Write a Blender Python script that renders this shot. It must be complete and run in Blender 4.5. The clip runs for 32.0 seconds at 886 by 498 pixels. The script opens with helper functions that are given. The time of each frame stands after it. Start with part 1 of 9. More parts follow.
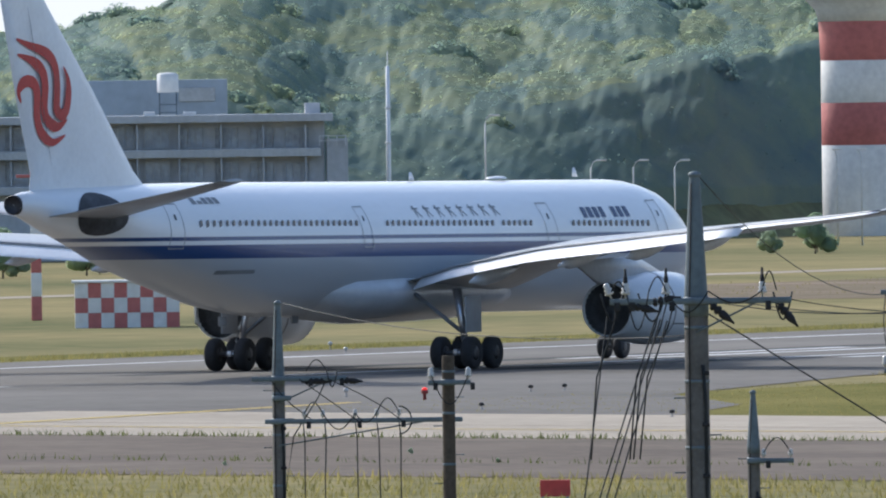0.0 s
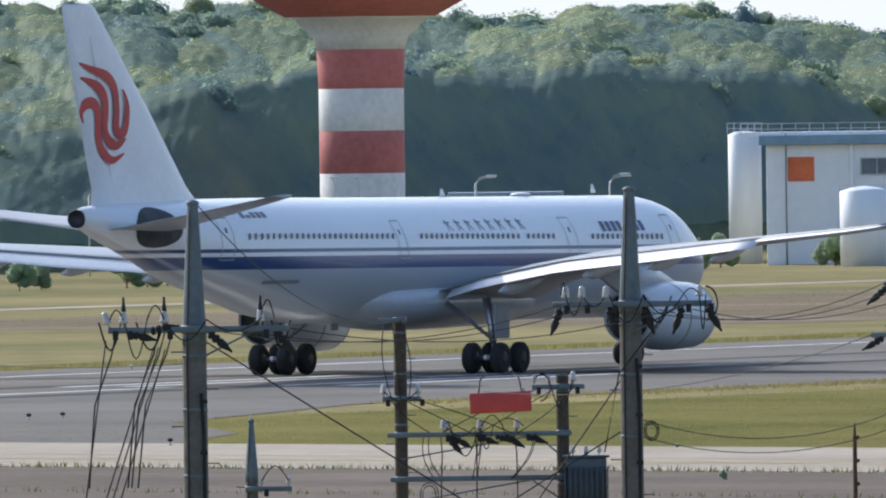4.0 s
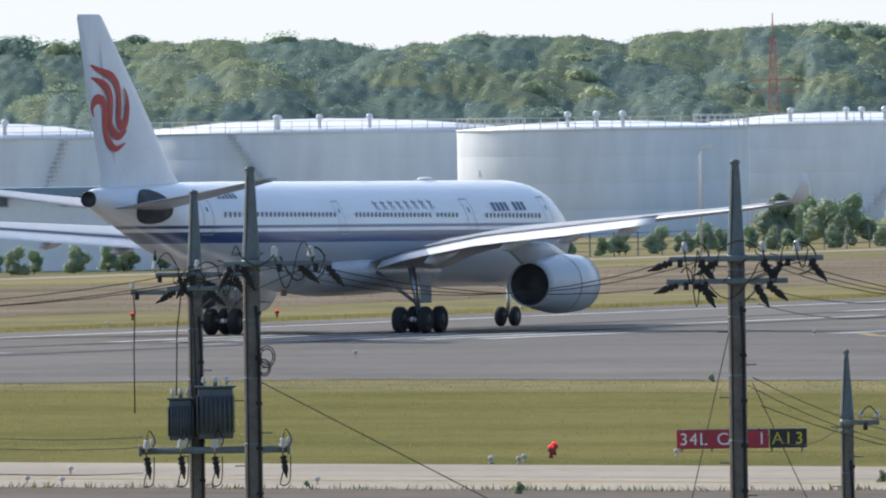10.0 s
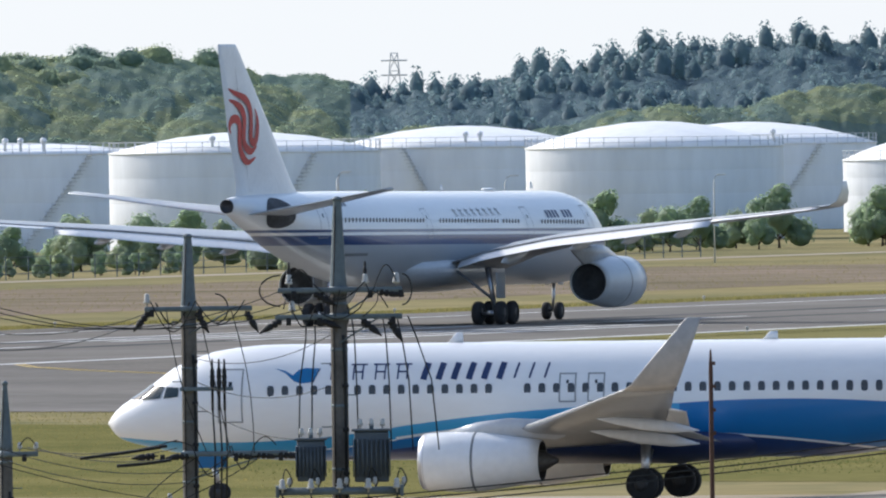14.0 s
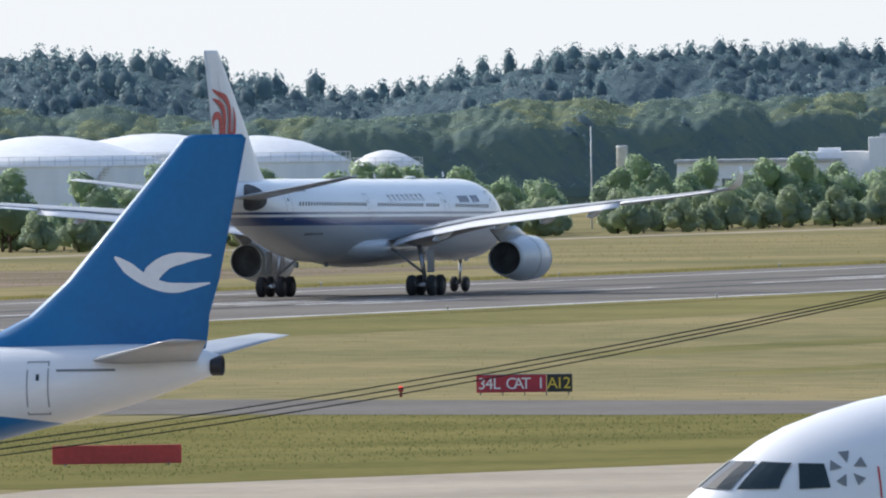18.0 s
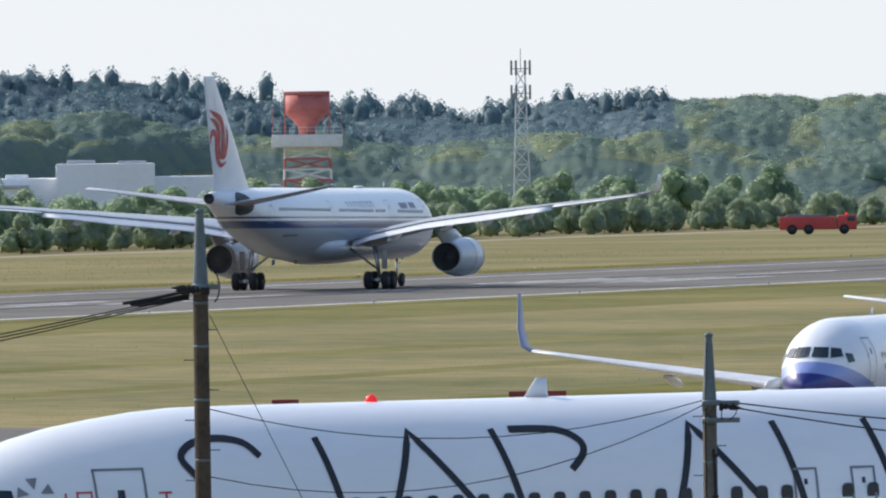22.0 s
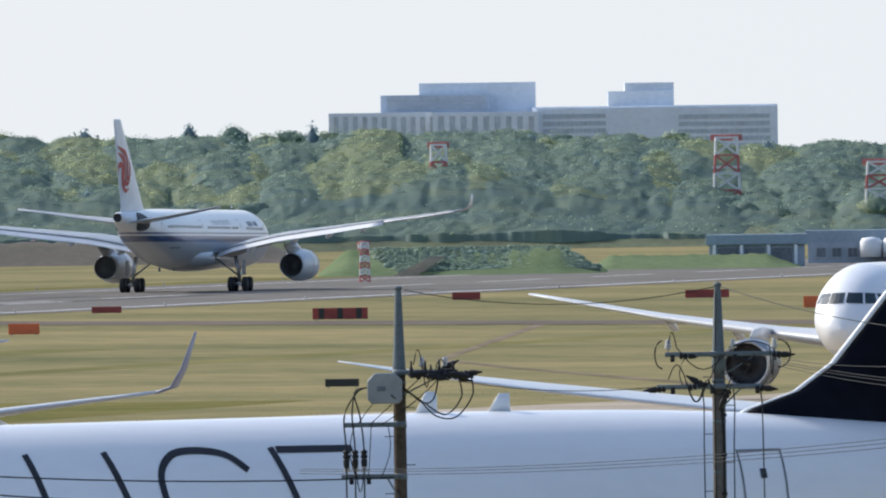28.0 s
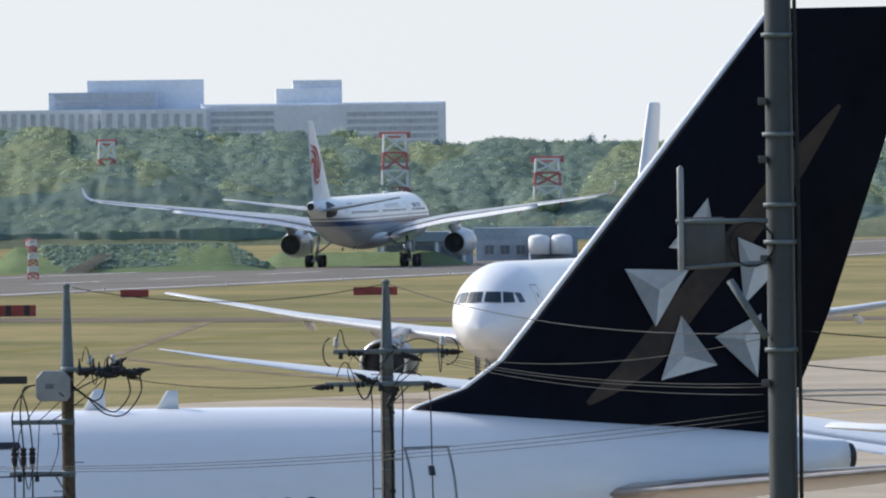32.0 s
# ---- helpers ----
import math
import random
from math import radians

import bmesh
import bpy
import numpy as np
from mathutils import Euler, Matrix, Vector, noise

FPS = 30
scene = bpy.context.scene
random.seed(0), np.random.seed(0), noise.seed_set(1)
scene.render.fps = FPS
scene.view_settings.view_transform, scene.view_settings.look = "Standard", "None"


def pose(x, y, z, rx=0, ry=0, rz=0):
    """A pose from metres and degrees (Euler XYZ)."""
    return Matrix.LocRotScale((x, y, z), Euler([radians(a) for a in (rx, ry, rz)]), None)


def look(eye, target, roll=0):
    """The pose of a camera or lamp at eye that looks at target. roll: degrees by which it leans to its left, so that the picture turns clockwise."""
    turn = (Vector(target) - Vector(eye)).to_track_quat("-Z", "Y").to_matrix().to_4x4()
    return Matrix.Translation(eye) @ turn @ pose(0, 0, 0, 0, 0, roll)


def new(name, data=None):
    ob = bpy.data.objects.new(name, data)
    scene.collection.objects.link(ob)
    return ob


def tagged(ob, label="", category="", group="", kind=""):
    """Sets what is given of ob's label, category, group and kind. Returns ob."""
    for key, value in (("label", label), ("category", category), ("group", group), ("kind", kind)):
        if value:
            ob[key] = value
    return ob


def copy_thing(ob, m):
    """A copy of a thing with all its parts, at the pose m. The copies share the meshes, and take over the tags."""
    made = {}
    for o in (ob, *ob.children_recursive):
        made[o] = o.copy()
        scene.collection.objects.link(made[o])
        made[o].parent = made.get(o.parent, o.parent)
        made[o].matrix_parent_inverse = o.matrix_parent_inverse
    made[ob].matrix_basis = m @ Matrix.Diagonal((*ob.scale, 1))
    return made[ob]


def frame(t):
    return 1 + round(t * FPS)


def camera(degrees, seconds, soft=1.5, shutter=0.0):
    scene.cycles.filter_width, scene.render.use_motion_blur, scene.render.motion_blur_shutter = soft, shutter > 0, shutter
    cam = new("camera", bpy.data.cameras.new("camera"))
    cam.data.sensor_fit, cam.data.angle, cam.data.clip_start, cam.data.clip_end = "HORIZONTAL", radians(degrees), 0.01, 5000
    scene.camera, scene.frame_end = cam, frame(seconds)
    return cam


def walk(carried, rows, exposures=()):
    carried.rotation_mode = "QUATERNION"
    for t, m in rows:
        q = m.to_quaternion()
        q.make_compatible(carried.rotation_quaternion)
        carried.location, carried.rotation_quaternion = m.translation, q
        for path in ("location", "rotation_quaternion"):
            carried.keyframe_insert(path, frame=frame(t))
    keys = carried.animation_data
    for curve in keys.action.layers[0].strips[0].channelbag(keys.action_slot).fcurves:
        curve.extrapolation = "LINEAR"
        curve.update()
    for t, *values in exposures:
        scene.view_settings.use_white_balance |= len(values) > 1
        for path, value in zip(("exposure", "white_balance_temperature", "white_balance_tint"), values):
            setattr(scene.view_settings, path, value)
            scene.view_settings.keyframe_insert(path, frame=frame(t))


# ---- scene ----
cam = camera(2.6631, 32.0, soft=2.1)

# The viewing hill: the eye stands EYE_Z above the runway and pans along the field.
EYE_Z = 11.86
LEAN = -0.785
# seconds, bearing and dip in degrees
PAN = [(0, -0.0066, 0.4814), (0.5, 0.1886, 0.4684), (1, 0.3790, 0.4347), (1.5, 0.4470, 0.4096), (2, 0.4626, 0.4098), (2.5, 0.5041, 0.4208), (3, 0.8008, 0.4197), (3.5, 1.1285, 0.4191), (4, 1.5032, 0.4165), (4.5, 1.8363, 0.4107), (6.5, 2.8817, 0.4318), (7, 3.1523, 0.4224), (7.5, 3.4516, 0.4161), (8, 3.8081, 0.4132), (8.5, 4.1800, 0.4130), (9, 4.6002, 0.4137), (9.5, 4.9747, 0.4241), (10, 5.3466, 0.4319), (10.5, 5.7212, 0.4371), (11, 6.0177, 0.4464), (11.5, 6.2780, 0.4369), (12, 6.5230, 0.4117), (12.5, 6.7861, 0.3891), (13, 7.0880, 0.3751), (13.5, 7.4654, 0.3685), (14, 7.8763, 0.3716), (14.5, 8.3029, 0.3749), (15, 8.8233, 0.3781), (15.5, 9.3631, 0.3804), (17.5, 10.4283, 0.3882), (18, 10.6548, 0.3863), (18.5, 10.9124, 0.3847), (19, 11.2975, 0.3848), (19.5, 11.6774, 0.3847), (20, 12.0324, 0.3870), (20.5, 12.3629, 0.3825), (21, 12.6168, 0.3730), (21.5, 12.8486, 0.3553), (22, 13.0986, 0.3380), (22.5, 13.3694, 0.3261), (23, 13.6428, 0.3168), (23.5, 13.9304, 0.3078), (24, 14.2089, 0.2973), (24.5, 14.4719, 0.2852), (25, 14.7842, 0.2791), (25.5, 15.0911, 0.2808), (27.5, 16.0583, 0.2482), (28, 16.3809, 0.2501), (28.5, 16.6071, 0.2557), (29, 16.7059, 0.2623), (29.5, 16.8489, 0.2668), (30, 16.9713, 0.2632), (30.5, 17.0830, 0.2675), (31, 17.1987, 0.2716), (31.5, 17.2820, 0.2702), (32, 17.3781, 0.2715)]


def aim(bearing, dip):
    a, d = radians(bearing), radians(dip)
    eye = (0, 0, EYE_Z)
    return look(eye, (1000 * math.sin(a), 1000 * math.cos(a), EYE_Z - 1000 * math.tan(d)), LEAN)


walk(cam, [(t, aim(b, d)) for t, b, d in PAN], [(0, 0.17, 5800, 10), (12, 0.15, 6000, 10), (22, 0.10, 6050, 10), (32, 0.06, 6050, 10)])

# ---- light ----
SUN_BEARING, SUN_HEIGHT = -40.0, 33.0
world = bpy.data.worlds.new("world")
scene.world = world
world.use_nodes = True
wn, wl = world.node_tree.nodes, world.node_tree.links
wn.clear()
sky = wn.new("ShaderNodeTexSky")
sky.sky_type, sky.sun_disc = "NISHITA", False
sky.sun_elevation, sky.sun_rotation = radians(SUN_HEIGHT), radians(SUN_BEARING)
sky.air_density, sky.dust_density, sky.ozone_density = 1.0, 2.2, 1.0
# a white veil of haze lies over the whole horizon and thins out upward
wt = wn.new("ShaderNodeTexCoord")
ws = wn.new("ShaderNodeSeparateXYZ")
wl.new(wt.outputs["Generated"], ws.inputs[0])
wr = wn.new("ShaderNodeValToRGB")
wr.color_ramp.elements[0].position, wr.color_ramp.elements[0].color = 0.0, (1, 1, 1, 1)
wr.color_ramp.elements[1].position, wr.color_ramp.elements[1].color = 0.30, (0, 0, 0, 1)
wr.color_ramp.interpolation = "EASE"
wl.new(ws.outputs[2], wr.inputs[0])
haze = wn.new("ShaderNodeMix")
haze.data_type = "RGBA"
wl.new(wr.outputs[0], haze.inputs[0])
dim = wn.new("ShaderNodeMix")
dim.data_type, dim.blend_type = "RGBA", "MULTIPLY"
dim.inputs[0].default_value = 1.0
dim.inputs[7].default_value = (0.19, 0.19, 0.19, 1)
wl.new(sky.outputs[0], dim.inputs[6])
wl.new(dim.outputs[2], haze.inputs[6])
# the haze glows white toward the sun and turns blue-grey away from it
wd = wn.new("ShaderNodeVectorMath")
wd.operation = "DOT_PRODUCT"
wd.inputs[1].default_value = (math.sin(radians(SUN_BEARING)), math.cos(radians(SUN_BEARING)), 0)
wl.new(wt.outputs["Generated"], wd.inputs[0])
wm = wn.new("ShaderNodeMapRange")
wm.inputs["From Min"].default_value, wm.inputs["From Max"].default_value = -1.0, 1.0
wl.new(wd.outputs["Value"], wm.inputs["Value"])
wc = wn.new("ShaderNodeMix")
wc.data_type = "RGBA"
wc.inputs[6].default_value, wc.inputs[7].default_value = (0.38, 0.46, 0.57, 1), (0.955, 0.93, 0.875, 1)
wl.new(wm.outputs["Result"], wc.inputs[0])
wl.new(wc.outputs[2], haze.inputs[7])
wb = wn.new("ShaderNodeBackground")
wb.inputs["Strength"].default_value = 1.0
wo = wn.new("ShaderNodeOutputWorld")
wl.new(haze.outputs[2], wb.inputs["Color"])
wl.new(wb.outputs[0], wo.inputs["Surface"])
sun = new("sun", bpy.data.lights.new("sun", "SUN"))
sun.data.energy, sun.data.angle, sun.data.color = 3.5, radians(0.6), (1.0, 0.93, 0.82)
sun.matrix_world = look((0, 0, 0), (-math.sin(radians(SUN_BEARING)), -math.cos(radians(SUN_BEARING)), -math.tan(radians(SUN_HEIGHT))))
scene.view_settings.exposure = 0.0

# ---- the field's own axes: along the runway, and across it to the far side ----
PSI = radians(27.626)
SA, CA = math.sin(PSI), math.cos(PSI)


def slope_z(lat):
    """The field falls a little from the runway to the taxiways."""
    return -1.1 * min(1.0, max(0.0, (343 - lat) / 110.0))


def field(al, lat, z=None):
    """A place by metres along the runway and across from the eye's line."""
    return Vector((SA * al - CA * lat, CA * al + SA * lat, slope_z(lat) if z is None else z))


def polar(bearing, dist, z=0.0):
    """A place by bearing and range from the eye."""
    a = radians(bearing)
    return Vector((dist * math.sin(a), dist * math.cos(a), z))


def across(bearing, lat):
    """The range at which a bearing meets a line along the runway."""
    return lat / math.sin(PSI - radians(bearing))


def heading(deg):
    """Turn about z for a thing whose front is +x and which points that bearing."""
    return 90.0 - deg


# ---- materials ----
def mat(name, color, rough=0.6, metal=0.0, vary=0.12, scale=1.5, fine=18.0, bump=0.0, stretch=(1, 1, 1), tint=None, coat=0.0, per_object=0.0):
    m = bpy.data.materials.new(name)
    m.use_nodes = True
    n, l = m.node_tree.nodes, m.node_tree.links
    b = n["Principled BSDF"]
    b.inputs["Roughness"].default_value = rough
    b.inputs["Metallic"].default_value = metal
    b.inputs["Coat Weight"].default_value = coat
    tc = n.new("ShaderNodeTexCoord")
    mp = n.new("ShaderNodeMapping")
    mp.inputs["Scale"].default_value = stretch
    l.new(tc.outputs["Object"], mp.inputs["Vector"])
    n1 = n.new("ShaderNodeTexNoise")
    n1.inputs["Scale"].default_value, n1.inputs["Detail"].default_value = scale, 4.0
    n2 = n.new("ShaderNodeTexNoise")
    n2.inputs["Scale"].default_value, n2.inputs["Detail"].default_value = fine, 3.0
    l.new(mp.outputs[0], n1.inputs["Vector"])
    l.new(mp.outputs[0], n2.inputs["Vector"])
    av = n.new("ShaderNodeMix")
    av.inputs[0].default_value = 0.4
    l.new(n1.outputs["Fac"], av.inputs[2])
    l.new(n2.outputs["Fac"], av.inputs[3])
    fac = av.outputs[0]
    if per_object:
        oi = n.new("ShaderNodeObjectInfo")
        mx = n.new("ShaderNodeMix")
        mx.inputs[0].default_value = per_object
        l.new(fac, mx.inputs[2])
        l.new(oi.outputs["Random"], mx.inputs[3])
        fac = mx.outputs[0]
    cr = n.new("ShaderNodeValToRGB")
    lo = tint if tint else tuple(c * (1 - 2.0 * vary) for c in color)
    hi = tuple(min(1, c * (1 + 1.0 * vary)) for c in color)
    cr.color_ramp.elements[0].position, cr.color_ramp.elements[0].color = 0.3, (*lo, 1)
    cr.color_ramp.elements[1].position, cr.color_ramp.elements[1].color = 0.66, (*hi, 1)
    l.new(fac, cr.inputs[0])
    l.new(cr.outputs[0], b.inputs["Base Color"])
    if bump:
        bp = n.new("ShaderNodeBump")
        bp.inputs["Strength"].default_value, bp.inputs["Distance"].default_value = bump, 0.05
        l.new(n2.outputs["Fac"], bp.inputs["Height"])
        l.new(bp.outputs[0], b.inputs["Normal"])
    return m


def paint_bands(name, base, bands, rough=0.32, dirt=0.025):
    """Gloss aircraft paint in bands. Each band: colour, and lower and upper edge z as a + b*x + c*x*x over x0..x1."""
    m = mat(name, base, rough, 0.0, dirt, 0.35, 3.0, stretch=(0.5, 1, 1.6), coat=0.3)
    n, l = m.node_tree.nodes, m.node_tree.links
    b = n["Principled BSDF"]
    src = b.inputs["Base Color"].links[0].from_socket
    tc = n.new("ShaderNodeTexCoord")
    sp = n.new("ShaderNodeSeparateXYZ")
    l.new(tc.outputs["Object"], sp.inputs[0])

    def op(kind, a, c):
        q = n.new("ShaderNodeMath")
        q.operation = kind
        for i, v in enumerate((a, c)):
            if isinstance(v, (int, float)):
                q.inputs[i].default_value = v
            else:
                l.new(v, q.inputs[i])
        return q.outputs[0]

    def edge(c):
        if not c[1] and not c[2]:
            return c[0]
        x = sp.outputs[0]
        return op("ADD", c[0], op("ADD", op("MULTIPLY", x, c[1]), op("MULTIPLY", op("MULTIPLY", x, x), c[2])))

    for col, low, high, x0, x1 in bands:
        k = op("MULTIPLY", op("GREATER_THAN", sp.outputs[2], edge(low)), op("LESS_THAN", sp.outputs[2], edge(high)))
        k = op("MULTIPLY", k, op("MULTIPLY", op("GREATER_THAN", sp.outputs[0], x0), op("LESS_THAN", sp.outputs[0], x1)))
        mx = n.new("ShaderNodeMix")
        mx.data_type = "RGBA"
        l.new(k, mx.inputs[0])
        l.new(src, mx.inputs[6])
        mx.inputs[7].default_value = (*col, 1)
        src = mx.outputs[2]
    l.new(src, b.inputs["Base Color"])
    return m


def glow(name, color, strength):
    m = bpy.data.materials.new(name)
    m.use_nodes = True
    b = m.node_tree.nodes["Principled BSDF"]
    b.inputs["Base Color"].default_value = (*color, 1)
    b.inputs["Emission Color"].default_value = (*color, 1)
    b.inputs["Emission Strength"].default_value = strength
    return m


def leafy(name, dark, light, trans=0.35, sheen=0.025):
    m = bpy.data.materials.new(name)
    m.use_nodes = True
    n, l = m.node_tree.nodes, m.node_tree.links
    n.clear()
    geo = n.new("ShaderNodeNewGeometry")
    tc = n.new("ShaderNodeTexCoord")
    nz = n.new("ShaderNodeTexNoise")
    nz.inputs["Scale"].default_value, nz.inputs["Detail"].default_value, nz.inputs["Roughness"].default_value = 0.13, 5.0, 0.62
    l.new(tc.outputs["Object"], nz.inputs["Vector"])
    mx = n.new("ShaderNodeMix")
    mx.inputs[0].default_value = 0.90
    l.new(geo.outputs["Random Per Island"], mx.inputs[2])
    l.new(nz.outputs["Fac"], mx.inputs[3])
    cr = n.new("ShaderNodeValToRGB")
    cr.color_ramp.elements[0].position, cr.color_ramp.elements[0].color = 0.32, (*dark, 1)
    cr.color_ramp.elements[1].position, cr.color_ramp.elements[1].color = 0.70, (*light, 1)
    l.new(mx.outputs[0], cr.inputs[0])
    d = n.new("ShaderNodeBsdfDiffuse")
    tr = n.new("ShaderNodeBsdfTranslucent")
    l.new(cr.outputs[0], d.inputs[0])
    hue = n.new("ShaderNodeMix")
    hue.data_type, hue.blend_type = "RGBA", "MULTIPLY"
    hue.inputs[0].default_value = 1.0
    hue.inputs[7].default_value = (2.0, 2.0, 1.8, 1)
    l.new(cr.outputs[0], hue.inputs[6])
    l.new(hue.outputs[2], tr.inputs[0])
    ms = n.new("ShaderNodeMixShader")
    ms.inputs[0].default_value = trans
    l.new(d.outputs[0], ms.inputs[1])
    l.new(tr.outputs[0], ms.inputs[2])
    gl = n.new("ShaderNodeBsdfGlossy")
    gl.inputs["Roughness"].default_value = 0.55
    gl.inputs[0].default_value = (0.8, 0.85, 0.9, 1)
    mg = n.new("ShaderNodeMixShader")
    mg.inputs[0].default_value = sheen
    l.new(ms.outputs[0], mg.inputs[1])
    l.new(gl.outputs[0], mg.inputs[2])
    o = n.new("ShaderNodeOutputMaterial")
    l.new(mg.outputs[0], o.inputs[0])
    return m


M = {}
M["grass"] = mat("dry_grass", (0.292, 0.238, 0.124), 0.95, 0, 0.15, 0.02, 0.35, 0.6, tint=(0.125, 0.136, 0.072))
M["lush"] = mat("lush_grass", (0.190, 0.166, 0.066), 0.95, 0, 0.2, 0.06, 1.1, 0.6, tint=(0.105, 0.112, 0.040))
M["mid_grass"] = mat("half_dry_grass", (0.225, 0.195, 0.088), 0.95, 0, 0.2, 0.03, 0.5, 0.6, tint=(0.12, 0.127, 0.056))
M["tea_green"] = mat("tea_slope_grass", (0.15, 0.185, 0.10), 0.95, 0, 0.2, 0.08, 1.0, 0.6, tint=(0.10, 0.14, 0.075))
M["asphalt"] = mat("asphalt", (0.162, 0.148, 0.128), 0.85, 0, 0.2, 0.05, 0.9, 0.1)
M["old_asphalt"] = mat("old_asphalt", (0.155, 0.125, 0.098), 0.9, 0, 0.2, 0.09, 1.3, 0.1)
M["concrete"] = mat("concrete", (0.38, 0.325, 0.25), 0.85, 0, 0.14, 0.07, 1.2, 0.1)
M["dirt"] = mat("bare_dirt", (0.24, 0.19, 0.15), 0.95, 0, 0.25, 0.05, 1.0, 0.5, tint=(0.12, 0.11, 0.06))
M["dark_earth"] = mat("turned_earth", (0.10, 0.085, 0.066), 0.95, 0, 0.3, 0.35, 2.0, 0.6, tint=(0.035, 0.03, 0.022))
M["line_white"] = mat("white_line", (0.56, 0.56, 0.54), 0.75, 0, 0.3, 0.2, 2.0)
M["line_yellow"] = mat("yellow_line", (0.6, 0.42, 0.08), 0.7, 0, 0.15, 0.2, 2.0)
M["rubber_mark"] = mat("rubber_mark", (0.06, 0.06, 0.062), 0.85, 0, 0.3, 0.1, 1.0)
M["white"] = mat("white_paint", (0.80, 0.80, 0.79), 0.4, 0, 0.05, 0.4, 4.0, coat=0.2)
M["white_worn"] = mat("worn_white_paint", (0.72, 0.71, 0.68), 0.6, 0, 0.14, 0.25, 2.0)
M["grey_wing"] = mat("grey_wing_paint", (0.56, 0.57, 0.58), 0.35, 0, 0.08, 0.4, 4.0, coat=0.2)
M["gear_grey"] = mat("gear_grey_paint", (0.30, 0.31, 0.32), 0.5, 0, 0.1, 0.6, 5.0)
M["under_grey"] = mat("airframe_grey_paint", (0.33, 0.345, 0.36), 0.4, 0, 0.1, 0.4, 4.0, coat=0.15)
M["grey_dark"] = mat("dark_grey_paint", (0.20, 0.21, 0.22), 0.5, 0, 0.12, 0.8, 6.0)
M["metal"] = mat("bare_metal", (0.55, 0.55, 0.56), 0.32, 0.9, 0.12, 2.0, 12.0)
M["hot_metal"] = mat("heat_stained_metal", (0.10, 0.095, 0.09), 0.5, 0.6, 0.2, 2.0, 9.0)
M["nozzle_shade"] = mat("shaded_nozzle", (0.07, 0.078, 0.088), 0.7, 0.2, 0.2, 2.0, 9.0)
M["black"] = mat("black_paint", (0.02, 0.02, 0.024), 0.5, 0, 0.2, 2.0, 9.0)
M["rubber"] = mat("tyre_rubber", (0.022, 0.022, 0.024), 0.8, 0, 0.2, 3.0, 20.0)
M["hub"] = mat("wheel_hub", (0.05, 0.05, 0.053), 0.5, 0.4, 0.2, 3.0, 20.0)
M["glass"] = mat("cockpit_glass", (0.02, 0.035, 0.04), 0.08, 0, 0.1, 2.0, 9.0)
M["pane"] = mat("cabin_window", (0.035, 0.04, 0.05), 0.15, 0, 0.1, 2.0, 9.0)
M["red"] = mat("red_paint", (0.52, 0.055, 0.045), 0.5, 0, 0.14, 0.6, 5.0)
M["orange"] = mat("orange_paint", (0.72, 0.16, 0.05), 0.6, 0, 0.12, 0.6, 5.0)
M["blue"] = mat("blue_paint", (0.001, 0.135, 0.34), 0.45, 0, 0.08, 0.4, 4.0, coat=0.05)
M["navy"] = mat("navy_paint", (0.02, 0.04, 0.12), 0.35, 0, 0.08, 0.4, 4.0)
# far foliage is paled and blued: the distance haze is in these colours
M["leaf"] = leafy("hazed_leaves_mixed", (0.145, 0.215, 0.21), (0.235, 0.29, 0.21), 0.46, 0.03)
M["leaf_row"] = leafy("hazed_roadside_leaves", (0.18, 0.25, 0.19), (0.28, 0.335, 0.19), 0.55, 0.03)
M["leaf_dark"] = leafy("hazed_needles", (0.115, 0.175, 0.205), (0.155, 0.215, 0.235), 0.42, 0.03)
M["leaf_fresh"] = leafy("hazed_leaves_fresh", (0.18, 0.245, 0.20), (0.32, 0.345, 0.19), 0.5, 0.03)
M["bark"] = mat("bark", (0.09, 0.07, 0.05), 0.95, 0, 0.3, 2.0, 12.0, 0.5)
M["pole_concrete"] = mat("pole_concrete", (0.135, 0.125, 0.112), 0.85, 0, 0.2, 1.2, 14.0, 0.2)
M["pole_brown"] = mat("pole_weathered", (0.09, 0.072, 0.055), 0.9, 0, 0.25, 1.2, 14.0, 0.2)
M["steel"] = mat("galvanised_steel", (0.135, 0.165, 0.18), 0.6, 0.2, 0.15, 2.0, 14.0)
M["porcelain"] = mat("white_porcelain", (0.50, 0.49, 0.46), 0.25, 0, 0.1, 4.0, 20.0)
M["boot"] = mat("black_rubber_boot", (0.025, 0.025, 0.027), 0.6, 0, 0.2, 4.0, 20.0)
M["wire"] = mat("cable_sheath", (0.03, 0.032, 0.033), 0.6, 0, 0.2, 4.0, 20.0)
M["transformer"] = mat("transformer_grey", (0.07, 0.088, 0.105), 0.5, 0.1, 0.15, 2.0, 10.0)


# matt ground gives no mirror light, even at a low angle
for key, spec in (("grass", 0.0), ("lush", 0.0), ("mid_grass", 0.0), ("tea_green", 0.0), ("dirt", 0.0), ("asphalt", 0.1), ("old_asphalt", 0.06), ("concrete", 0.08), ("rubber_mark", 0.1), ("wire", 0.1), ("boot", 0.2), ("steel", 0.25), ("pole_concrete", 0.1), ("pole_brown", 0.1)):
    M[key].node_tree.nodes["Principled BSDF"].inputs["Specular IOR Level"].default_value = spec


# ---- mesh helpers ----
def finish(bm, name, material, smooth=True):
    me = bpy.data.meshes.new(name)
    bm.normal_update()
    bm.to_mesh(me)
    bm.free()
    if smooth:
        me.polygons.foreach_set("use_smooth", [True] * len(me.polygons))
    me.materials.append(material)
    return me


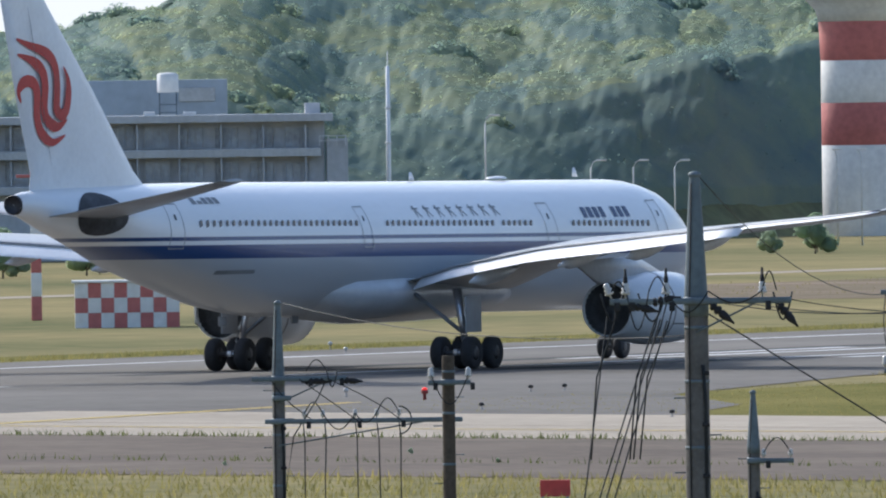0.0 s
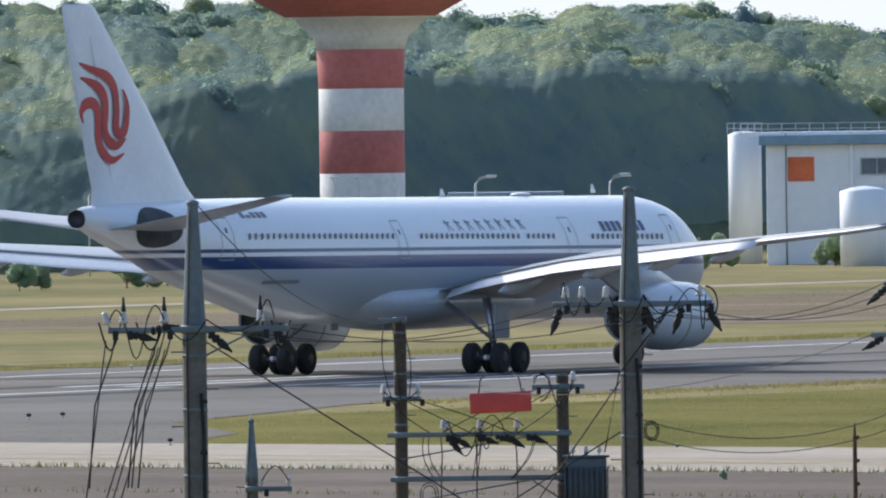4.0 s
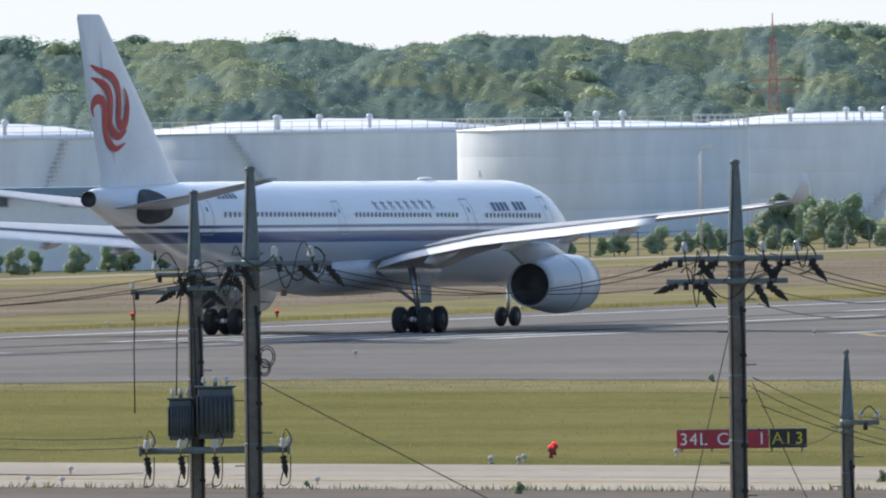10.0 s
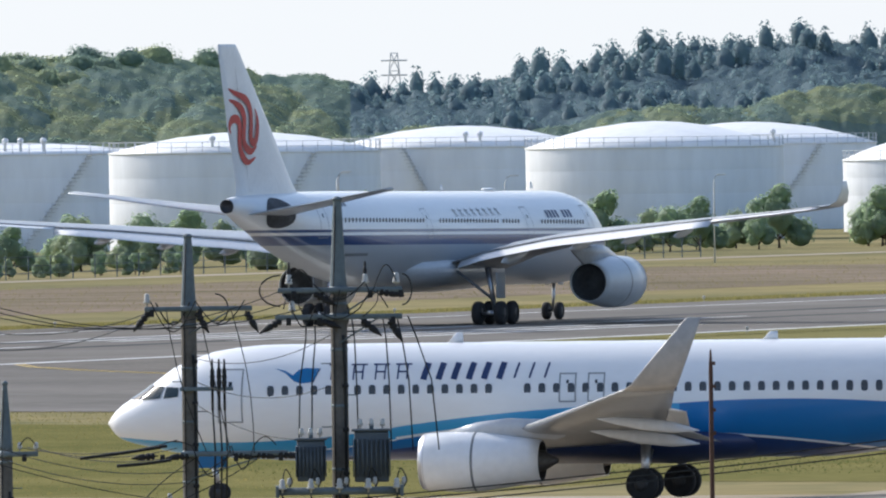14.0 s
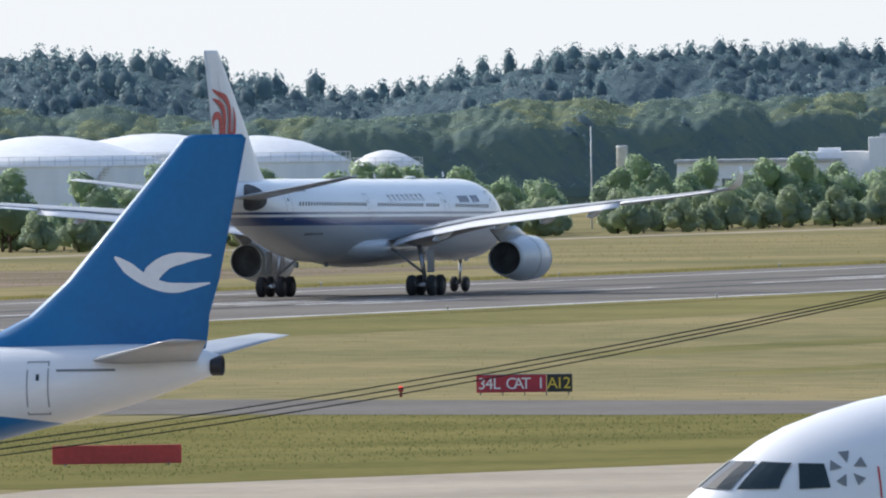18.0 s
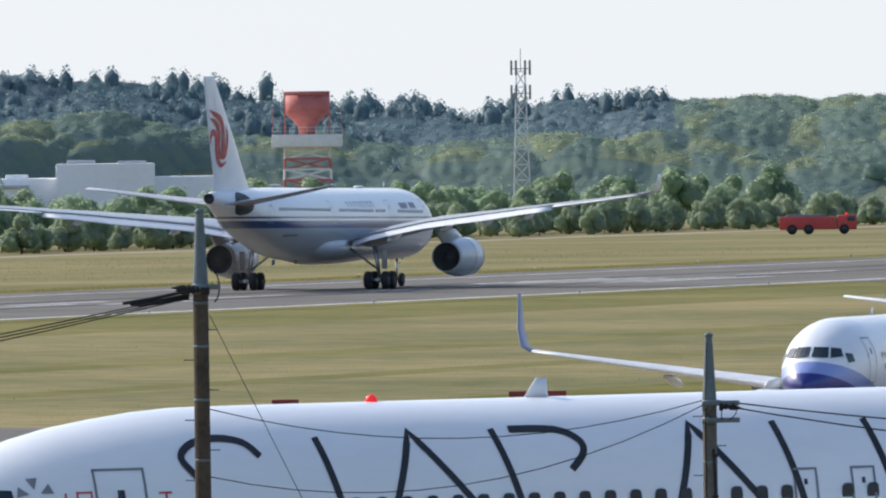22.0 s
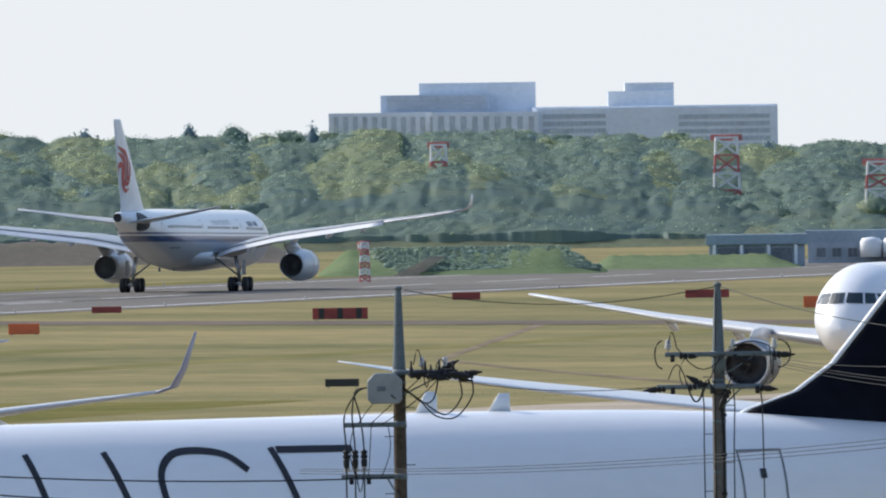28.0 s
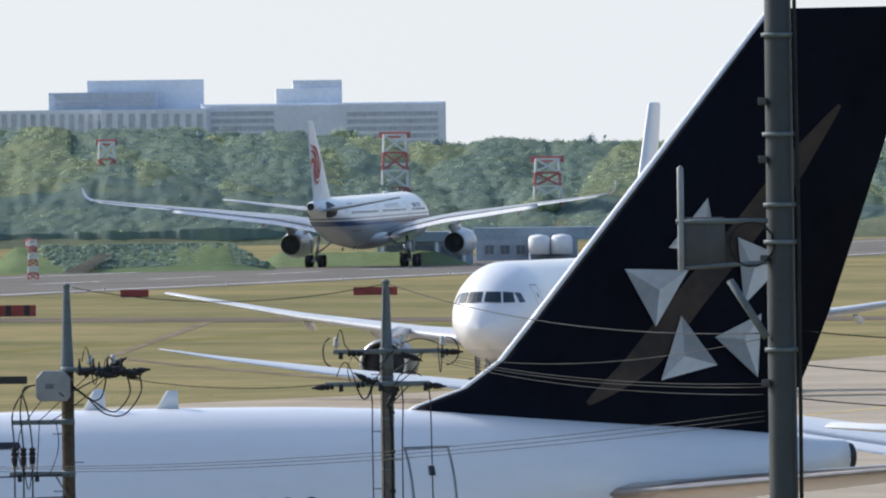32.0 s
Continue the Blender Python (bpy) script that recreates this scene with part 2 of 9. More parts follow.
def part(name, bm, material, parent, label="", smooth=True, m=None):
    """Links a bmesh as one mesh object under a thing or a part."""
    ob = new(name, finish(bm, name, material, smooth))
    ob.parent = parent
    if m is not None:
        ob.matrix_basis = m
    if label:
        ob["label"] = label
    return ob


def share(name, me, parent, m, label=""):
    ob = new(name, me)
    ob.parent = parent
    ob.matrix_basis = m
    if label:
        ob["label"] = label
    return ob


def thing(name, label, category, m=None, group="", kind=""):
    ob = tagged(new(name), label, category, group, kind)
    ob.empty_display_size = 0.1
    if m is not None:
        ob.matrix_basis = m
    return ob


def box_bm(sx, sy, sz, c=(0, 0, 0), bevel=0.0):
    bm = bmesh.new()
    bmesh.ops.create_cube(bm, size=1)
    bmesh.ops.scale(bm, vec=(sx, sy, sz), verts=bm.verts)
    if bevel:
        bmesh.ops.bevel(bm, geom=bm.edges[:], offset=bevel, segments=2, affect="EDGES", profile=0.6)
    bmesh.ops.translate(bm, vec=c, verts=bm.verts)
    return bm


def add_box(bm, sx, sy, sz, c=(0, 0, 0), rot=None):
    r = bmesh.ops.create_cube(bm, size=1)["verts"]
    bmesh.ops.scale(bm, vec=(sx, sy, sz), verts=r)
    if rot is not None:
        bmesh.ops.rotate(bm, matrix=rot, verts=r)
    bmesh.ops.translate(bm, vec=c, verts=r)
    return bm


def rings(bm, loops, caps=(True, True), closed=True):
    """Skins a list of equal rings of points."""
    vs = [[bm.verts.new(p) for p in loop] for loop in loops]
    k = len(vs[0])
    for a, b in zip(vs[:-1], vs[1:]):
        for i in range(k if closed else k - 1):
            bm.faces.new((a[i], a[(i + 1) % k], b[(i + 1) % k], b[i]))
    if caps[0]:
        bm.faces.new(list(reversed(vs[0])))
    if caps[1]:
        bm.faces.new(vs[-1])
    return bm


def lathe_bm(profile, seg=20, axis="z", caps=(True, True)):
    """A turned shape from (radius, height) pairs."""
    bm = bmesh.new()
    loops = []
    for r, h in profile:
        ring = []
        for i in range(seg):
            a = 2 * math.pi * i / seg
            u, v = r * math.cos(a), r * math.sin(a)
            ring.append((u, v, h) if axis == "z" else (h, u, v) if axis == "x" else (v, h, u))
        loops.append(ring)
    rings(bm, loops, caps)
    bmesh.ops.recalc_face_normals(bm, faces=bm.faces)
    return bm


def tube_bm(points, r, seg=6, r2=None):
    """A round bar along points."""
    bm = bmesh.new()
    pts = [Vector(p) for p in points]
    loops = []
    for i, p in enumerate(pts):
        d = (pts[min(i + 1, len(pts) - 1)] - pts[max(i - 1, 0)]).normalized()
        u = d.orthogonal().normalized()
        if abs(d.z) < 0.95:
            u = d.cross(Vector((0, 0, 1))).normalized()
        v = d.cross(u)
        rr = r if r2 is None else r + (r2 - r) * i / (len(pts) - 1)
        loops.append([p + rr * (math.cos(2 * math.pi * k / seg) * u + math.sin(2 * math.pi * k / seg) * v) for k in range(seg)])
    rings(bm, loops)
    bmesh.ops.recalc_face_normals(bm, faces=bm.faces)
    return bm


def spline(rows, xs):
    """Smooth values between rows of (x, a, b, ...) by monotone steps."""
    r = np.array(rows, float)
    out = []
    for x in xs:
        i = int(np.clip(np.searchsorted(r[:, 0], x) - 1, 0, len(r) - 2))
        h = r[i + 1, 0] - r[i, 0]
        u = (x - r[i, 0]) / h

        def slope(j):
            if j <= 0 or j >= len(r) - 1:
                return (r[min(j + 1, len(r) - 1), 1:] - r[max(j - 1, 0), 1:]) / (r[min(j + 1, len(r) - 1), 0] - r[max(j - 1, 0), 0])
            a = (r[j, 1:] - r[j - 1, 1:]) / (r[j, 0] - r[j - 1, 0])
            b = (r[j + 1, 1:] - r[j, 1:]) / (r[j + 1, 0] - r[j, 0])
            s = np.where(a * b > 0, 2 * a * b / np.where(a + b == 0, 1, a + b), 0)
            return s

        m0, m1 = slope(i) * h, slope(i + 1) * h
        p0, p1 = r[i, 1:], r[i + 1, 1:]
        out.append((2 * u**3 - 3 * u**2 + 1) * p0 + (u**3 - 2 * u**2 + u) * m0 + (-2 * u**3 + 3 * u**2) * p1 + (u**3 - u**2) * m1)
    return np.array(out)


# ---- airliners: local x forward, y to port, z up, origin on the ground between the main wheels ----
FOIL = ((1.0, 0.02), (0.8, 0.32), (0.55, 0.78), (0.3, 1.0), (0.12, 0.82), (0.03, 0.45), (0.0, 0.0), (0.03, -0.35), (0.12, -0.6), (0.3, -0.75), (0.55, -0.55), (0.8, -0.2), (1.0, -0.02))


def surface_bm(stations, s0, side, cut=(0.0, 1.0)):
    """A wing from stations (y, leading edge s, chord, z, thickness)."""
    ys = []
    for a, b in zip(stations[:-1], stations[1:]):
        ys += [a[0] + (b[0] - a[0]) * k / 4 for k in range(4)]
    ys.append(stations[-1][0])
    st = np.array(stations, float)
    bm = bmesh.new()
    loops = []
    for y in ys:
        s, c, z, t = (float(np.interp(y, st[:, 0], st[:, k])) for k in (1, 2, 3, 4))
        loops.append([(s0 - (s + (cut[0] + u * (cut[1] - cut[0])) * c), side * y, z + v * t * c / 2) for u, v in FOIL])
    rings(bm, loops)
    bmesh.ops.recalc_face_normals(bm, faces=bm.faces)
    return bm


def fin_bm(stations, s0, thick=0.1):
    """An upright fin from stations (z, leading edge s, chord)."""
    bm = bmesh.new()
    rings(bm, [[(s0 - (s + u * c), v * thick * c / 2, z) for u, v in FOIL] for z, s, c in stations])
    bmesh.ops.recalc_face_normals(bm, faces=bm.faces)
    return bm


def body_ring(row, s0, s, seg):
    zc, w, top, bot = row
    out = []
    for i in range(seg):
        a = 2 * math.pi * i / seg
        out.append((s0 - s, w * math.cos(a), zc + (top if math.sin(a) > 0 else bot) * math.sin(a)))
    return out


def body_bm(sections, s0, seg=40, step=0.9):
    smax = sections[-1][0]
    xs = sorted(set([0.0, 0.06, 0.15, 0.3, 0.55, 0.9, 1.3, 1.8, 2.4, 3.0, 3.8, 4.6] + list(np.arange(5.5, smax, step)) + [smax]))
    vals = spline(sections, xs)
    bm = bmesh.new()
    rings(bm, [body_ring(v, s0, s, seg) for v, s in zip(vals, xs)])
    bmesh.ops.recalc_face_normals(bm, faces=bm.faces)
    return bm


def side_at(sections, s, z):
    """Half width of the body at station s and height z."""
    zc, w, top, bot = spline(sections, [s])[0]
    k = (z - zc) / (top if z > zc else bot)
    return w * math.sqrt(max(0.02, 1 - k * k))


def skin_patch(sections, s0, s1, s2, z1, z2, side, lift, nx=4, nz=4):
    """A plate that lies on the body's skin, a little proud of it."""
    bm = bmesh.new()
    g = []
    for i in range(nx + 1):
        s = s1 + (s2 - s1) * i / nx
        g.append([bm.verts.new((s0 - s, side * (side_at(sections, s, z) + lift), z)) for z in (z1 + (z2 - z1) * k / nz for k in range(nz + 1))])
    for i in range(nx):
        for k in range(nz):
            bm.faces.new((g[i][k], g[i + 1][k], g[i + 1][k + 1], g[i][k + 1]))
    bmesh.ops.recalc_face_normals(bm, faces=bm.faces)
    return bm


def skin_shape(sections, s0, side, lift, pts):
    """A thin flat figure laid on the skin from (s, z) points round its edge."""
    bm = bmesh.new()
    bm.faces.new([bm.verts.new((s0 - s, 0, z)) for s, z in pts])
    bmesh.ops.triangulate(bm, faces=bm.faces)
    bmesh.ops.subdivide_edges(bm, edges=bm.edges[:], cuts=3, use_grid_fill=True)
    for v in bm.verts:
        v.co.y = side * (side_at(sections, s0 - v.co.x, v.co.z) + lift)
    bmesh.ops.recalc_face_normals(bm, faces=bm.faces)
    return bm


def skin_disc(sections, s0, side, lift, s, z, a, b):
    """An oval plate wrapped on the skin."""
    bm = bmesh.new()
    loops = []
    for q in (0.04, 0.2, 0.4, 0.6, 0.8, 1.0):
        ring = []
        for i in range(28):
            t = 2 * math.pi * i / 28
            u, v = s + q * a * math.cos(t), z + q * b * math.sin(t)
            ring.append((s0 - u, side * (side_at(sections, u, v) + lift), v))
        loops.append(ring)
    rings(bm, loops, (True, False))
    bmesh.ops.recalc_face_normals(bm, faces=bm.faces)
    return bm


def front_shape(sections, s0, side, lift, pts):
    """A pane on the nose from (y, z) points as seen from ahead."""
    def station(y, z):
        a, b = 0.2, 9.0
        for k in range(15):
            m = (a + b) / 2
            zc, w, top, bot = spline(sections, [m])[0]
            q = (z - zc) / (top if z > zc else bot)
            a, b = (a, m) if abs(q) < 1 and w * math.sqrt(1 - q * q) >= y else (m, b)
        return b
    bm = bmesh.new()
    bm.faces.new([bm.verts.new((0, y, z)) for y, z in pts])
    bmesh.ops.triangulate(bm, faces=bm.faces)
    bmesh.ops.subdivide_edges(bm, edges=bm.edges[:], cuts=2, use_grid_fill=True)
    for v in bm.verts:
        v.co = (s0 - station(v.co.y, v.co.z) + lift, side * (v.co.y + lift * 0.4), v.co.z + lift * 0.3)
    bmesh.ops.recalc_face_normals(bm, faces=bm.faces)
    return bm


def round_pane(w, h, lift=0.012):
    bm = bmesh.new()
    loops = []
    for q, e in ((1.0, 0.0), (1.0, lift), (0.8, lift)):
        ring = []
        for i in range(12):
            a = 2 * math.pi * i / 12
            ca, sa = math.cos(a), math.sin(a)
            ring.append((q * w / 2 * math.copysign(abs(ca) ** 0.6, ca), e, q * h / 2 * math.copysign(abs(sa) ** 0.6, sa)))
        loops.append(ring)
    rings(bm, loops, (False, True))
    bmesh.ops.recalc_face_normals(bm, faces=bm.faces)
    return bm


def wheel(parent, x, y, r, w):
    ob = part("wheel", lathe_bm([(r * 0.45, -w * 0.42), (r * 0.86, -w / 2), (r * 0.97, -w * 0.36), (r, -w * 0.15), (r, w * 0.15), (r * 0.97, w * 0.36), (r * 0.86, w / 2), (r * 0.45, w * 0.42)], 22, "y"), M["rubber"], parent, "black rubber tyre", m=pose(x, y, r))
    part("rim", lathe_bm([(r * 0.16, -w * 0.46), (r * 0.44, -w * 0.44), (r * 0.44, w * 0.44), (r * 0.16, w * 0.46)], 14, "y"), M["hub"], ob)
    return ob


def engine(plane, s0, s, y, z, length, r, side, skin, long_duct=False):
    """A nacelle on its pylon; s is the intake lip."""
    back = 0.74 if long_duct else 0.70
    eng = part("engine", lathe_bm([(r * 0.83, 0.0), (r * 0.90, 0.03), (r * 0.955, -0.12), (r, -0.28 * length), (r * 0.99, -0.5 * length), (r * (0.6 + 0.4 * back), -0.7 * length), (r * (0.2 + 0.8 * back), -0.9 * length), (r * back, -length), (r * (back - 0.03), -length), (r * (back - 0.04), -0.9 * length)], 32, "x", (False, False)), skin, plane, m=pose(s0 - s, side * y, z))
    part("intake_lip", lathe_bm([(r * 0.80, -0.28), (r * 0.825, -0.04), (r * 0.86, 0.05), (r * 0.915, 0.02), (r * 0.963, -0.16)], 32, "x", (False, False)), M["metal"], eng, "bare metal intake lip")
    part("intake", lathe_bm([(r * 0.80, -0.28), (r * 0.80, -1.0), (r * 0.3, -1.0), (r * 0.12, -0.55), (0.02, -0.45)], 28, "x", (False, True)), M["black"], eng, "dark fan intake")
    if long_duct:
        # the nozzle's inside is coloured dark for the shade in it
        part("exhaust", lathe_bm([(r * (back - 0.02), -length), (r * (back - 0.05), -0.93 * length), (r * 0.5, -0.91 * length), (r * 0.3, -0.94 * length), (0.05, -0.99 * length)], 28, "x", (False, True)), M["nozzle_shade"], eng, "wide exhaust nozzle with a cone, toned dark for shade")
    else:
        part("exhaust", lathe_bm([(r * 0.665, -length), (r * 0.62, -0.86 * length), (r * 0.42, -0.84 * length), (r * 0.34, -1.02 * length), (0.05, -1.14 * length)], 28, "x", (False, True)), M["hot_metal"], eng, "dark exhaust nozzle with a cone")
    part("nacelle_joint", lathe_bm([(r * 1.001, -0.44 * length), (r * 1.006, -0.445 * length), (r * 0.996, -0.46 * length)], 32, "x", (False, False)), M["grey_dark"], eng, "thin dark joint round the nacelle")
    bm = bmesh.new()
    rings(bm, [[(s0 - s - u, side * y + v, h) for u, v, h in ((0.18 * length, -0.02, z + 0.97 * r), (0.45 * length, -0.22, z + r * 0.9), (1.12 * length, -0.1, z + r * 0.7), (1.12 * length, 0.1, z + r * 0.7), (0.45 * length, 0.22, z + r * 0.9), (0.18 * length, 0.02, z + 0.97 * r))],
               [(s0 - s - u, side * y + v, h) for u, v, h in ((0.45 * length, -0.02, z + 1.3 * r), (0.7 * length, -0.2, z + 1.42 * r), (1.5 * length, -0.06, z + 1.3 * r), (1.5 * length, 0.06, z + 1.3 * r), (0.7 * length, 0.2, z + 1.42 * r), (0.45 * length, 0.02, z + 1.3 * r))]])
    bmesh.ops.recalc_face_normals(bm, faces=bm.faces)
    part("pylon", bm, M["grey_wing"], plane)
    return eng


def bogie(plane, x, y, z_top, r, w, tandem, track, axles, doors=True):
    """A main landing gear leg with its wheels."""
    leg = part("landing_gear", tube_bm([(x, y * 0.92, z_top), (x, y, r)], 0.19, 10, 0.13), M["metal"], plane, "grey steel landing gear leg")
    part("strut", tube_bm([(x, y * 0.55, z_top - 0.2), (x, y * 0.97, z_top * 0.45)], 0.09, 8), M["grey_dark"], leg)
    if doors:
        part("gear_door", box_bm(1.5, 0.06, 1.5, (x - 0.2, y + math.copysign(0.42, y), z_top * 0.68), 0.02), M["gear_grey"], leg)
    part("torque_link", tube_bm([(x - 0.12, y, z_top * 0.5), (x - 0.42, y, z_top * 0.38), (x - 0.1, y, r + 0.2)], 0.05, 6), M["grey_dark"], leg)
    if axles > 1:
        part("bogie_beam", box_bm(tandem * (axles - 1) + 0.3, 0.24, 0.26, (x, y, r + 0.02), 0.05), M["metal"], leg)
    for i in range(axles):
        dx = (i - (axles - 1) / 2) * tandem
        part("axle", tube_bm([(x + dx, y - track / 2, r), (x + dx, y + track / 2, r)], 0.09, 8), M["metal"], leg)
        for q in (-1, 1):
            wheel(plane, x + dx, y + q * track / 2, r, w)
    return leg


def nose_gear(plane, x, z_top, r, w, track, door=None):
    leg = part("nose_gear", tube_bm([(x + 0.25, 0, z_top), (x, 0, r)], 0.12, 10, 0.09), M["metal"], plane, "steel nose gear leg")
    part("axle", tube_bm([(x, -track / 2, r), (x, track / 2, r)], 0.07, 8), M["metal"], leg)
    for q in (-1, 1):
        part("gear_door", box_bm(0.9, 0.05, 0.5, (x + 0.3, q * 0.42, z_top - 0.15), 0.02), door or M["grey_wing"], leg)
        wheel(plane, x, q * track / 2, r, w)
    part("taxi_lamp", lathe_bm([(0.02, -0.05), (0.12, 0.0), (0.12, 0.04)], 10, "x"), M["metal"], leg, m=pose(x + 0.15, 0, z_top * 0.6))
    return leg


def fairings(plane, st, s0, side, ys, length=4.6, size=1.0):
    """Flap track fairings that hang under the wing's trailing edge."""
    t = np.array(st, float)
    for y in ys:
        s, c, z = (float(np.interp(y, t[:, 0], t[:, k])) for k in (1, 2, 3))
        L = length * (0.6 + 0.4 * c / 8)
        b = lathe_bm([(0.02, 0.0), (0.15, -0.18 * L), (0.25, -0.45 * L), (0.22, -0.75 * L), (0.02, -L)], 12, "x")
        bmesh.ops.scale(b, vec=(1, 0.7 * size * (0.5 + 0.07 * c), 1.15 * size * (0.5 + 0.07 * c)), verts=b.verts)
        part("flap_fairing", b, M["grey_wing"], plane, m=pose(s0 - (s + c - 0.72 * L), side * y, z - 0.12 - 0.16 * size, 0, -7))


def flaps(plane, st, s0, side, spans, drop=0.28, frac=0.16, cap=9.0):
    """Flap panels set a little down behind the wing."""
    t = np.array(st, float)
    for y1, y2, *own in spans:
        fall = own[0] if own else drop
        loops = []
        bm = bmesh.new()
        for k in range(13):
            y = y1 + (y2 - y1) * k / 12
            s, c, z = (float(np.interp(y, t[:, 0], t[:, j])) for j in (1, 2, 3))
            L = min(frac * c + 0.1, cap)
            loops.append([(s0 - (s + c * 0.97 + u * L), side * y, z - 0.02 - fall * u * L * 1.3 + v * 0.055 * L) for u, v in FOIL])
        rings(bm, loops)
        bmesh.ops.recalc_face_normals(bm, faces=bm.faces)
        part("flap", bm, M["white"], plane, "white wing flap")
        if cap < 9:
            # a dark strip put in for the shaded gap between wing and flap
            bm = bmesh.new()
            rings(bm, [[(s0 - (s + c * u), side * y, z + e) for u, e in ((0.955, 0.07), (0.985, 0.06), (0.985, -0.1), (0.955, -0.1))] for y, s, c, z in ((y, *(float(np.interp(y, t[:, 0], t[:, j])) for j in (1, 2, 3))) for y in (y1 + (y2 - y1) * k / 12 for k in range(13)))])
            bmesh.ops.recalc_face_normals(bm, faces=bm.faces)
            part("gap_shade_strip", bm, M["grey_dark"], plane, "dark strip for the shade ahead of the flap")


def stroke_bm(sections, s0, side, lift, strokes, width):
    """Painted strokes (s, z to s, z) on the skin."""
    bm = bmesh.new()
    for a, b in strokes:
        d = Vector((b[0] - a[0], b[1] - a[1]))
        n = Vector((-d.y, d.x)).normalized() * width / 2
        e = d.normalized() * width * 0.15
        a, d = Vector(a) - e, d + 2 * e
        k = max(2, int(d.length / 0.35))
        prev = None
        for i in range(k + 1):
            p = Vector(a) + d * i / k
            pair = [bm.verts.new((s0 - q.x, side * (side_at(sections, q.x, q.y) + lift), q.y)) for q in (p + n, p - n)]
            if prev:
                bm.faces.new((prev[0], pair[0], pair[1], prev[1]))
            prev = pair
    bmesh.ops.recalc_face_normals(bm, faces=bm.faces)
    return bm


def stroke_path(sections, s0, side, lift, pts, width):
    """One painted stroke of even width along (s, z) points, as a single strip on the skin."""
    run = []
    for i, (a, b) in enumerate(zip(pts[:-1], pts[1:])):
        k = max(1, int(math.dist(a, b) / 0.25))
        run += [Vector((a[0] + (b[0] - a[0]) * j / k, a[1] + (b[1] - a[1]) * j / k)) for j in range(k)]
    run.append(Vector(pts[-1]))
    bm = bmesh.new()
    prev = None
    for i, q in enumerate(run):
        d = (run[min(i + 1, len(run) - 1)] - run[max(i - 1, 0)]).normalized()
        n = Vector((-d.y, d.x)) * width / 2
        pair = [bm.verts.new((s0 - e.x, side * (side_at(sections, e.x, e.y) + lift), e.y)) for e in (q + n, q - n)]
        if prev:
            bm.faces.new((prev[0], pair[0], pair[1], prev[1]))
        prev = pair
    bmesh.ops.recalc_face_normals(bm, faces=bm.faces)
    return bm


def airliner(name, label, p, m):
    """One airliner from its table of shapes."""
    s0, sec = p["s0"], p["sec"]
    pl = thing(name, label, "airliner", m)
    part("fuselage", body_bm(sec, s0), p["skin"], pl)
    b = bmesh.new()
    f = p["belly"]
    rings(b, [[(s0 - s, w * math.cos(a), z + h * math.sin(a)) for a in (2 * math.pi * i / 28 for i in range(28))] for s, z, w, h in f])
    bmesh.ops.recalc_face_normals(b, faces=b.faces)
    part("belly_fairing", b, p["lower"], pl)
    for side in (-1, 1):
        st = p["wing"]
        wing = part("wing", surface_bm(st, s0, side), p.get("wing_skin", M["grey_wing"]), pl, "pale grey swept wing")
        p.setdefault("wings", []).append((side, wing))
        flaps(wing, st, s0, side, p["flaps"], p.get("drop", 0.28), p.get("flap_chord", 0.16), p.get("flap_cap", 9.0))
        fairings(wing, st, s0, side, p["tracks"], 4.6, p.get("fairing_size", 1.0))
        if p.get("winglet"):
            part("winglet", winglet_bm(p["winglet"], s0, side), p.get("winglet_skin", M["white"]), wing, p.get("winglet_label", ""))
        for s, y, z, ln, r in p["engines"]:
            engine(pl, s0, s, y, z, ln, r, side, p.get("nacelle", M["white"]), p.get("long_duct", False))
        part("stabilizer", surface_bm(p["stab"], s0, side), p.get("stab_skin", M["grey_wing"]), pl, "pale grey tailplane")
        x, y, zt, r, wd, td, tk, ax = p["main"]
        bogie(pl, x, side * y, zt, r, wd, td, tk, ax, p.get("gear_doors", True))
    part("fin", fin_bm(p["fin"], s0), p.get("fin_skin", M["white"]), pl, p.get("fin_label", ""))
    x, zt, r, wd, tk = p["nose"]
    nose_gear(pl, x, zt, r, wd, tk, p.get("nose_door"))
    s, z, r = p["apu"]
    part("exhaust_pipe", lathe_bm([(r, 0.3), (r * 1.02, -0.05), (r * 0.94, -0.10), (r * 0.90, 0.02), (0.02, 0.05)], 18, "x", (False, True)), M["black"], pl, "dark tail exhaust", m=pose(s0 - s, 0, z))
    # cabin windows
    zs, runs, ww, wh, pitch = p["windows"]
    me = finish(round_pane(ww, wh), "window", p.get("pane", M["pane"]))
    for side in p.get("window_sides", (-1, 1)):
        for s1, s2 in runs:
            k = int((s2 - s1) / pitch)
            for i in range(k + 1):
                s = s1 + i * pitch
                zw = zs + p.get("window_slope", 0.0) * (s - s0)
                share("window", me, pl, Matrix.Translation((s0 - s, side * (side_at(sec, s, zw) + 0.004), zw)) @ pose(0, 0, 0, 0, 0, 0 if side > 0 else 180))
        for s1, z1, w, h in p["doors"]:
            b = bmesh.new()
            e = 0.05
            for a in ((s1, s1 + w, z1, z1 + e), (s1, s1 + w, z1 + h - e, z1 + h), (s1, s1 + e, z1, z1 + h), (s1 + w - e, s1 + w, z1, z1 + h)):
                q = skin_patch(sec, s0, *a, side, 0.012, 3, 5)
                t = bpy.data.meshes.new("t")
                q.to_mesh(t)
                q.free()
                b.from_mesh(t)
                bpy.data.meshes.remove(t)
            d = part("door", b, p.get("door_paint", M["grey_dark"]), pl, "cabin door with a grey outline")
            part("door_window", skin_patch(sec, s0, s1 + w * 0.43, s1 + w * 0.57, z1 + h * 0.64, z1 + h * 0.76, side, 0.014, 2, 2), M["pane"], d)
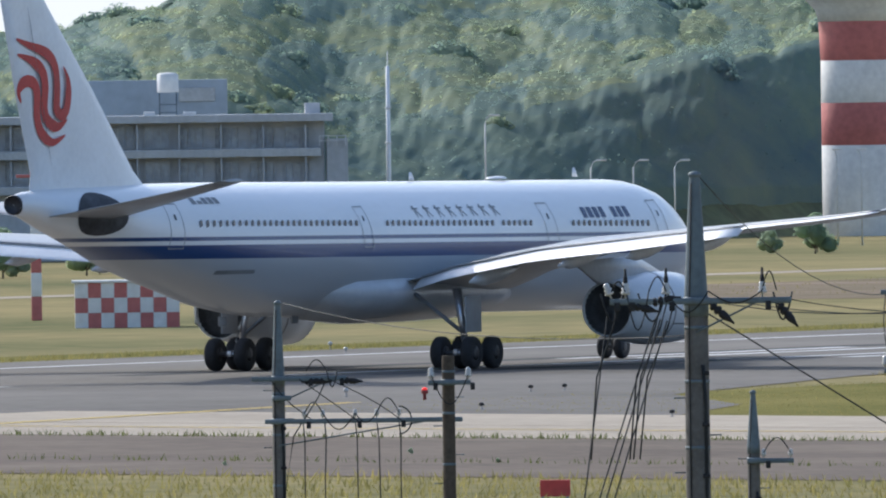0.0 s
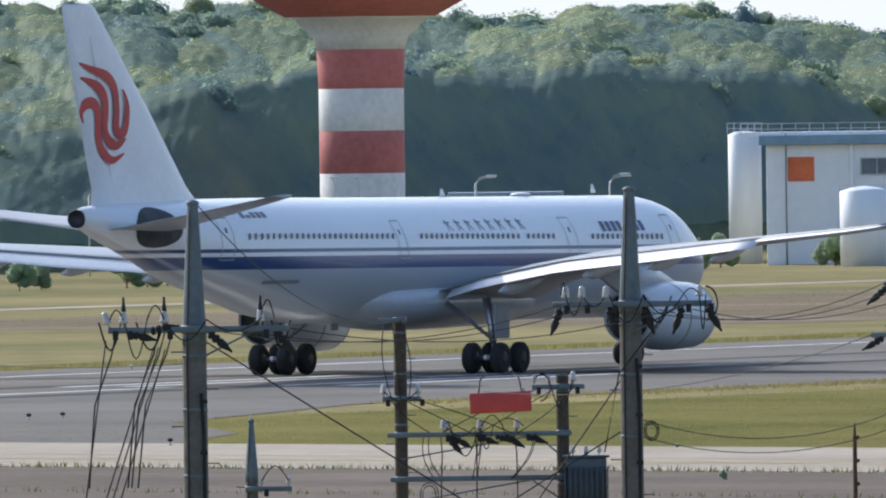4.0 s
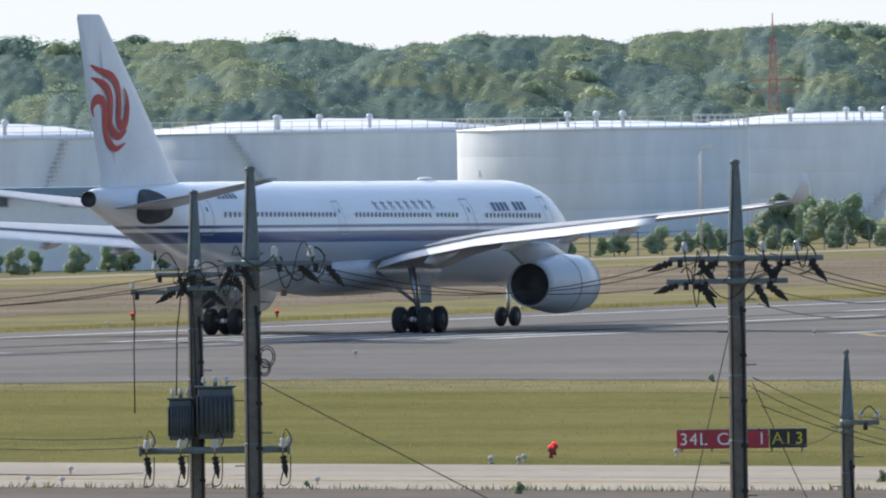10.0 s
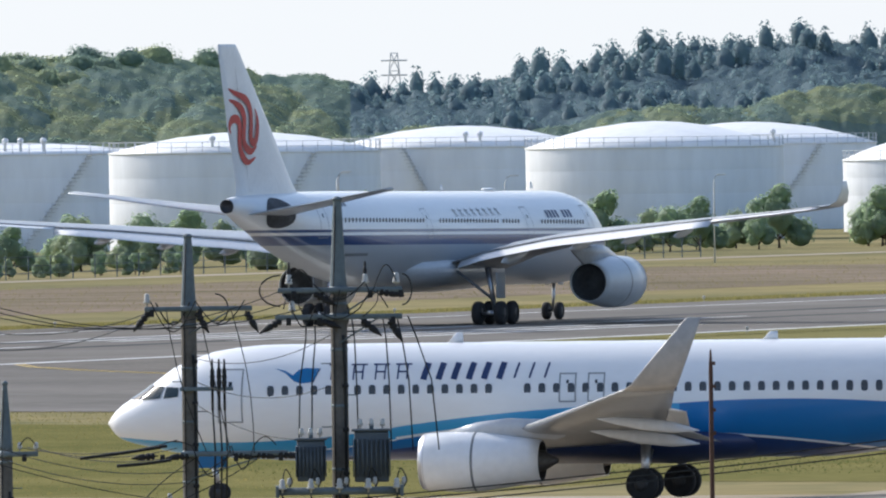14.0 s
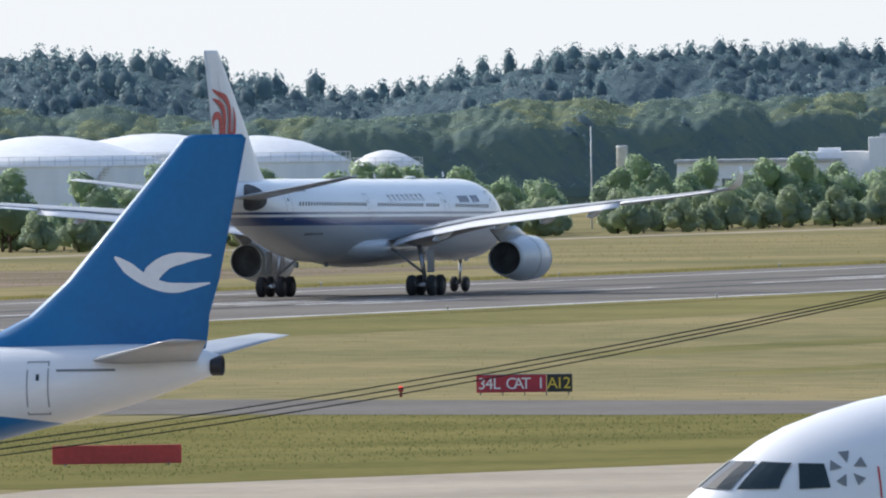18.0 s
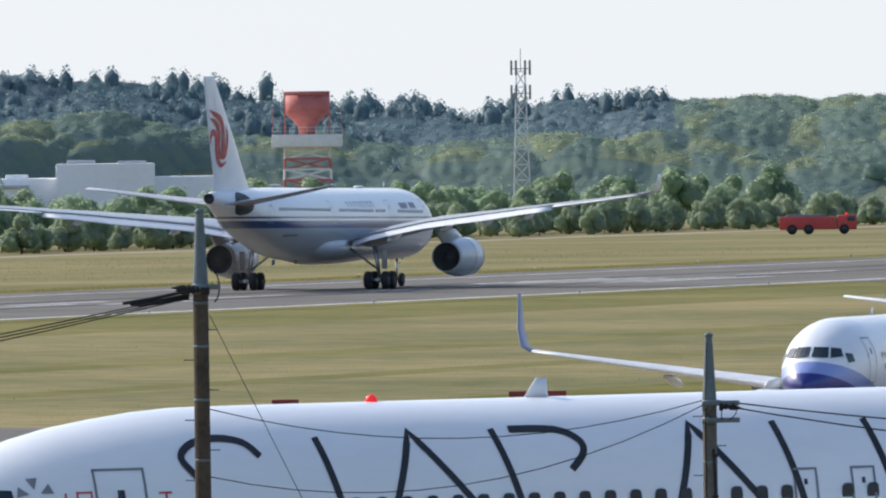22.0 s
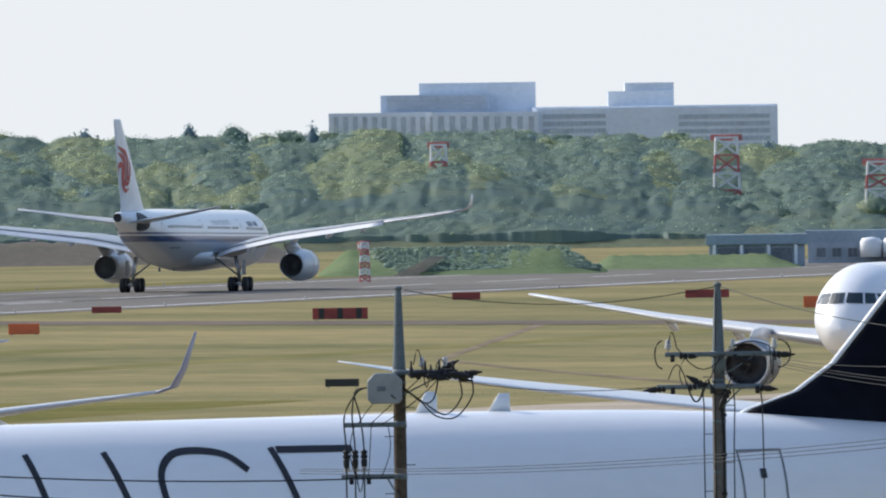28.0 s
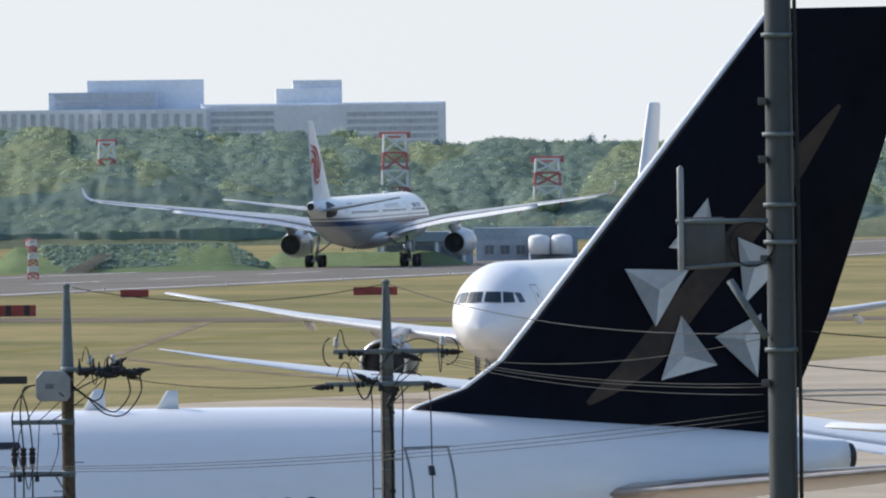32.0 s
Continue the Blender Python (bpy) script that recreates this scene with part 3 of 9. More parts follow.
    # cockpit panes
    for side in (-1, 1):
        for pts in p.get("windscreen", ()):
            part("windscreen", front_shape(sec, s0, side, 0.03, pts), M["glass"], pl, "dark windscreen pane", smooth=False)
        for pts in p["cockpit"]:
            part("cockpit_window", skin_shape(sec, s0, side, 0.02, pts), M["glass"], pl, "dark cockpit pane", smooth=False)
    for s, z, h in p.get("antennas", ()):
        part("antenna", fin_bm([(z, s, 0.55), (z + h, s + 0.28, 0.25)], s0, 0.14), M["white"], pl)
    return pl


def winglet_bm(w, s0, side):
    """w: rows of (y, leading edge s, chord, z) from the wing tip upward."""
    bm = bmesh.new()
    loops = []
    for i, (y, s, c, z) in enumerate(w):
        j, k = max(i - 1, 0), min(i + 1, len(w) - 1)
        d = Vector((w[k][0] - w[j][0], w[k][3] - w[j][3])).normalized()
        loops.append([(s0 - (s + u * c), side * (y - v * 0.045 * c * d.y), z + v * 0.045 * c * d.x) for u, v in FOIL])
    rings(bm, loops)
    bmesh.ops.recalc_face_normals(bm, faces=bm.faces)
    return bm


def painted(name, bm, material, parent, label):
    return part(name, bm, material, parent, label, smooth=False)


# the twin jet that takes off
# grey below the stripes takes in the shade on the lower body
WHITE, BLUE, SHADED_GREY = (0.80, 0.80, 0.79), (0.016, 0.052, 0.165), (0.40, 0.43, 0.46)
M["livery_stripe"] = paint_bands("white_paint_with_blue_stripes", WHITE, [(SHADED_GREY, (0, 0, 0), (4.79, -0.0075, 0), -40, 40), (BLUE, (4.79, -0.0075, 0), (5.36, -0.0075, 0), -40, 40), (BLUE, (5.54, -0.0075, 0), (5.70, -0.0075, 0), -40, 40)])
M["belly_grey"] = mat("light_grey_belly", (0.44, 0.47, 0.50), 0.35, 0, 0.08, 0.4, 3.0, coat=0.3)
JET = {
    "pane": mat("grey_cabin_window", (0.12, 0.135, 0.155), 0.2, 0, 0.1, 2.0, 9.0), "nacelle": mat("pale_grey_nacelle", (0.58, 0.62, 0.65), 0.35, 0, 0.05, 0.4, 4.0, coat=0.2),
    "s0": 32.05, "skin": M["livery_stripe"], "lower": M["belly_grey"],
    "sec": [(0, 4.35, 0.03, 0.03, 0.03), (0.4, 4.38, 0.78, 0.70, 0.72), (1.5, 4.6, 1.5, 1.35, 1.42), (3, 4.85, 2.12, 2.1, 2.05), (5, 5.05, 2.58, 2.68, 2.6), (7.5, 5.15, 2.79, 2.82, 2.8), (10, 5.15, 2.82, 2.82, 2.82), (41, 5.15, 2.82, 2.82, 2.82), (45, 5.2, 2.78, 2.77, 2.55), (49, 5.45, 2.55, 2.5, 2.05), (53, 5.85, 2.12, 2.06, 1.65), (57, 6.4, 1.5, 1.42, 1.15), (60.5, 6.85, 0.92, 0.86, 0.75), (62.8, 7.1, 0.45, 0.44, 0.40), (63.0, 7.1, 0.40, 0.39, 0.36)],
    "belly": [(18.5, 3.3, 0.4, 0.3), (20.5, 3.2, 1.9, 0.9), (23, 3.2, 2.75, 1.15), (28, 3.2, 2.95, 1.25), (33, 3.2, 2.95, 1.25), (36.5, 3.3, 2.7, 1.1), (39.5, 3.5, 1.8, 0.75), (41, 3.6, 0.4, 0.3)],
    "wing": [(1.5, 19.6, 12.6, 3.5, 0.12), (3.2, 20.9, 11.4, 3.85, 0.12), (5.0, 22.2, 10.1, 4.35, 0.12), (9.4, 25.2, 7.9, 5.05, 0.115), (18, 30.6, 5.1, 5.75, 0.10), (25, 35.2, 3.4, 6.25, 0.10), (29.0, 37.8, 2.5, 6.6, 0.10)],
    "winglet": [(29.0, 37.8, 2.5, 6.6), (29.6, 38.5, 2.2, 6.85), (29.95, 39.3, 1.5, 7.4), (30.1, 40.1, 0.8, 8.05)],
    "drop": 0.36, "flap_chord": 0.155, "flap_cap": 1.05, "fairing_size": 1.12, "long_duct": True, "wing_skin": M["under_grey"], "stab_skin": M["under_grey"], "flaps": [(3.3, 20.6), (20.7, 28.3, 0.10)], "tracks": [6.4, 11.0, 14.6, 18.2],
    "engines": [(19.9, 9.2, 2.40, 6.5, 1.56)],
    "stab": [(0.6, 54.6, 6.6, 6.8, 0.10), (4, 57.2, 4.6, 7.3, 0.10), (9.7, 61.4, 2.1, 8.2, 0.10)],
    "fin": [(7.2, 49.6, 12.2), (7.9, 51.2, 10.4), (8.6, 52.3, 9.2), (12, 55.9, 6.9), (16.5, 61.0, 3.2), (16.68, 61.35, 2.75)],
    "main": (0.0, 5.34, 3.4, 0.70, 0.50, 1.98, 1.40, 2), "nose": (25.38, 2.5, 0.53, 0.38, 0.8), "apu": (63.05, 7.32, 0.40),
    "window_slope": 0.012, "windows": (6.12, [(8.6, 16.4), (20.2, 23.2), (23.9, 34.0), (36.9, 50.7)], 0.25, 0.40, 0.53),
    "door_paint": M["gear_grey"], "doors": [(6.6, 4.95, 1.1, 1.95), (17.7, 4.95, 1.1, 1.95), (35.6, 5.2, 0.9, 1.75), (52.0, 5.35, 1.05, 1.9)],
    "cockpit": [[(1.75, 5.75), (2.9, 6.05), (3.0, 6.55), (2.35, 6.45)], [(3.05, 6.05), (3.9, 6.1), (3.9, 6.65), (3.1, 6.58)]],
    "antennas": [(10, 7.95, 0.4), (26, 7.95, 0.35)],
}
JET["sec"] = [(s, z + 0.007 * (s - 32.05), *rest) for s, z, *rest in JET["sec"]]
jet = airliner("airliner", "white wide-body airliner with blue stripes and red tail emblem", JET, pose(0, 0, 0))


def fin_face(p, side, lift, pts, name, material, parent, label):
    """A flat figure on the fin from (s, z) points."""
    st = np.array(p["fin"], float)
    bm = bmesh.new()
    vs = []
    for s, z in pts:
        sl, c = np.interp(z, st[:, 0], st[:, 1]), np.interp(z, st[:, 0], st[:, 2])
        u = min(1.0, max(0.0, (s - sl) / c))
        vs.append(bm.verts.new((p["s0"] - s, side * (float(np.interp(u, [0, 0.03, 0.12, 0.3, 0.55, 0.8, 1.0], [0, 0.45, 0.82, 1.0, 0.78, 0.32, 0.02])) * 0.1 * c / 2 + lift), z)))
    f = bm.faces.new(vs)
    bmesh.ops.triangulate(bm, faces=[f])
    return painted(name, bm, material, parent, label)


def ribbon(pts, w0, w1):
    """Outline of a curved ribbon along (s, z) points."""
    P = [Vector(q) for q in pts]
    # smooth the run
    fine = []
    for i in range(len(P) - 1):
        a, b, c, d = P[max(i - 1, 0)], P[i], P[i + 1], P[min(i + 2, len(P) - 1)]
        for k in range(5):
            t = k / 5
            fine.append(0.5 * ((2 * b) + (c - a) * t + (2 * a - 5 * b + 4 * c - d) * t * t + (3 * b - a - 3 * c + d) * t**3))
    fine.append(P[-1])
    L, R = [], []
    for i, q in enumerate(fine):
        d = (fine[min(i + 1, len(fine) - 1)] - fine[max(i - 1, 0)]).normalized()
        n = Vector((-d.y, d.x))
        t = i / (len(fine) - 1)
        w = (w0 + (w1 - w0) * t) * min(1, 0.15 + 4 * min(t, 1 - t))
        L.append(q + n * w / 2)
        R.append(q - n * w / 2)
    return L, R


def fin_ribbon(p, side, pts, w0, w1, material, parent, label):
    L, R = ribbon(pts, w0, w1)
    st = np.array(p["fin"], float)
    bm = bmesh.new()
    rows = []
    for a, b in zip(L, R):
        row = []
        for s, z in (a, b):
            sl, c = np.interp(z, st[:, 0], st[:, 1]), np.interp(z, st[:, 0], st[:, 2])
            u = min(1.0, max(0.0, (s - sl) / c))
            row.append(bm.verts.new((p["s0"] - s, side * (float(np.interp(u, [0, 0.03, 0.12, 0.3, 0.55, 0.8, 1.0], [0, 0.45, 0.82, 1.0, 0.78, 0.32, 0.02])) * 0.1 * c / 2 + 0.02), z)))
        rows.append(row)
    for a, b in zip(rows[:-1], rows[1:]):
        bm.faces.new((a[0], b[0], b[1], a[1]))
    return painted("emblem", bm, material, parent, label)


M["seal"] = mat("scuffed_seal_plate", (0.055, 0.055, 0.06), 0.6, 0.2, 0.35, 1.2, 6.0)
# marks of the departing jet: red tail emblem of curved ribbons, dark bars, seal plates, rudder joint
for side in (-1, 1):
    for pts, w0, w1 in (([(62.73, 14.11), (61.81, 13.86), (60.45, 13.53), (59.75, 13.03), (59.55, 12.17), (59.58, 11.25), (59.15, 10.98), (58.76, 11.30), (58.62, 12.04), (58.72, 12.53), (59.03, 12.96)], 0.5, 0.46),
                        ([(62.64, 13.47), (61.55, 13.22), (60.74, 12.79), (60.49, 12.17), (60.52, 11.19), (60.15, 10.69), (59.44, 10.49), (58.77, 10.80)], 0.5, 0.5),
                        ([(62.32, 11.49), (62.52, 11.94), (62.13, 12.33), (61.47, 12.33), (61.10, 11.93), (61.07, 10.94), (60.71, 10.25), (59.85, 9.85), (58.90, 10.14)], 0.5, 0.5)):
        fin_ribbon(JET, side, pts, w0, w1, M["red"], jet, "red curved tail emblem")
    fin_ribbon(JET, side, [(61.9, 15.4), (60.9, 12.2), (59.9, 8.9)], 0.05, 0.05, M["grey_dark"], jet, "dark rudder joint")
    part("seal_plate", skin_disc(JET["sec"], JET["s0"], side, 0.03, 57.7, 6.88, 1.75, 0.9), M["seal"], jet, "scuffed dark plate round the tailplane root")
    # plain upright bars
    for k in range(8):
        s = 10.1 + k * 0.6
        if k == 3:
            continue
        part("livery_bar", skin_patch(JET["sec"], JET["s0"], s, s + 0.42, 6.2, 6.66, side, 0.014, 2, 3), M["navy"], jet, "dark bar on the fuselage")
    for k in range(8):
        s = 22.8 + k * 1.08
        part("livery_bar", stroke_bm(JET["sec"], JET["s0"], side, 0.014, [((s, 6.42), (s + 0.5, 6.86)), ((s + 0.42, 6.4), (s + 0.42, 6.9)), ((s + 0.05, 6.78), (s + 0.6, 6.78))], 0.07), M["grey_dark"], jet, "thin bar on the fuselage")
    for k in range(5):
        part("grey_bar", skin_patch(JET["sec"], JET["s0"], 48.2 + k * 0.5, 48.58 + k * 0.5, 7.2, 7.46 if k != 3 else 7.34, side, 0.014, 2, 2), M["grey_dark"], jet, "plain grey bar on the rear fuselage")
    part("grey_bar", skin_patch(JET["sec"], JET["s0"], 46.2, 49.0, 4.25, 4.42, side, 0.014, 4, 2), M["grey_dark"], jet)
part("satellite_dome", lathe_bm([(0.5, 0.0), (0.48, 0.06), (0.35, 0.12), (0.1, 0.15)], 18, "z"), M["white"], jet, m=Matrix.Translation((14.0, 0, 7.93)) @ Matrix.Diagonal((1.4, 0.8, 0.8, 1)))
for s, w in ((44.3, 0.5), (37.6, 0.6)):
    part("drain_mast", box_bm(0.6, 0.12, 0.4, (JET["s0"] - s, 0, 2.25), 0.04), M["grey_dark"], jet)

# ---- single-aisle jets ----
WB, WNAVY, WCYAN = (0.010, 0.16, 0.42), (0.012, 0.045, 0.17), (0.05, 0.33, 0.58)
M["livery_wave"] = paint_bands("white_paint_with_blue_wave", WHITE, [
    (WB, (0.0, 0, 0), (2.84, -0.0189, -0.0068), -1.0, 9.0),
    (WB, (0.0, 0, 0), (3.208, -0.0855, -0.0095), -16, -1.0),
    (WB, (0.0, 0, 0), (4.52, -0.384, 0.0128), 9.0, 17.0),
    (WCYAN, (2.93, -0.0189, -0.0068), (3.272, -0.0189, -0.0068), -1.0, 9.0),
    (WCYAN, (4.56, -0.384, 0.0128), (4.96, -0.384, 0.0128), 9.0, 19.6),
    (WNAVY, (0.0, 0, 0), (2.28, 0.022, -0.0083), -13, 12),
    (WHITE, (2.28, 0.022, -0.0083), (2.36, 0.022, -0.0083), -11, 2)])
NARROW = {
    "s0": 19.5, "skin": M["livery_wave"], "lower": M["navy"],
    "sec": [(0, 2.75, 0.03, 0.03, 0.03), (0.4, 2.78, 0.6, 0.5, 0.52), (1.4, 2.95, 1.12, 0.98, 1.0), (2.6, 3.15, 1.5, 1.6, 1.45), (4.2, 3.35, 1.76, 1.9, 1.8), (6, 3.45, 1.88, 1.95, 2.0), (7.5, 3.45, 1.88, 1.95, 2.05), (25, 3.45, 1.88, 1.95, 2.05), (28, 3.55, 1.84, 1.85, 1.85), (31.5, 3.9, 1.55, 1.5, 1.4), (35, 4.35, 1.0, 1.05, 0.95), (37.1, 4.62, 0.45, 0.6, 0.5), (37.75, 4.65, 0.22, 0.35, 0.3)],
    "belly": [(11.5, 2.1, 0.3, 0.2), (13.0, 2.0, 1.3, 0.5), (15, 1.95, 1.9, 0.72), (20, 1.95, 1.95, 0.75), (22.5, 2.0, 1.6, 0.6), (24.5, 2.1, 0.3, 0.2)],
    "wing": [(1.2, 13.0, 8.0, 2.05, 0.13), (5.2, 15.9, 5.0, 2.55, 0.12), (11, 19.0, 3.3, 3.25, 0.11), (16.8, 22.0, 1.75, 3.95, 0.10)],
    "winglet": [(16.8, 22.0, 1.75, 3.95), (17.35, 22.4, 1.6, 4.15), (17.65, 23.1, 1.25, 4.9), (17.95, 24.45, 0.5, 6.35)],
    "flaps": [(2.2, 4.9), (5.3, 11.0)], "tracks": [6.6, 10.6], "drop": 0.12,
    # the winglet's taupe tone is underside shade put into its colour
    "engines": [(12.3, 4.83, 1.42, 4.1, 1.02)], "gear_doors": False, "nose_door": M["blue"], "winglet_skin": mat("shaded_winglet", (0.42, 0.40, 0.37), 0.4, 0, 0.1, 0.5, 4.0), "stab_skin": M["under_grey"], "wing_skin": mat("grey_wing_skin", (0.34, 0.345, 0.345), 0.35, 0, 0.1, 0.4, 4.0, coat=0.2),
    "pane": mat("blue_grey_cabin_window", (0.05, 0.07, 0.10), 0.15, 0, 0.1, 2.0, 9.0),
    "stab": [(0.4, 33.2, 3.9, 4.8, 0.10), (7.15, 37.4, 1.4, 5.55, 0.10)],
    "fin": [(5.2, 27.2, 10.1), (5.42, 28.6, 8.75), (5.75, 30.0, 7.4), (6.35, 31.2, 6.25), (7.5, 32.5, 5.3), (12.3, 36.6, 2.2), (12.45, 36.9, 1.75)],
    "main": (0.0, 2.86, 2.1, 0.56, 0.40, 0.0, 0.86, 1), "nose": (15.6, 1.6, 0.34, 0.2, 0.42), "apu": (37.8, 4.62, 0.34),
    "windows": (3.82, [(6.2, 14.0), (15.2, 29.6)], 0.24, 0.38, 0.51),
    "door_paint": M["gear_grey"], "doors": [(4.3, 2.75, 0.9, 1.85), (16.3, 3.35, 0.6, 1.0), (17.3, 3.35, 0.6, 1.0), (31.4, 3.03, 0.76, 1.82)],
    "windscreen": [[(0.05, 3.6), (0.05, 4.08), (0.72, 4.06), (0.80, 3.56)], [(0.88, 3.55), (0.80, 4.05), (1.16, 4.0), (1.30, 3.6)]],
    "cockpit": [[(2.3, 3.6), (2.85, 3.66), (2.85, 3.97), (2.38, 4.0)]],
    "antennas": [(12, 5.38, 0.35), (23, 5.38, 0.3)],
    "fin_skin": M["blue"], "fin_label": "bright blue tail fin", "winglet_label": "pale upswept winglet",
}
TAXI_HEAD = -68.56
taxi_jet = airliner("taxiing_airliner", "white narrow-body airliner with blue wave stripe and blue tail", NARROW, pose(0, 0, 0))
for side in (-1, 1):
    # white bird-like figure on the fin
    for pts, w0, w1 in (([(34.25, 8.34), (34.55, 8.1), (34.92, 7.8), (35.32, 7.54), (35.75, 7.36), (36.2, 7.27), (36.8, 7.31), (37.5, 7.42)], 0.44, 0.30), ([(35.2, 7.45), (35.5, 7.72), (35.78, 7.98), (36.1, 8.17), (36.6, 8.28), (37.55, 8.36)], 0.66, 0.34)):
        fin_ribbon(NARROW, side, pts, w0, w1, M["white"], taxi_jet, "white bird-like figure on the tail")
    part("emblem", skin_shape(NARROW["sec"], 19.5, side, 0.014, [(6.3, 4.60), (6.7, 4.42), (7.0, 4.16), (7.25, 4.07), (7.7, 4.12), (7.5, 4.18), (7.38, 4.28), (7.5, 4.48), (7.9, 4.58), (7.35, 4.6), (7.15, 4.54), (6.95, 4.36), (6.7, 4.50)]), M["blue"], taxi_jet, "blue wing-like figure")
    for k in range(4):
        part("livery_bar", stroke_bm(NARROW["sec"], 19.5, side, 0.014, [((8.3 + k * 0.78, 4.2), (8.3 + k * 0.78, 4.72)), ((8.62 + k * 0.78, 4.2), (8.62 + k * 0.78, 4.7)), ((8.2 + k * 0.78, 4.70), (8.75 + k * 0.78, 4.70)), ((8.3 + k * 0.78, 4.45), (8.62 + k * 0.78, 4.45))], 0.055), M["navy"], taxi_jet, "dark bar on the fuselage")
    for k in range(9):
        s = 11.55 + k * 0.53
        part("livery_bar", stroke_bm(NARROW["sec"], 19.5, side, 0.014, [((s, 4.2), (s + 0.12, 4.7))], 0.22 if k < 6 else 0.07), M["navy"], taxi_jet, "dark slanted bar on the fuselage")
    part("grey_bar", skin_patch(NARROW["sec"], 19.5, 28.4, 29.9, 4.48, 4.68, side, 0.014, 4, 2), M["grey_dark"], taxi_jet, "plain grey bar on the rear fuselage")
    part("grey_bar", skin_patch(NARROW["sec"], 19.5, 32.4, 34.4, 4.49, 4.57, side, 0.014, 4, 2), M["grey_dark"], taxi_jet)

M["livery_nose"] = paint_bands("white_paint_with_blue_nose", (0.79, 0.79, 0.79), [((0.25, 0.31, 0.60), (0, 0, 0), (-0.75, 0.24, 0), 10.0, 21), ((0.02, 0.03, 0.20), (2.2, 0, 0), (-1.35, 0.24, 0), 12, 21)])
BLOSSOM = dict(NARROW)
del BLOSSOM["wing_skin"], BLOSSOM["stab_skin"], BLOSSOM["nose_door"]
BLOSSOM["windscreen"] = [[(0.05, 3.86), (0.05, 4.26), (0.62, 4.24), (0.70, 3.82)], [(0.78, 3.81), (0.70, 4.23), (1.04, 4.18), (1.18, 3.86)]]
BLOSSOM["skin"], BLOSSOM["lower"], BLOSSOM["fin_skin"], BLOSSOM["fin_label"] = M["livery_nose"], M["belly_grey"], paint_bands("white_to_lilac_fin", (0.78, 0.78, 0.80), [((0.42, 0.46, 0.70), (0, 0, 0), (7.3, 0.1, 0), -30, 10)]), "white tail fin with pink blossom"
BLOSSOM["sec"] = [(s, z + 0.022 * max(0, s - 19.5), *rest) for s, z, *rest in NARROW["sec"]]
BLOSSOM["stab"] = [(y, s, c, z + 0.4, k) for y, s, c, z, k in NARROW["stab"]]
BLOSSOM["fin"] = [(z + 0.4 + 0.03 * max(0, z - 7.5), s, c) for z, s, c in NARROW["fin"]]
BLOSSOM["apu"] = (37.8, 5.02, 0.34)
BLOSSOM["pane"] = mat("pale_cabin_window", (0.58, 0.60, 0.62), 0.3, 0, 0.1, 2.0, 9.0)
# dark bluish winglets: their backlit shade is put into the colour
BLOSSOM["winglet_skin"] = mat("backlit_winglet", (0.17, 0.19, 0.28), 0.4, 0, 0.1, 0.5, 4.0)
blossom_jet = airliner("queuing_airliner", "white narrow-body airliner with blue nose and pink tail blossom", BLOSSOM, pose(0, 0, 0))
M["pink"] = mat("pink_paint", (0.72, 0.36, 0.44), 0.5, 0, 0.12, 0.6, 5.0)
for side in (-1, 1):
    for i in range(7):
        cx, cz = 35.3 + 0.55 * math.cos(i * 2.4) * (1 - i * 0.04), 8.6 + 1.5 * math.sin(i * 2.4)
        fin_face(BLOSSOM, side, 0.03, [(cx + 0.42 * math.cos(a) * (1 + 0.3 * math.cos(5 * a)), cz + 0.5 * math.sin(a) * (1 + 0.3 * math.cos(5 * a))) for a in (2 * math.pi * k / 20 for k in range(20))], "petal", M["pink"] if i % 3 else M["red"], blossom_jet, "pink petal on the tail")
    part("grey_bar", skin_patch(BLOSSOM["sec"], 19.5, 6.5, 7.6, 3.3, 3.5, side, 0.014, 3, 2), M["grey_dark"], blossom_jet)

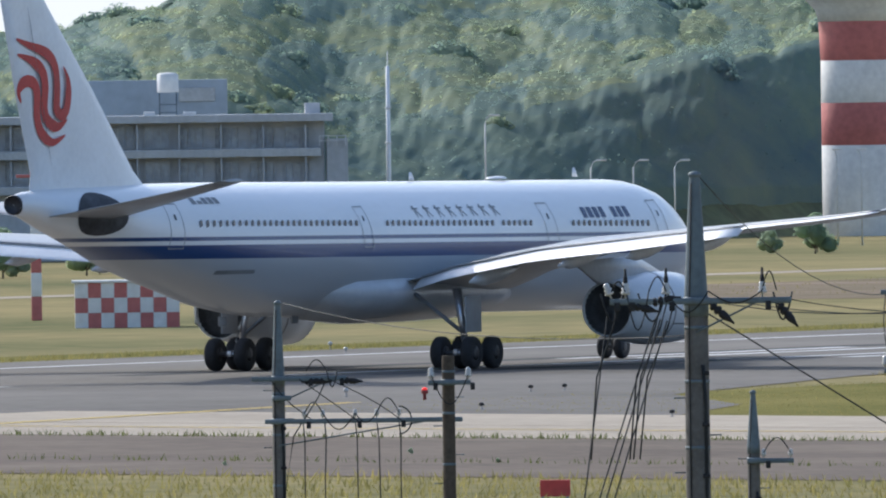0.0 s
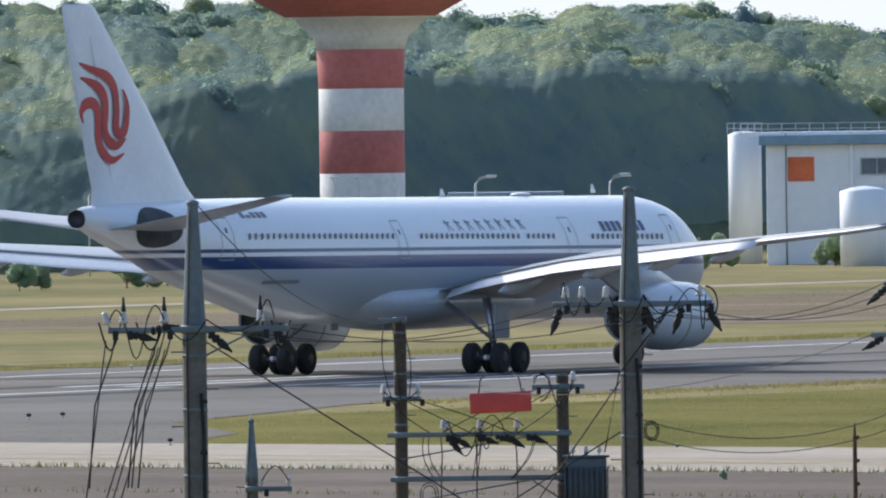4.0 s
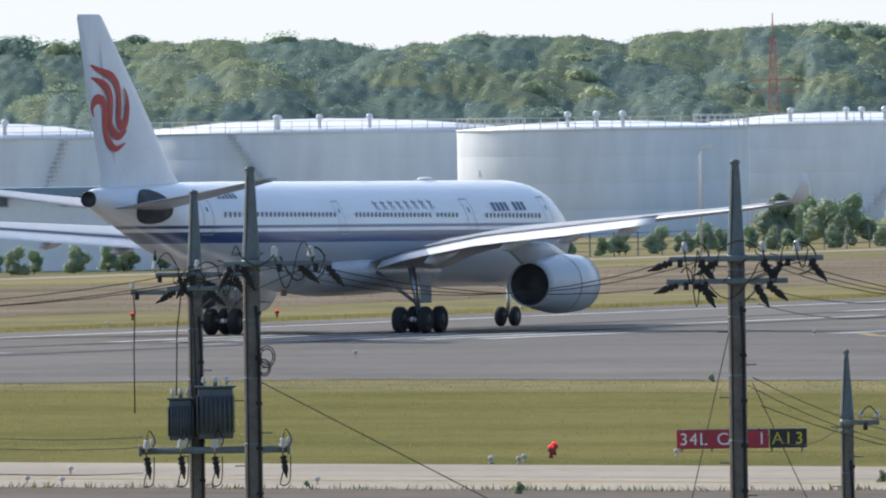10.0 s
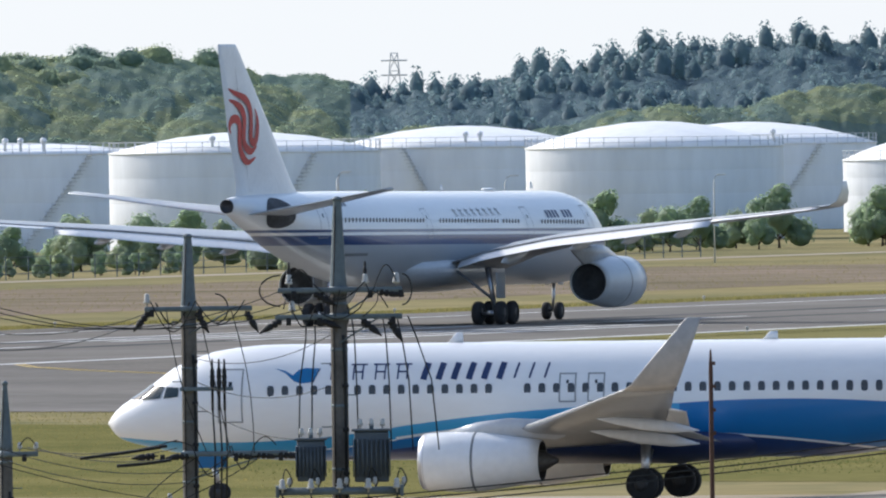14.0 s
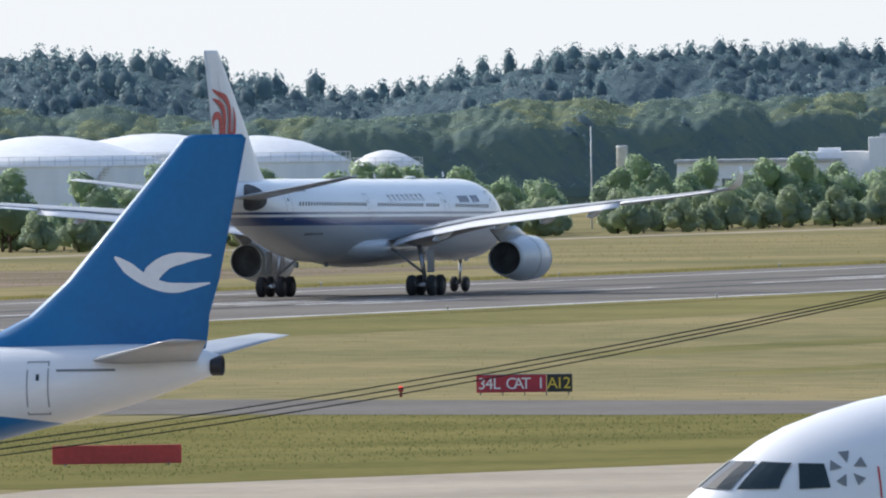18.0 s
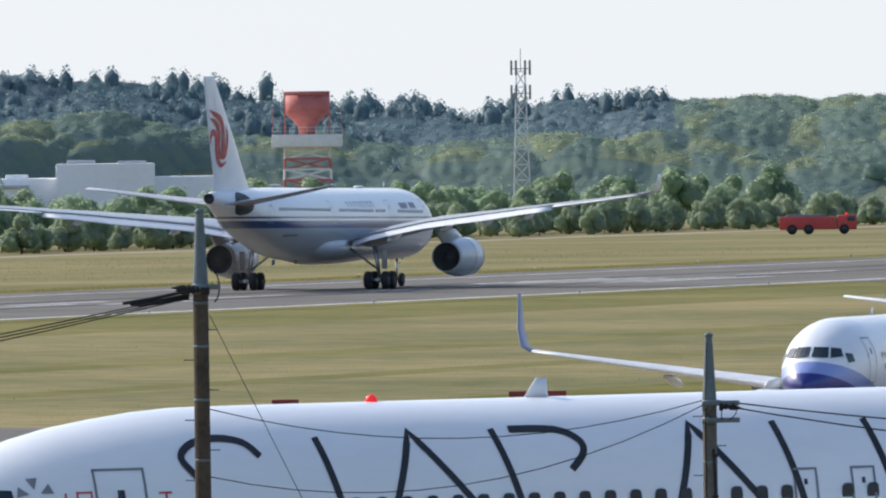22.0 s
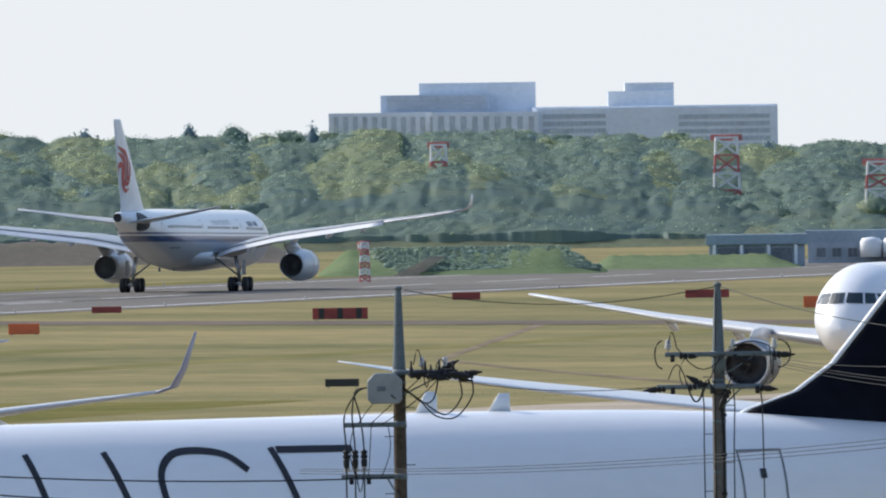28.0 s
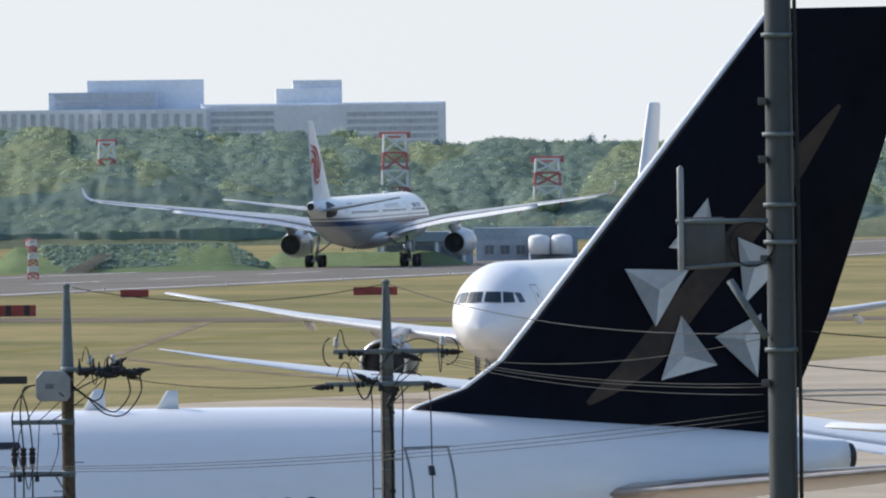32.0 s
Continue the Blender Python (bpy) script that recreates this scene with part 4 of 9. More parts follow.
# ---- wide-body jets ----
M["livery_plain"] = paint_bands("white_paint", (0.80, 0.80, 0.80), [((0.60, 0.61, 0.62), (0, 0, 0), (2.9, 0, 0), -30, 30)])
WIDE = {
    "s0": 27.5, "skin": M["livery_plain"], "lower": M["belly_grey"],
    "sec": [(0, 4.0, 0.03, 0.03, 0.03), (0.4, 4.05, 0.75, 0.68, 0.68), (1.5, 4.22, 1.42, 1.5, 1.3), (3, 4.42, 1.95, 2.2, 1.85), (5, 4.6, 2.3, 2.58, 2.4), (7.5, 4.74, 2.48, 2.72, 2.65), (9.5, 4.75, 2.515, 2.72, 2.7), (38, 4.75, 2.515, 2.72, 2.7), (42, 4.86, 2.42, 2.56, 2.4), (46, 5.15, 2.0, 2.08, 1.8), (50.5, 5.55, 1.3, 1.3, 1.1), (54, 5.85, 0.65, 0.66, 0.6), (55.6, 5.95, 0.3, 0.36, 0.33)],
    "belly": [(15, 3.1, 0.4, 0.3), (17, 3.0, 1.7, 0.8), (20, 3.0, 2.55, 1.05), (28, 3.0, 2.6, 1.1), (32, 3.1, 2.2, 0.9), (35, 3.2, 0.4, 0.3)],
    "wing": [(1.5, 17.6, 11.2, 2.9, 0.13), (7.5, 22.4, 7.2, 3.55, 0.12), (15, 28.0, 4.7, 4.5, 0.10), (23.2, 34.2, 2.4, 5.75, 0.09), (23.6, 35.0, 1.5, 5.8, 0.08)],
    "flaps": [(3.0, 7.0), (9.0, 17.5)], "tracks": [5.0, 11.0, 15.0], "drop": 0.12,
    "engines": [(15.2, 7.92, 2.05, 5.4, 1.38)],
    "stab": [(0.6, 48.6, 6.2, 5.25, 0.10), (9.3, 55.6, 2.0, 6.0, 0.10)],
    "fin": [(6.2, 44.4, 9.6), (6.6, 44.9, 9.4), (7.35, 45.4, 9.0), (7.7, 46.5, 8.1), (8.3, 47.4, 7.5), (9.2, 48.2, 7.1), (15.7, 53.9, 3.9), (15.85, 54.2, 3.3)],
    "main": (0.0, 4.65, 3.0, 0.58, 0.45, 1.42, 1.14, 2), "nose": (22.76, 2.4, 0.47, 0.35, 0.62), "apu": (55.65, 5.96, 0.3),
    "windows": (5.3, [(7.8, 20.3), (21.6, 42.5)], 0.27, 0.40, 0.565),
    "doors": [(5.0, 4.35, 1.1, 1.9), (44.4, 4.75, 1.1, 1.75), (20.4, 4.85, 0.55, 1.0), (21.7, 4.85, 0.55, 1.0)],
    "windscreen": [[(0.06, 5.38), (0.06, 5.92), (0.80, 5.90), (0.92, 5.33)], [(1.02, 5.33), (0.90, 5.90), (1.34, 5.86), (1.52, 5.33)]],
    "cockpit": [[(2.72, 5.32), (3.35, 5.34), (3.30, 5.84), (2.80, 5.86)]],
    "antennas": [(15.2, 7.45, 0.42), (37.6, 7.42, 0.5), (39.3, 7.42, 0.42)],
}
dark_tail = dict(WIDE)
dark_tail["fin_skin"], dark_tail["fin_label"] = mat("black_tail_paint", (0.006, 0.007, 0.012), 0.6, 0, 0.2, 0.5, 3.0), "black tail fin with silver facets"
dark_tail["window_sides"] = (1,)
# warm metal tone paints in the shade and ground reflection under the tailplane
dark_tail["stab_skin"] = mat("shade_toned_tailplane", (0.52, 0.47, 0.42), 0.32, 0.85, 0.12, 0.4, 3.0)
dark_tail["fin_skin"].node_tree.nodes["Principled BSDF"].inputs["Specular IOR Level"].default_value = 0.05
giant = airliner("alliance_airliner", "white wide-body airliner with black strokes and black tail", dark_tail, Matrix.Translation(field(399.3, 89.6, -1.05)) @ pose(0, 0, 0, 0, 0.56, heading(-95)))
# big black strokes along the port side
GS = dark_tail["sec"]
FIGURES = [
    [(8.67, 6.42), (8.35, 6.72), (7.75, 6.82), (7.2, 6.70), (6.95, 6.42), (7.22, 6.02)], [(9.97, 6.78), (10.45, 4.9)],
    [(11.45, 5.1), (12.05, 6.85), (13.45, 5.1)], [(13.9, 6.85), (14.42, 4.9)], [(14.3, 6.83), (15.3, 6.80), (15.78, 6.58), (15.82, 6.3), (15.5, 5.95)],
    [(17.75, 4.9), (18.32, 6.85), (19.75, 5.1)], [(20.19, 6.85), (20.68, 4.9)], [(22.25, 6.85), (22.78, 4.9)], [(24.33, 6.85), (24.82, 4.9)],
    [(25.6, 4.95), (26.19, 6.85), (27.6, 5.1)], [(28.01, 6.85), (28.45, 4.95)], [(29.8, 6.85), (30.36, 4.9)],
    [(32.97, 6.38), (32.55, 6.72), (31.9, 6.83), (31.3, 6.74), (30.95, 6.3), (31.01, 5.5)], [(33.63, 6.85), (34.2, 4.9)], [(33.75, 6.80), (35.5, 6.78)]]
for pts in FIGURES:
    if len(pts) > 4:
        L, Rr = ribbon(pts, 0.01, 0.01)
        pts = [((a + c) / 2)[:] for a, c in zip(L, Rr)]
    painted("livery_stroke", stroke_path(GS, 27.5, 1, 0.014, pts, 0.15), M["black"], giant, "black stroke on the white fuselage")
# five silver figures round a hub on the fin, each of three facets about a raised middle
for i, (tri, tip) in enumerate((
        (((52.29, 11.73), (51.32, 10.66), (52.50, 10.51)), (52.24, 10.95)),
        (((50.27, 10.22), (51.78, 10.16), (50.97, 8.94)), (51.07, 9.74)),
        (((51.59, 9.17), (51.07, 7.76), (52.47, 8.06)), (51.66, 8.28)),
        (((52.41, 8.67), (53.57, 9.16), (53.47, 7.76)), (53.15, 8.61)),
        (((53.00, 10.85), (54.25, 10.35), (53.14, 9.36)), (53.40, 10.15)))):
    a0 = i * 2 * math.pi / 5 + 0.4
    for j, shade in ((0, (0.40, 0.42, 0.44)), (1, (0.55, 0.57, 0.58)), (2, (0.26, 0.28, 0.30))):
        fin_face(dark_tail, 1, 0.08, [tri[j], tri[(j + 1) % 3], tip], "facet", M.setdefault(f"facet_{j}", mat("silver_facet", shade, 0.4, 0.2, 0.1, 1.0, 6.0)), giant, "silver facet on the tail")
    c2, z2 = 3.77 + 0.27 * math.cos(a0), 5.72 + 0.27 * math.sin(a0)
    part("facet", skin_shape(GS, 27.5, 1, 0.014, [(c2 + 0.15 * math.cos(a0 + q), z2 + 0.15 * math.sin(a0 + q)) for q in (math.pi, math.pi * 1.72, math.pi * 0.28)]), M["grey_dark"], giant, "small dark facet by the cockpit")
for marks in ([((4.38, 5.75), (4.38, 5.1))], [((4.62, 5.1), (4.62, 5.78)), ((4.62, 5.76), (4.92, 5.76)), ((4.92, 5.78), (4.92, 5.1))], [((6.35, 5.72), (6.62, 5.72)), ((6.5, 5.7), (6.5, 5.58))]):
    painted("rescue_mark", stroke_bm(GS, 27.5, 1, 0.014, marks, 0.04), M["red"], giant, "thin red marking by the door")
# brown streak painted for the ground's reflection in the glossy fin
fin_ribbon(dark_tail, 1, [(49.3, 7.3), (50.7, 8.26), (51.9, 9.6), (53.4, 11.2), (54.5, 12.45), (55.6, 13.7)], 0.75, 0.55, mat("brown_sheen_film", (0.030, 0.017, 0.010), 0.6, 0, 0.6, 0.9, 3.0), giant, "brown sheen painted across the black fin")
lead = bmesh.new()
rings(lead, [[(27.5 - s - dx, dy, z) for dx, dy in ((-0.02, 0), (0.1, 0.09), (0.1, -0.09))] for z, s in ((7.2, 45.1), (7.35, 45.38), (7.7, 46.48), (8.3, 47.38), (9.2, 48.18), (15.75, 53.87))])
bmesh.ops.recalc_face_normals(lead, faces=lead.faces)
part("fin_edge", lead, M["white"], giant, "white leading edge of the fin")
part("beacon", lathe_bm([(0.14, 0.0), (0.12, 0.1), (0.03, 0.16)], 10), glow("red_beacon", (0.8, 0.02, 0.02), 0.5), giant, "red beacon", m=pose(15.7, 0, 7.46))

plain_tail = dict(WIDE)
plain_tail["nacelle"] = mat("slate_nacelle", (0.13, 0.165, 0.19), 0.35, 0.1, 0.08, 0.5, 4.0, coat=0.2)
plain_tail["fin_label"] = "white tail fin with grey figures"
facing = airliner("facing_airliner", "white wide-body airliner taxiing nose towards the viewer", plain_tail, pose(0, 0, 0))
for k in range(5):
    fin_face(plain_tail, -1, 0.03, [(50.0 + k * 0.9, 8.5 + k * 1.2), (51.2 + k * 0.85, 8.6 + k * 1.2), (51.6 + k * 0.8, 9.3 + k * 1.2)], "facet", M["grey_dark"], facing, "grey figure on the tail")

# the jet that rolls by behind the black tail, with long raked wings
raked = dict(WIDE)
raked["wing"] = [(1.5, 18.0, 12.0, 3.2, 0.13), (9, 23.5, 7.4, 4.6, 0.11), (18, 29.0, 5.0, 6.2, 0.10), (25.5, 34.4, 3.2, 7.2, 0.09), (28.6, 37.4, 1.6, 7.7, 0.08), (30.0, 39.6, 0.4, 8.0, 0.08)]
raked["window_sides"] = ()
raked_jet = airliner("passing_airliner", "white airliner with raked wing tips rolling past", raked, pose(0, 0, 0))


# ---- the ground ----
def sheet(name, corners, material, lift, label=""):
    """A paved or sown patch from its corners (al, lat), cut along the field's slope."""
    bm = bmesh.new()
    bm.faces.new([bm.verts.new((a, b, 0)) for a, b in corners])
    for lat in (343, 310, 280, 255, 233):
        bmesh.ops.bisect_plane(bm, geom=bm.verts[:] + bm.edges[:] + bm.faces[:], plane_co=(0, lat, 0), plane_no=(0, 1, 0))
    bmesh.ops.triangulate(bm, faces=bm.faces)
    for v in bm.verts:
        p = field(v.co.x, v.co.y)
        v.co = (p.x, p.y, p.z + lift)
    bmesh.ops.recalc_face_normals(bm, faces=bm.faces)
    if sum(f.normal.z for f in bm.faces) < 0:
        bmesh.ops.reverse_faces(bm, faces=bm.faces)
    return tagged(new(name, finish(bm, name, material, False)), label, kind="structure")


def strip(name, al1, al2, lat1, lat2, material, lift, label=""):
    return sheet(name, ((al1, lat1), (al2, lat1), (al2, lat2), (al1, lat2)), material, lift, label)


bm = bmesh.new()
als = [-4600, -2000, -600] + list(range(0, 3601, 60)) + [4200, 4900]
lats = [-4600, -1500, -400, 0, 100, 180, 233, 255, 280, 310, 343, 420, 500, 560, 700, 1000, 1800, 4600]
g = [[bm.verts.new(field(a, b)) for b in lats] for a in als]
for i in range(len(als) - 1):
    for k in range(len(lats) - 1):
        bm.faces.new((g[i][k], g[i][k + 1], g[i + 1][k + 1], g[i + 1][k]))
bmesh.ops.recalc_face_normals(bm, faces=bm.faces)
if sum(f.normal.z for f in bm.faces) < 0:
    bmesh.ops.reverse_faces(bm, faces=bm.faces)
tagged(new("ground", finish(bm, "ground", M["grass"], False)), "dry yellow-green airfield grass", kind="structure")

strip("runway", 520, 4600, 343, 408, M["asphalt"], 0.03, "grey asphalt runway")
strip("runway_verge", 520, 2400, 408, 417, M["lush"], 0.02, "greener grass verge along the runway")
strip("bare_strip", 940, 1480, 440, 512, M["dirt"], 0.015, "bare earth and thin scrub beyond the runway")
strip("perimeter_road", 700, 2600, 536, 541, M["concrete"], 0.02, "pale perimeter road")
strip("taxiway_south", 590, 624, 205, 343.2, M["concrete"], 0.028, "pale concrete entry taxiway")
strip("old_apron", 541, 589.9, 205, 336, M["old_asphalt"], 0.024, "cracked old asphalt apron with weeds")
sheet("apron_corner", ((624.1, 343.2), (692, 343.2), (657, 334), (641, 323), (624.1, 317)), M["asphalt"], 0.026, "asphalt fillet at the runway entry")
sheet("taxiway_middle", ((756, 343.2), (777, 323), (779, 293), (795, 256), (797, 195), (830, 195), (830, 254), (836, 312), (880, 331), (908, 343.2)), M["asphalt"], 0.026, "asphalt entry taxiway")
sheet("earth_island", ((902, 347.0), (893, 342), (884, 336), (873, 326), (862, 314), (862, 298), (905, 300), (948, 332), (948, 347.0)), M["dark_earth"], 0.033, "bare dark earth island between taxiways")
strip("taxiway_north", 1457, 1487, 195, 343.2, M["old_asphalt"], 0.026, "grey entry taxiway")
sheet("field_track", ((1068, 195), (1073, 195), (1238, 246), (1234, 246)), M["dirt"], 0.02, "narrow service track across the grass")
sheet("field_track", ((1234, 246), (1238, 246), (1484, 286), (1478, 286)), M["dirt"], 0.02, "narrow service track across the grass")
sheet("parallel_taxiway", ((380, 60), (380, 190), (560, 204), (645, 211.5), (690, 196), (960, 204), (1040, 189), (3200, 187), (3200, 120), (700, 60)), M["concrete"], 0.02, "wide concrete parallel taxiway")
strip("near_meadow", 624.5, 752, 226, 336, M["lush"], 0.008, "olive-green meadow between taxiways")
strip("runway_shoulder", 908, 1456, 322, 342.5, M["mid_grass"], 0.009, "greener grass shoulder of the runway")
strip("taxiway_shoulder", 840, 1040, 214, 236, M["lush"], 0.009, "greener grass by the parallel taxiway")
strip("runway_shoulder", 948.2, 1456, 342.4, 347.2, M["mid_grass"], 0.034, "greener grass shoulder of the runway")
sheet("taxiway_lawn", ((645, 212), (690, 196.5), (796, 195), (796, 252), (660, 252)), M["lush"], 0.013, "dark green grass beside the parallel taxiway")
strip("green_streak", 960, 1300, 281, 287, M["mid_grass"], 0.007, "green streak in the dry meadow")
strip("green_streak", 900, 1456, 258, 262, M["mid_grass"], 0.007, "green streak in the dry meadow")
strip("taxiway_verge_grass", 625, 640, 226, 306, M["lush"], 0.012, "greener grass by the taxiway")

# painted lines
strip("edge_line", 902, 3600, 347.3, 348.7, M["line_white"], 0.038, "white runway edge line")
strip("edge_line", 700, 3600, 398.5, 399.4, M["line_white"], 0.038, "white runway edge line")
for k in range(40):
    strip("centre_line", 640 + 60 * k, 676 + 60 * k, 373.5, 374.4, M["line_white"], 0.036, "white centre line dash")
for k, (al, ln, n) in enumerate(((738, 28, 2), (892, 26, 3), (996, 60, 3), (1180, 26, 2), (1330, 26, 1), (1478, 44, 2), (1660, 26, 1))):
    for q in range(n):
        for c in (1, -1):
            lat = 373.9 + c * (3.6 + q * 3.3) - 0.9
            strip("touchdown_bar", al, al + ln, lat, lat + 1.2, M["line_white"], 0.037, "white touchdown bar")
for c in (0, 0.45):
    sheet("taxi_line", ((640, 338.6 + c), (640.3, 338.9 + c), (600, 334 + c), (600, 333.7 + c)), M["line_yellow"], 0.04, "yellow taxiway line")
    strip("taxi_line", 600.5 + c * 2, 600.8 + c * 2, 215, 333, M["line_yellow"], 0.04, "yellow taxiway line")
for c in (0, 0.9):
    for (a0, l0), (a1, l1) in (((903, 346.9), (893, 342.3)), ((893, 342.3), (884, 336.2)), ((884, 336.2), (873, 326.5))):
        sheet("taxi_line", ((a0 - c, l0), (a0 - c - 0.4, l0), (a1 - c - 0.4, l1), (a1 - c, l1)), M["line_yellow"], 0.04, "yellow taxiway line")
strip("taxi_line", 640, 1500, 150, 150.4, M["line_yellow"], 0.03, "yellow taxiway line")
strip("concrete_joint", 606.8, 607.1, 205, 343, M["old_asphalt"], 0.034, "dark joint in the concrete")
for k in range(7):
    strip("rubber_track", 700 + 150 * k, 850 + 150 * k, 368.5 + 0.3 * (k % 3), 371.0, M["rubber_mark"], 0.0345, "dark rubber marks on the runway")
    strip("rubber_track", 700 + 150 * k, 850 + 150 * k, 380.5 + 0.4 * (k % 2), 383.0, M["rubber_mark"], 0.0345, "dark rubber marks on the runway")


def tufts(name, label, n, box, size, material, seed):
    """Grass and weeds: many thin blades in one mesh."""
    rng = np.random.default_rng(seed)
    a = box[0] + (box[1] - box[0]) * rng.random(n)
    b = box[2] + (box[3] - box[2]) * rng.random(n)
    z = np.array([slope_z(q) for q in b])
    x, y = SA * a - CA * b, CA * a + SA * b
    h = size * (0.4 + 0.9 * rng.random(n))
    w = 0.015 + 0.03 * rng.random(n)
    t = rng.random(n) * np.pi
    lx, ly = 0.4 * h * rng.normal(size=n), 0.4 * h * rng.normal(size=n)
    P = np.stack([np.stack([x - w * np.cos(t), y - w * np.sin(t), z], 1), np.stack([x + w * np.cos(t), y + w * np.sin(t), z], 1), np.stack([x + lx, y + ly, z + h], 1)], 1).reshape(-1, 3)
    me = bpy.data.meshes.new(name)
    me.from_pydata(P.tolist(), [], np.arange(3 * n).reshape(-1, 3).tolist())
    me.materials.append(material)
    return tagged(new(name, me), label, "grass", kind="stuff")


M["blade"] = leafy("grass_blades", (0.16, 0.15, 0.06), (0.25, 0.21, 0.085), 0.35, 0.0)
M["weed"] = leafy("weeds", (0.06, 0.075, 0.03), (0.12, 0.125, 0.045), 0.4, 0.0)
tufts("runway_grass_edge", "ragged grass along the runway edge", 2200, (692, 756, 340, 343.2), 0.20, M["blade"], 11)
tufts("runway_grass_edge", "ragged grass along the runway edge", 17000, (948, 1456, 341, 347), 0.05, M["blade"], 20)
tufts("far_grass_edge", "ragged grass beyond the runway", 26000, (640, 1700, 408, 412), 0.26, M["blade"], 12)
tufts("meadow_grass", "dry grass tufts in the meadow between taxiways", 60000, (626, 780, 225, 338), 0.06, M["blade"], 13)
tufts("middle_meadow_grass", "dry grass tufts in the middle meadow", 16000, (832, 1100, 200, 338), 0.04, M["blade"], 14)
tufts("joint_weeds", "weeds growing in the joints of the old apron", 2600, (588.5, 590.5, 215, 335), 0.22, M["weed"], 15)
tufts("apron_weeds", "weeds on the old apron", 900, (557, 559, 215, 335), 0.22, M["weed"], 16)
tufts("taxiway_grass_edge", "green grass beside the taxiway", 9000, (662, 794, 214, 250), 0.10, M["weed"], 17)
tufts("near_grass", "grass in front of the old apron", 16000, (500, 541, 215, 335), 0.3, M["blade"], 18)
tufts("scrub_strip", "thin scrub on the bare strip", 14000, (960, 1900, 440, 515), 0.16, M["blade"], 19)


# ---- woods ----
def crown_mesh(name, spots, material, leaf, per, squash=1.0, cone=False, seed=1):
    """Tree crowns in one mesh of rounded masses and small leaf clumps. spots: x, y, top z, radius, height."""
    rng = np.random.default_rng(seed)
    n = len(spots)
    S = np.array(spots, float)
    k = per
    idx = np.repeat(np.arange(n), k)
    c = S[idx]
    N = len(idx)
    if cone:
        h = rng.random(N) ** 0.75
        a = rng.random(N) * 2 * np.pi
        # uneven boughs: lumps round the stem and down it, different on each tree
        tier = 0.86 + 0.16 * np.sin(h * (13 + 4 * np.sin(c[:, 1])) + c[:, 0] + 2 * a) + 0.14 * np.sin(3 * a + c[:, 1] + 9 * h)
        rad = c[:, 3] * (0.08 + 0.95 * h ** 0.72) * tier * (0.72 + 0.36 * rng.random(N))
        pos = np.stack([c[:, 0] + rad * np.cos(a), c[:, 1] + rad * np.sin(a), c[:, 2] - h * c[:, 4]], 1)
        d = np.stack([np.cos(a), np.sin(a), 0.55 + 0 * a], 1)
    else:
        # each crown bulges in a handful of lobes
        lob = rng.normal(size=(n, 7, 3)) + np.array([0, 0, 0.45])
        lob /= np.linalg.norm(lob, axis=2)[:, :, None]
        big = 0.16 + 0.26 * rng.random((n, 7))

        def bulge_at(u, who):
            dots = np.einsum("ij,ikj->ik", u, lob[who])
            sw = np.clip(dots, 0, 1) ** 7 * big[who]
            j = np.argmax(sw, 1)
            return 0.68 + np.max(sw, 1), u + 1.1 * (u - lob[who, j]) * (np.max(sw, 1) > 0.02)[:, None]

        u = rng.normal(size=(N, 3))
        u /= np.linalg.norm(u, axis=1)[:, None]
        u[:, 2] = np.where(u[:, 2] < -0.35, -u[:, 2], u[:, 2])
        swell, d = bulge_at(u, idx)
        rr = c[:, 3] * swell * (0.90 + 0.24 * rng.random(N))
        pos = np.stack([c[:, 0] + u[:, 0] * rr, c[:, 1] + u[:, 1] * rr, c[:, 2] - c[:, 4] * 0.5 + u[:, 2] * rr * squash * c[:, 4] / (2 * c[:, 3])], 1)
    d = d / np.linalg.norm(d, axis=1)[:, None]
    nrm = d + rng.normal(size=(N, 3)) * 0.3 + np.array([0, 0, 0.3])
    nrm /= np.linalg.norm(nrm, axis=1)[:, None]
    up = rng.normal(size=(N, 3))
    u = np.cross(nrm, up)
    u /= np.linalg.norm(u, axis=1)[:, None]
    v = np.cross(nrm, u)
    sz = leaf * (0.55 + 0.9 * rng.random(N))[:, None]
    u, v = u * sz, v * sz * 0.8
    bulge = nrm * sz * 0.25
    P = np.stack([pos - u - v * 0.7, pos + u - v * 0.5 + bulge, pos + v * 1.1], 1).reshape(-1, 3)
    # leaves are shaded along the roundness of their lobe
    soft = d + 0.12 * rng.normal(size=(N, 3))
    NP = np.repeat(soft / np.linalg.norm(soft, axis=1)[:, None], 3, 0)
    # a rounded mass inside the leaves
    ico = bmesh.new()
    bmesh.ops.create_icosphere(ico, subdivisions=1 if cone else 2, radius=1.0)
    V = np.array([v.co[:] for v in ico.verts])
    T = np.array([[v.index for v in f.verts] for f in ico.faces])
    ico.free()
    if cone:
        cen = np.concatenate([np.stack([S[:, 0], S[:, 1], S[:, 2] - S[:, 4] * q], 1) for q in (0.3, 0.62, 0.9)])
        half = np.concatenate([np.stack([S[:, 3] * r, S[:, 3] * r, S[:, 4] * 0.27], 1) for r in (0.27, 0.52, 0.72)])
        wob = 1 + 0.13 * np.sin(V[:, 0] * 5 + V[:, 2] * 4) * np.cos(V[:, 1] * 6)
        Q = (cen[:, None, :] + half[:, None, :] * (V * wob[:, None])[None]).reshape(-1, 3)
        NQ = np.tile(V + np.array([0, 0, 0.1]), (len(cen), 1))
    else:
        cen = np.stack([S[:, 0], S[:, 1], S[:, 2] - S[:, 4] * 0.5], 1)
        who = np.repeat(np.arange(n), len(V))
        U = np.tile(V, (n, 1))
        swell, NQ = bulge_at(U, who)
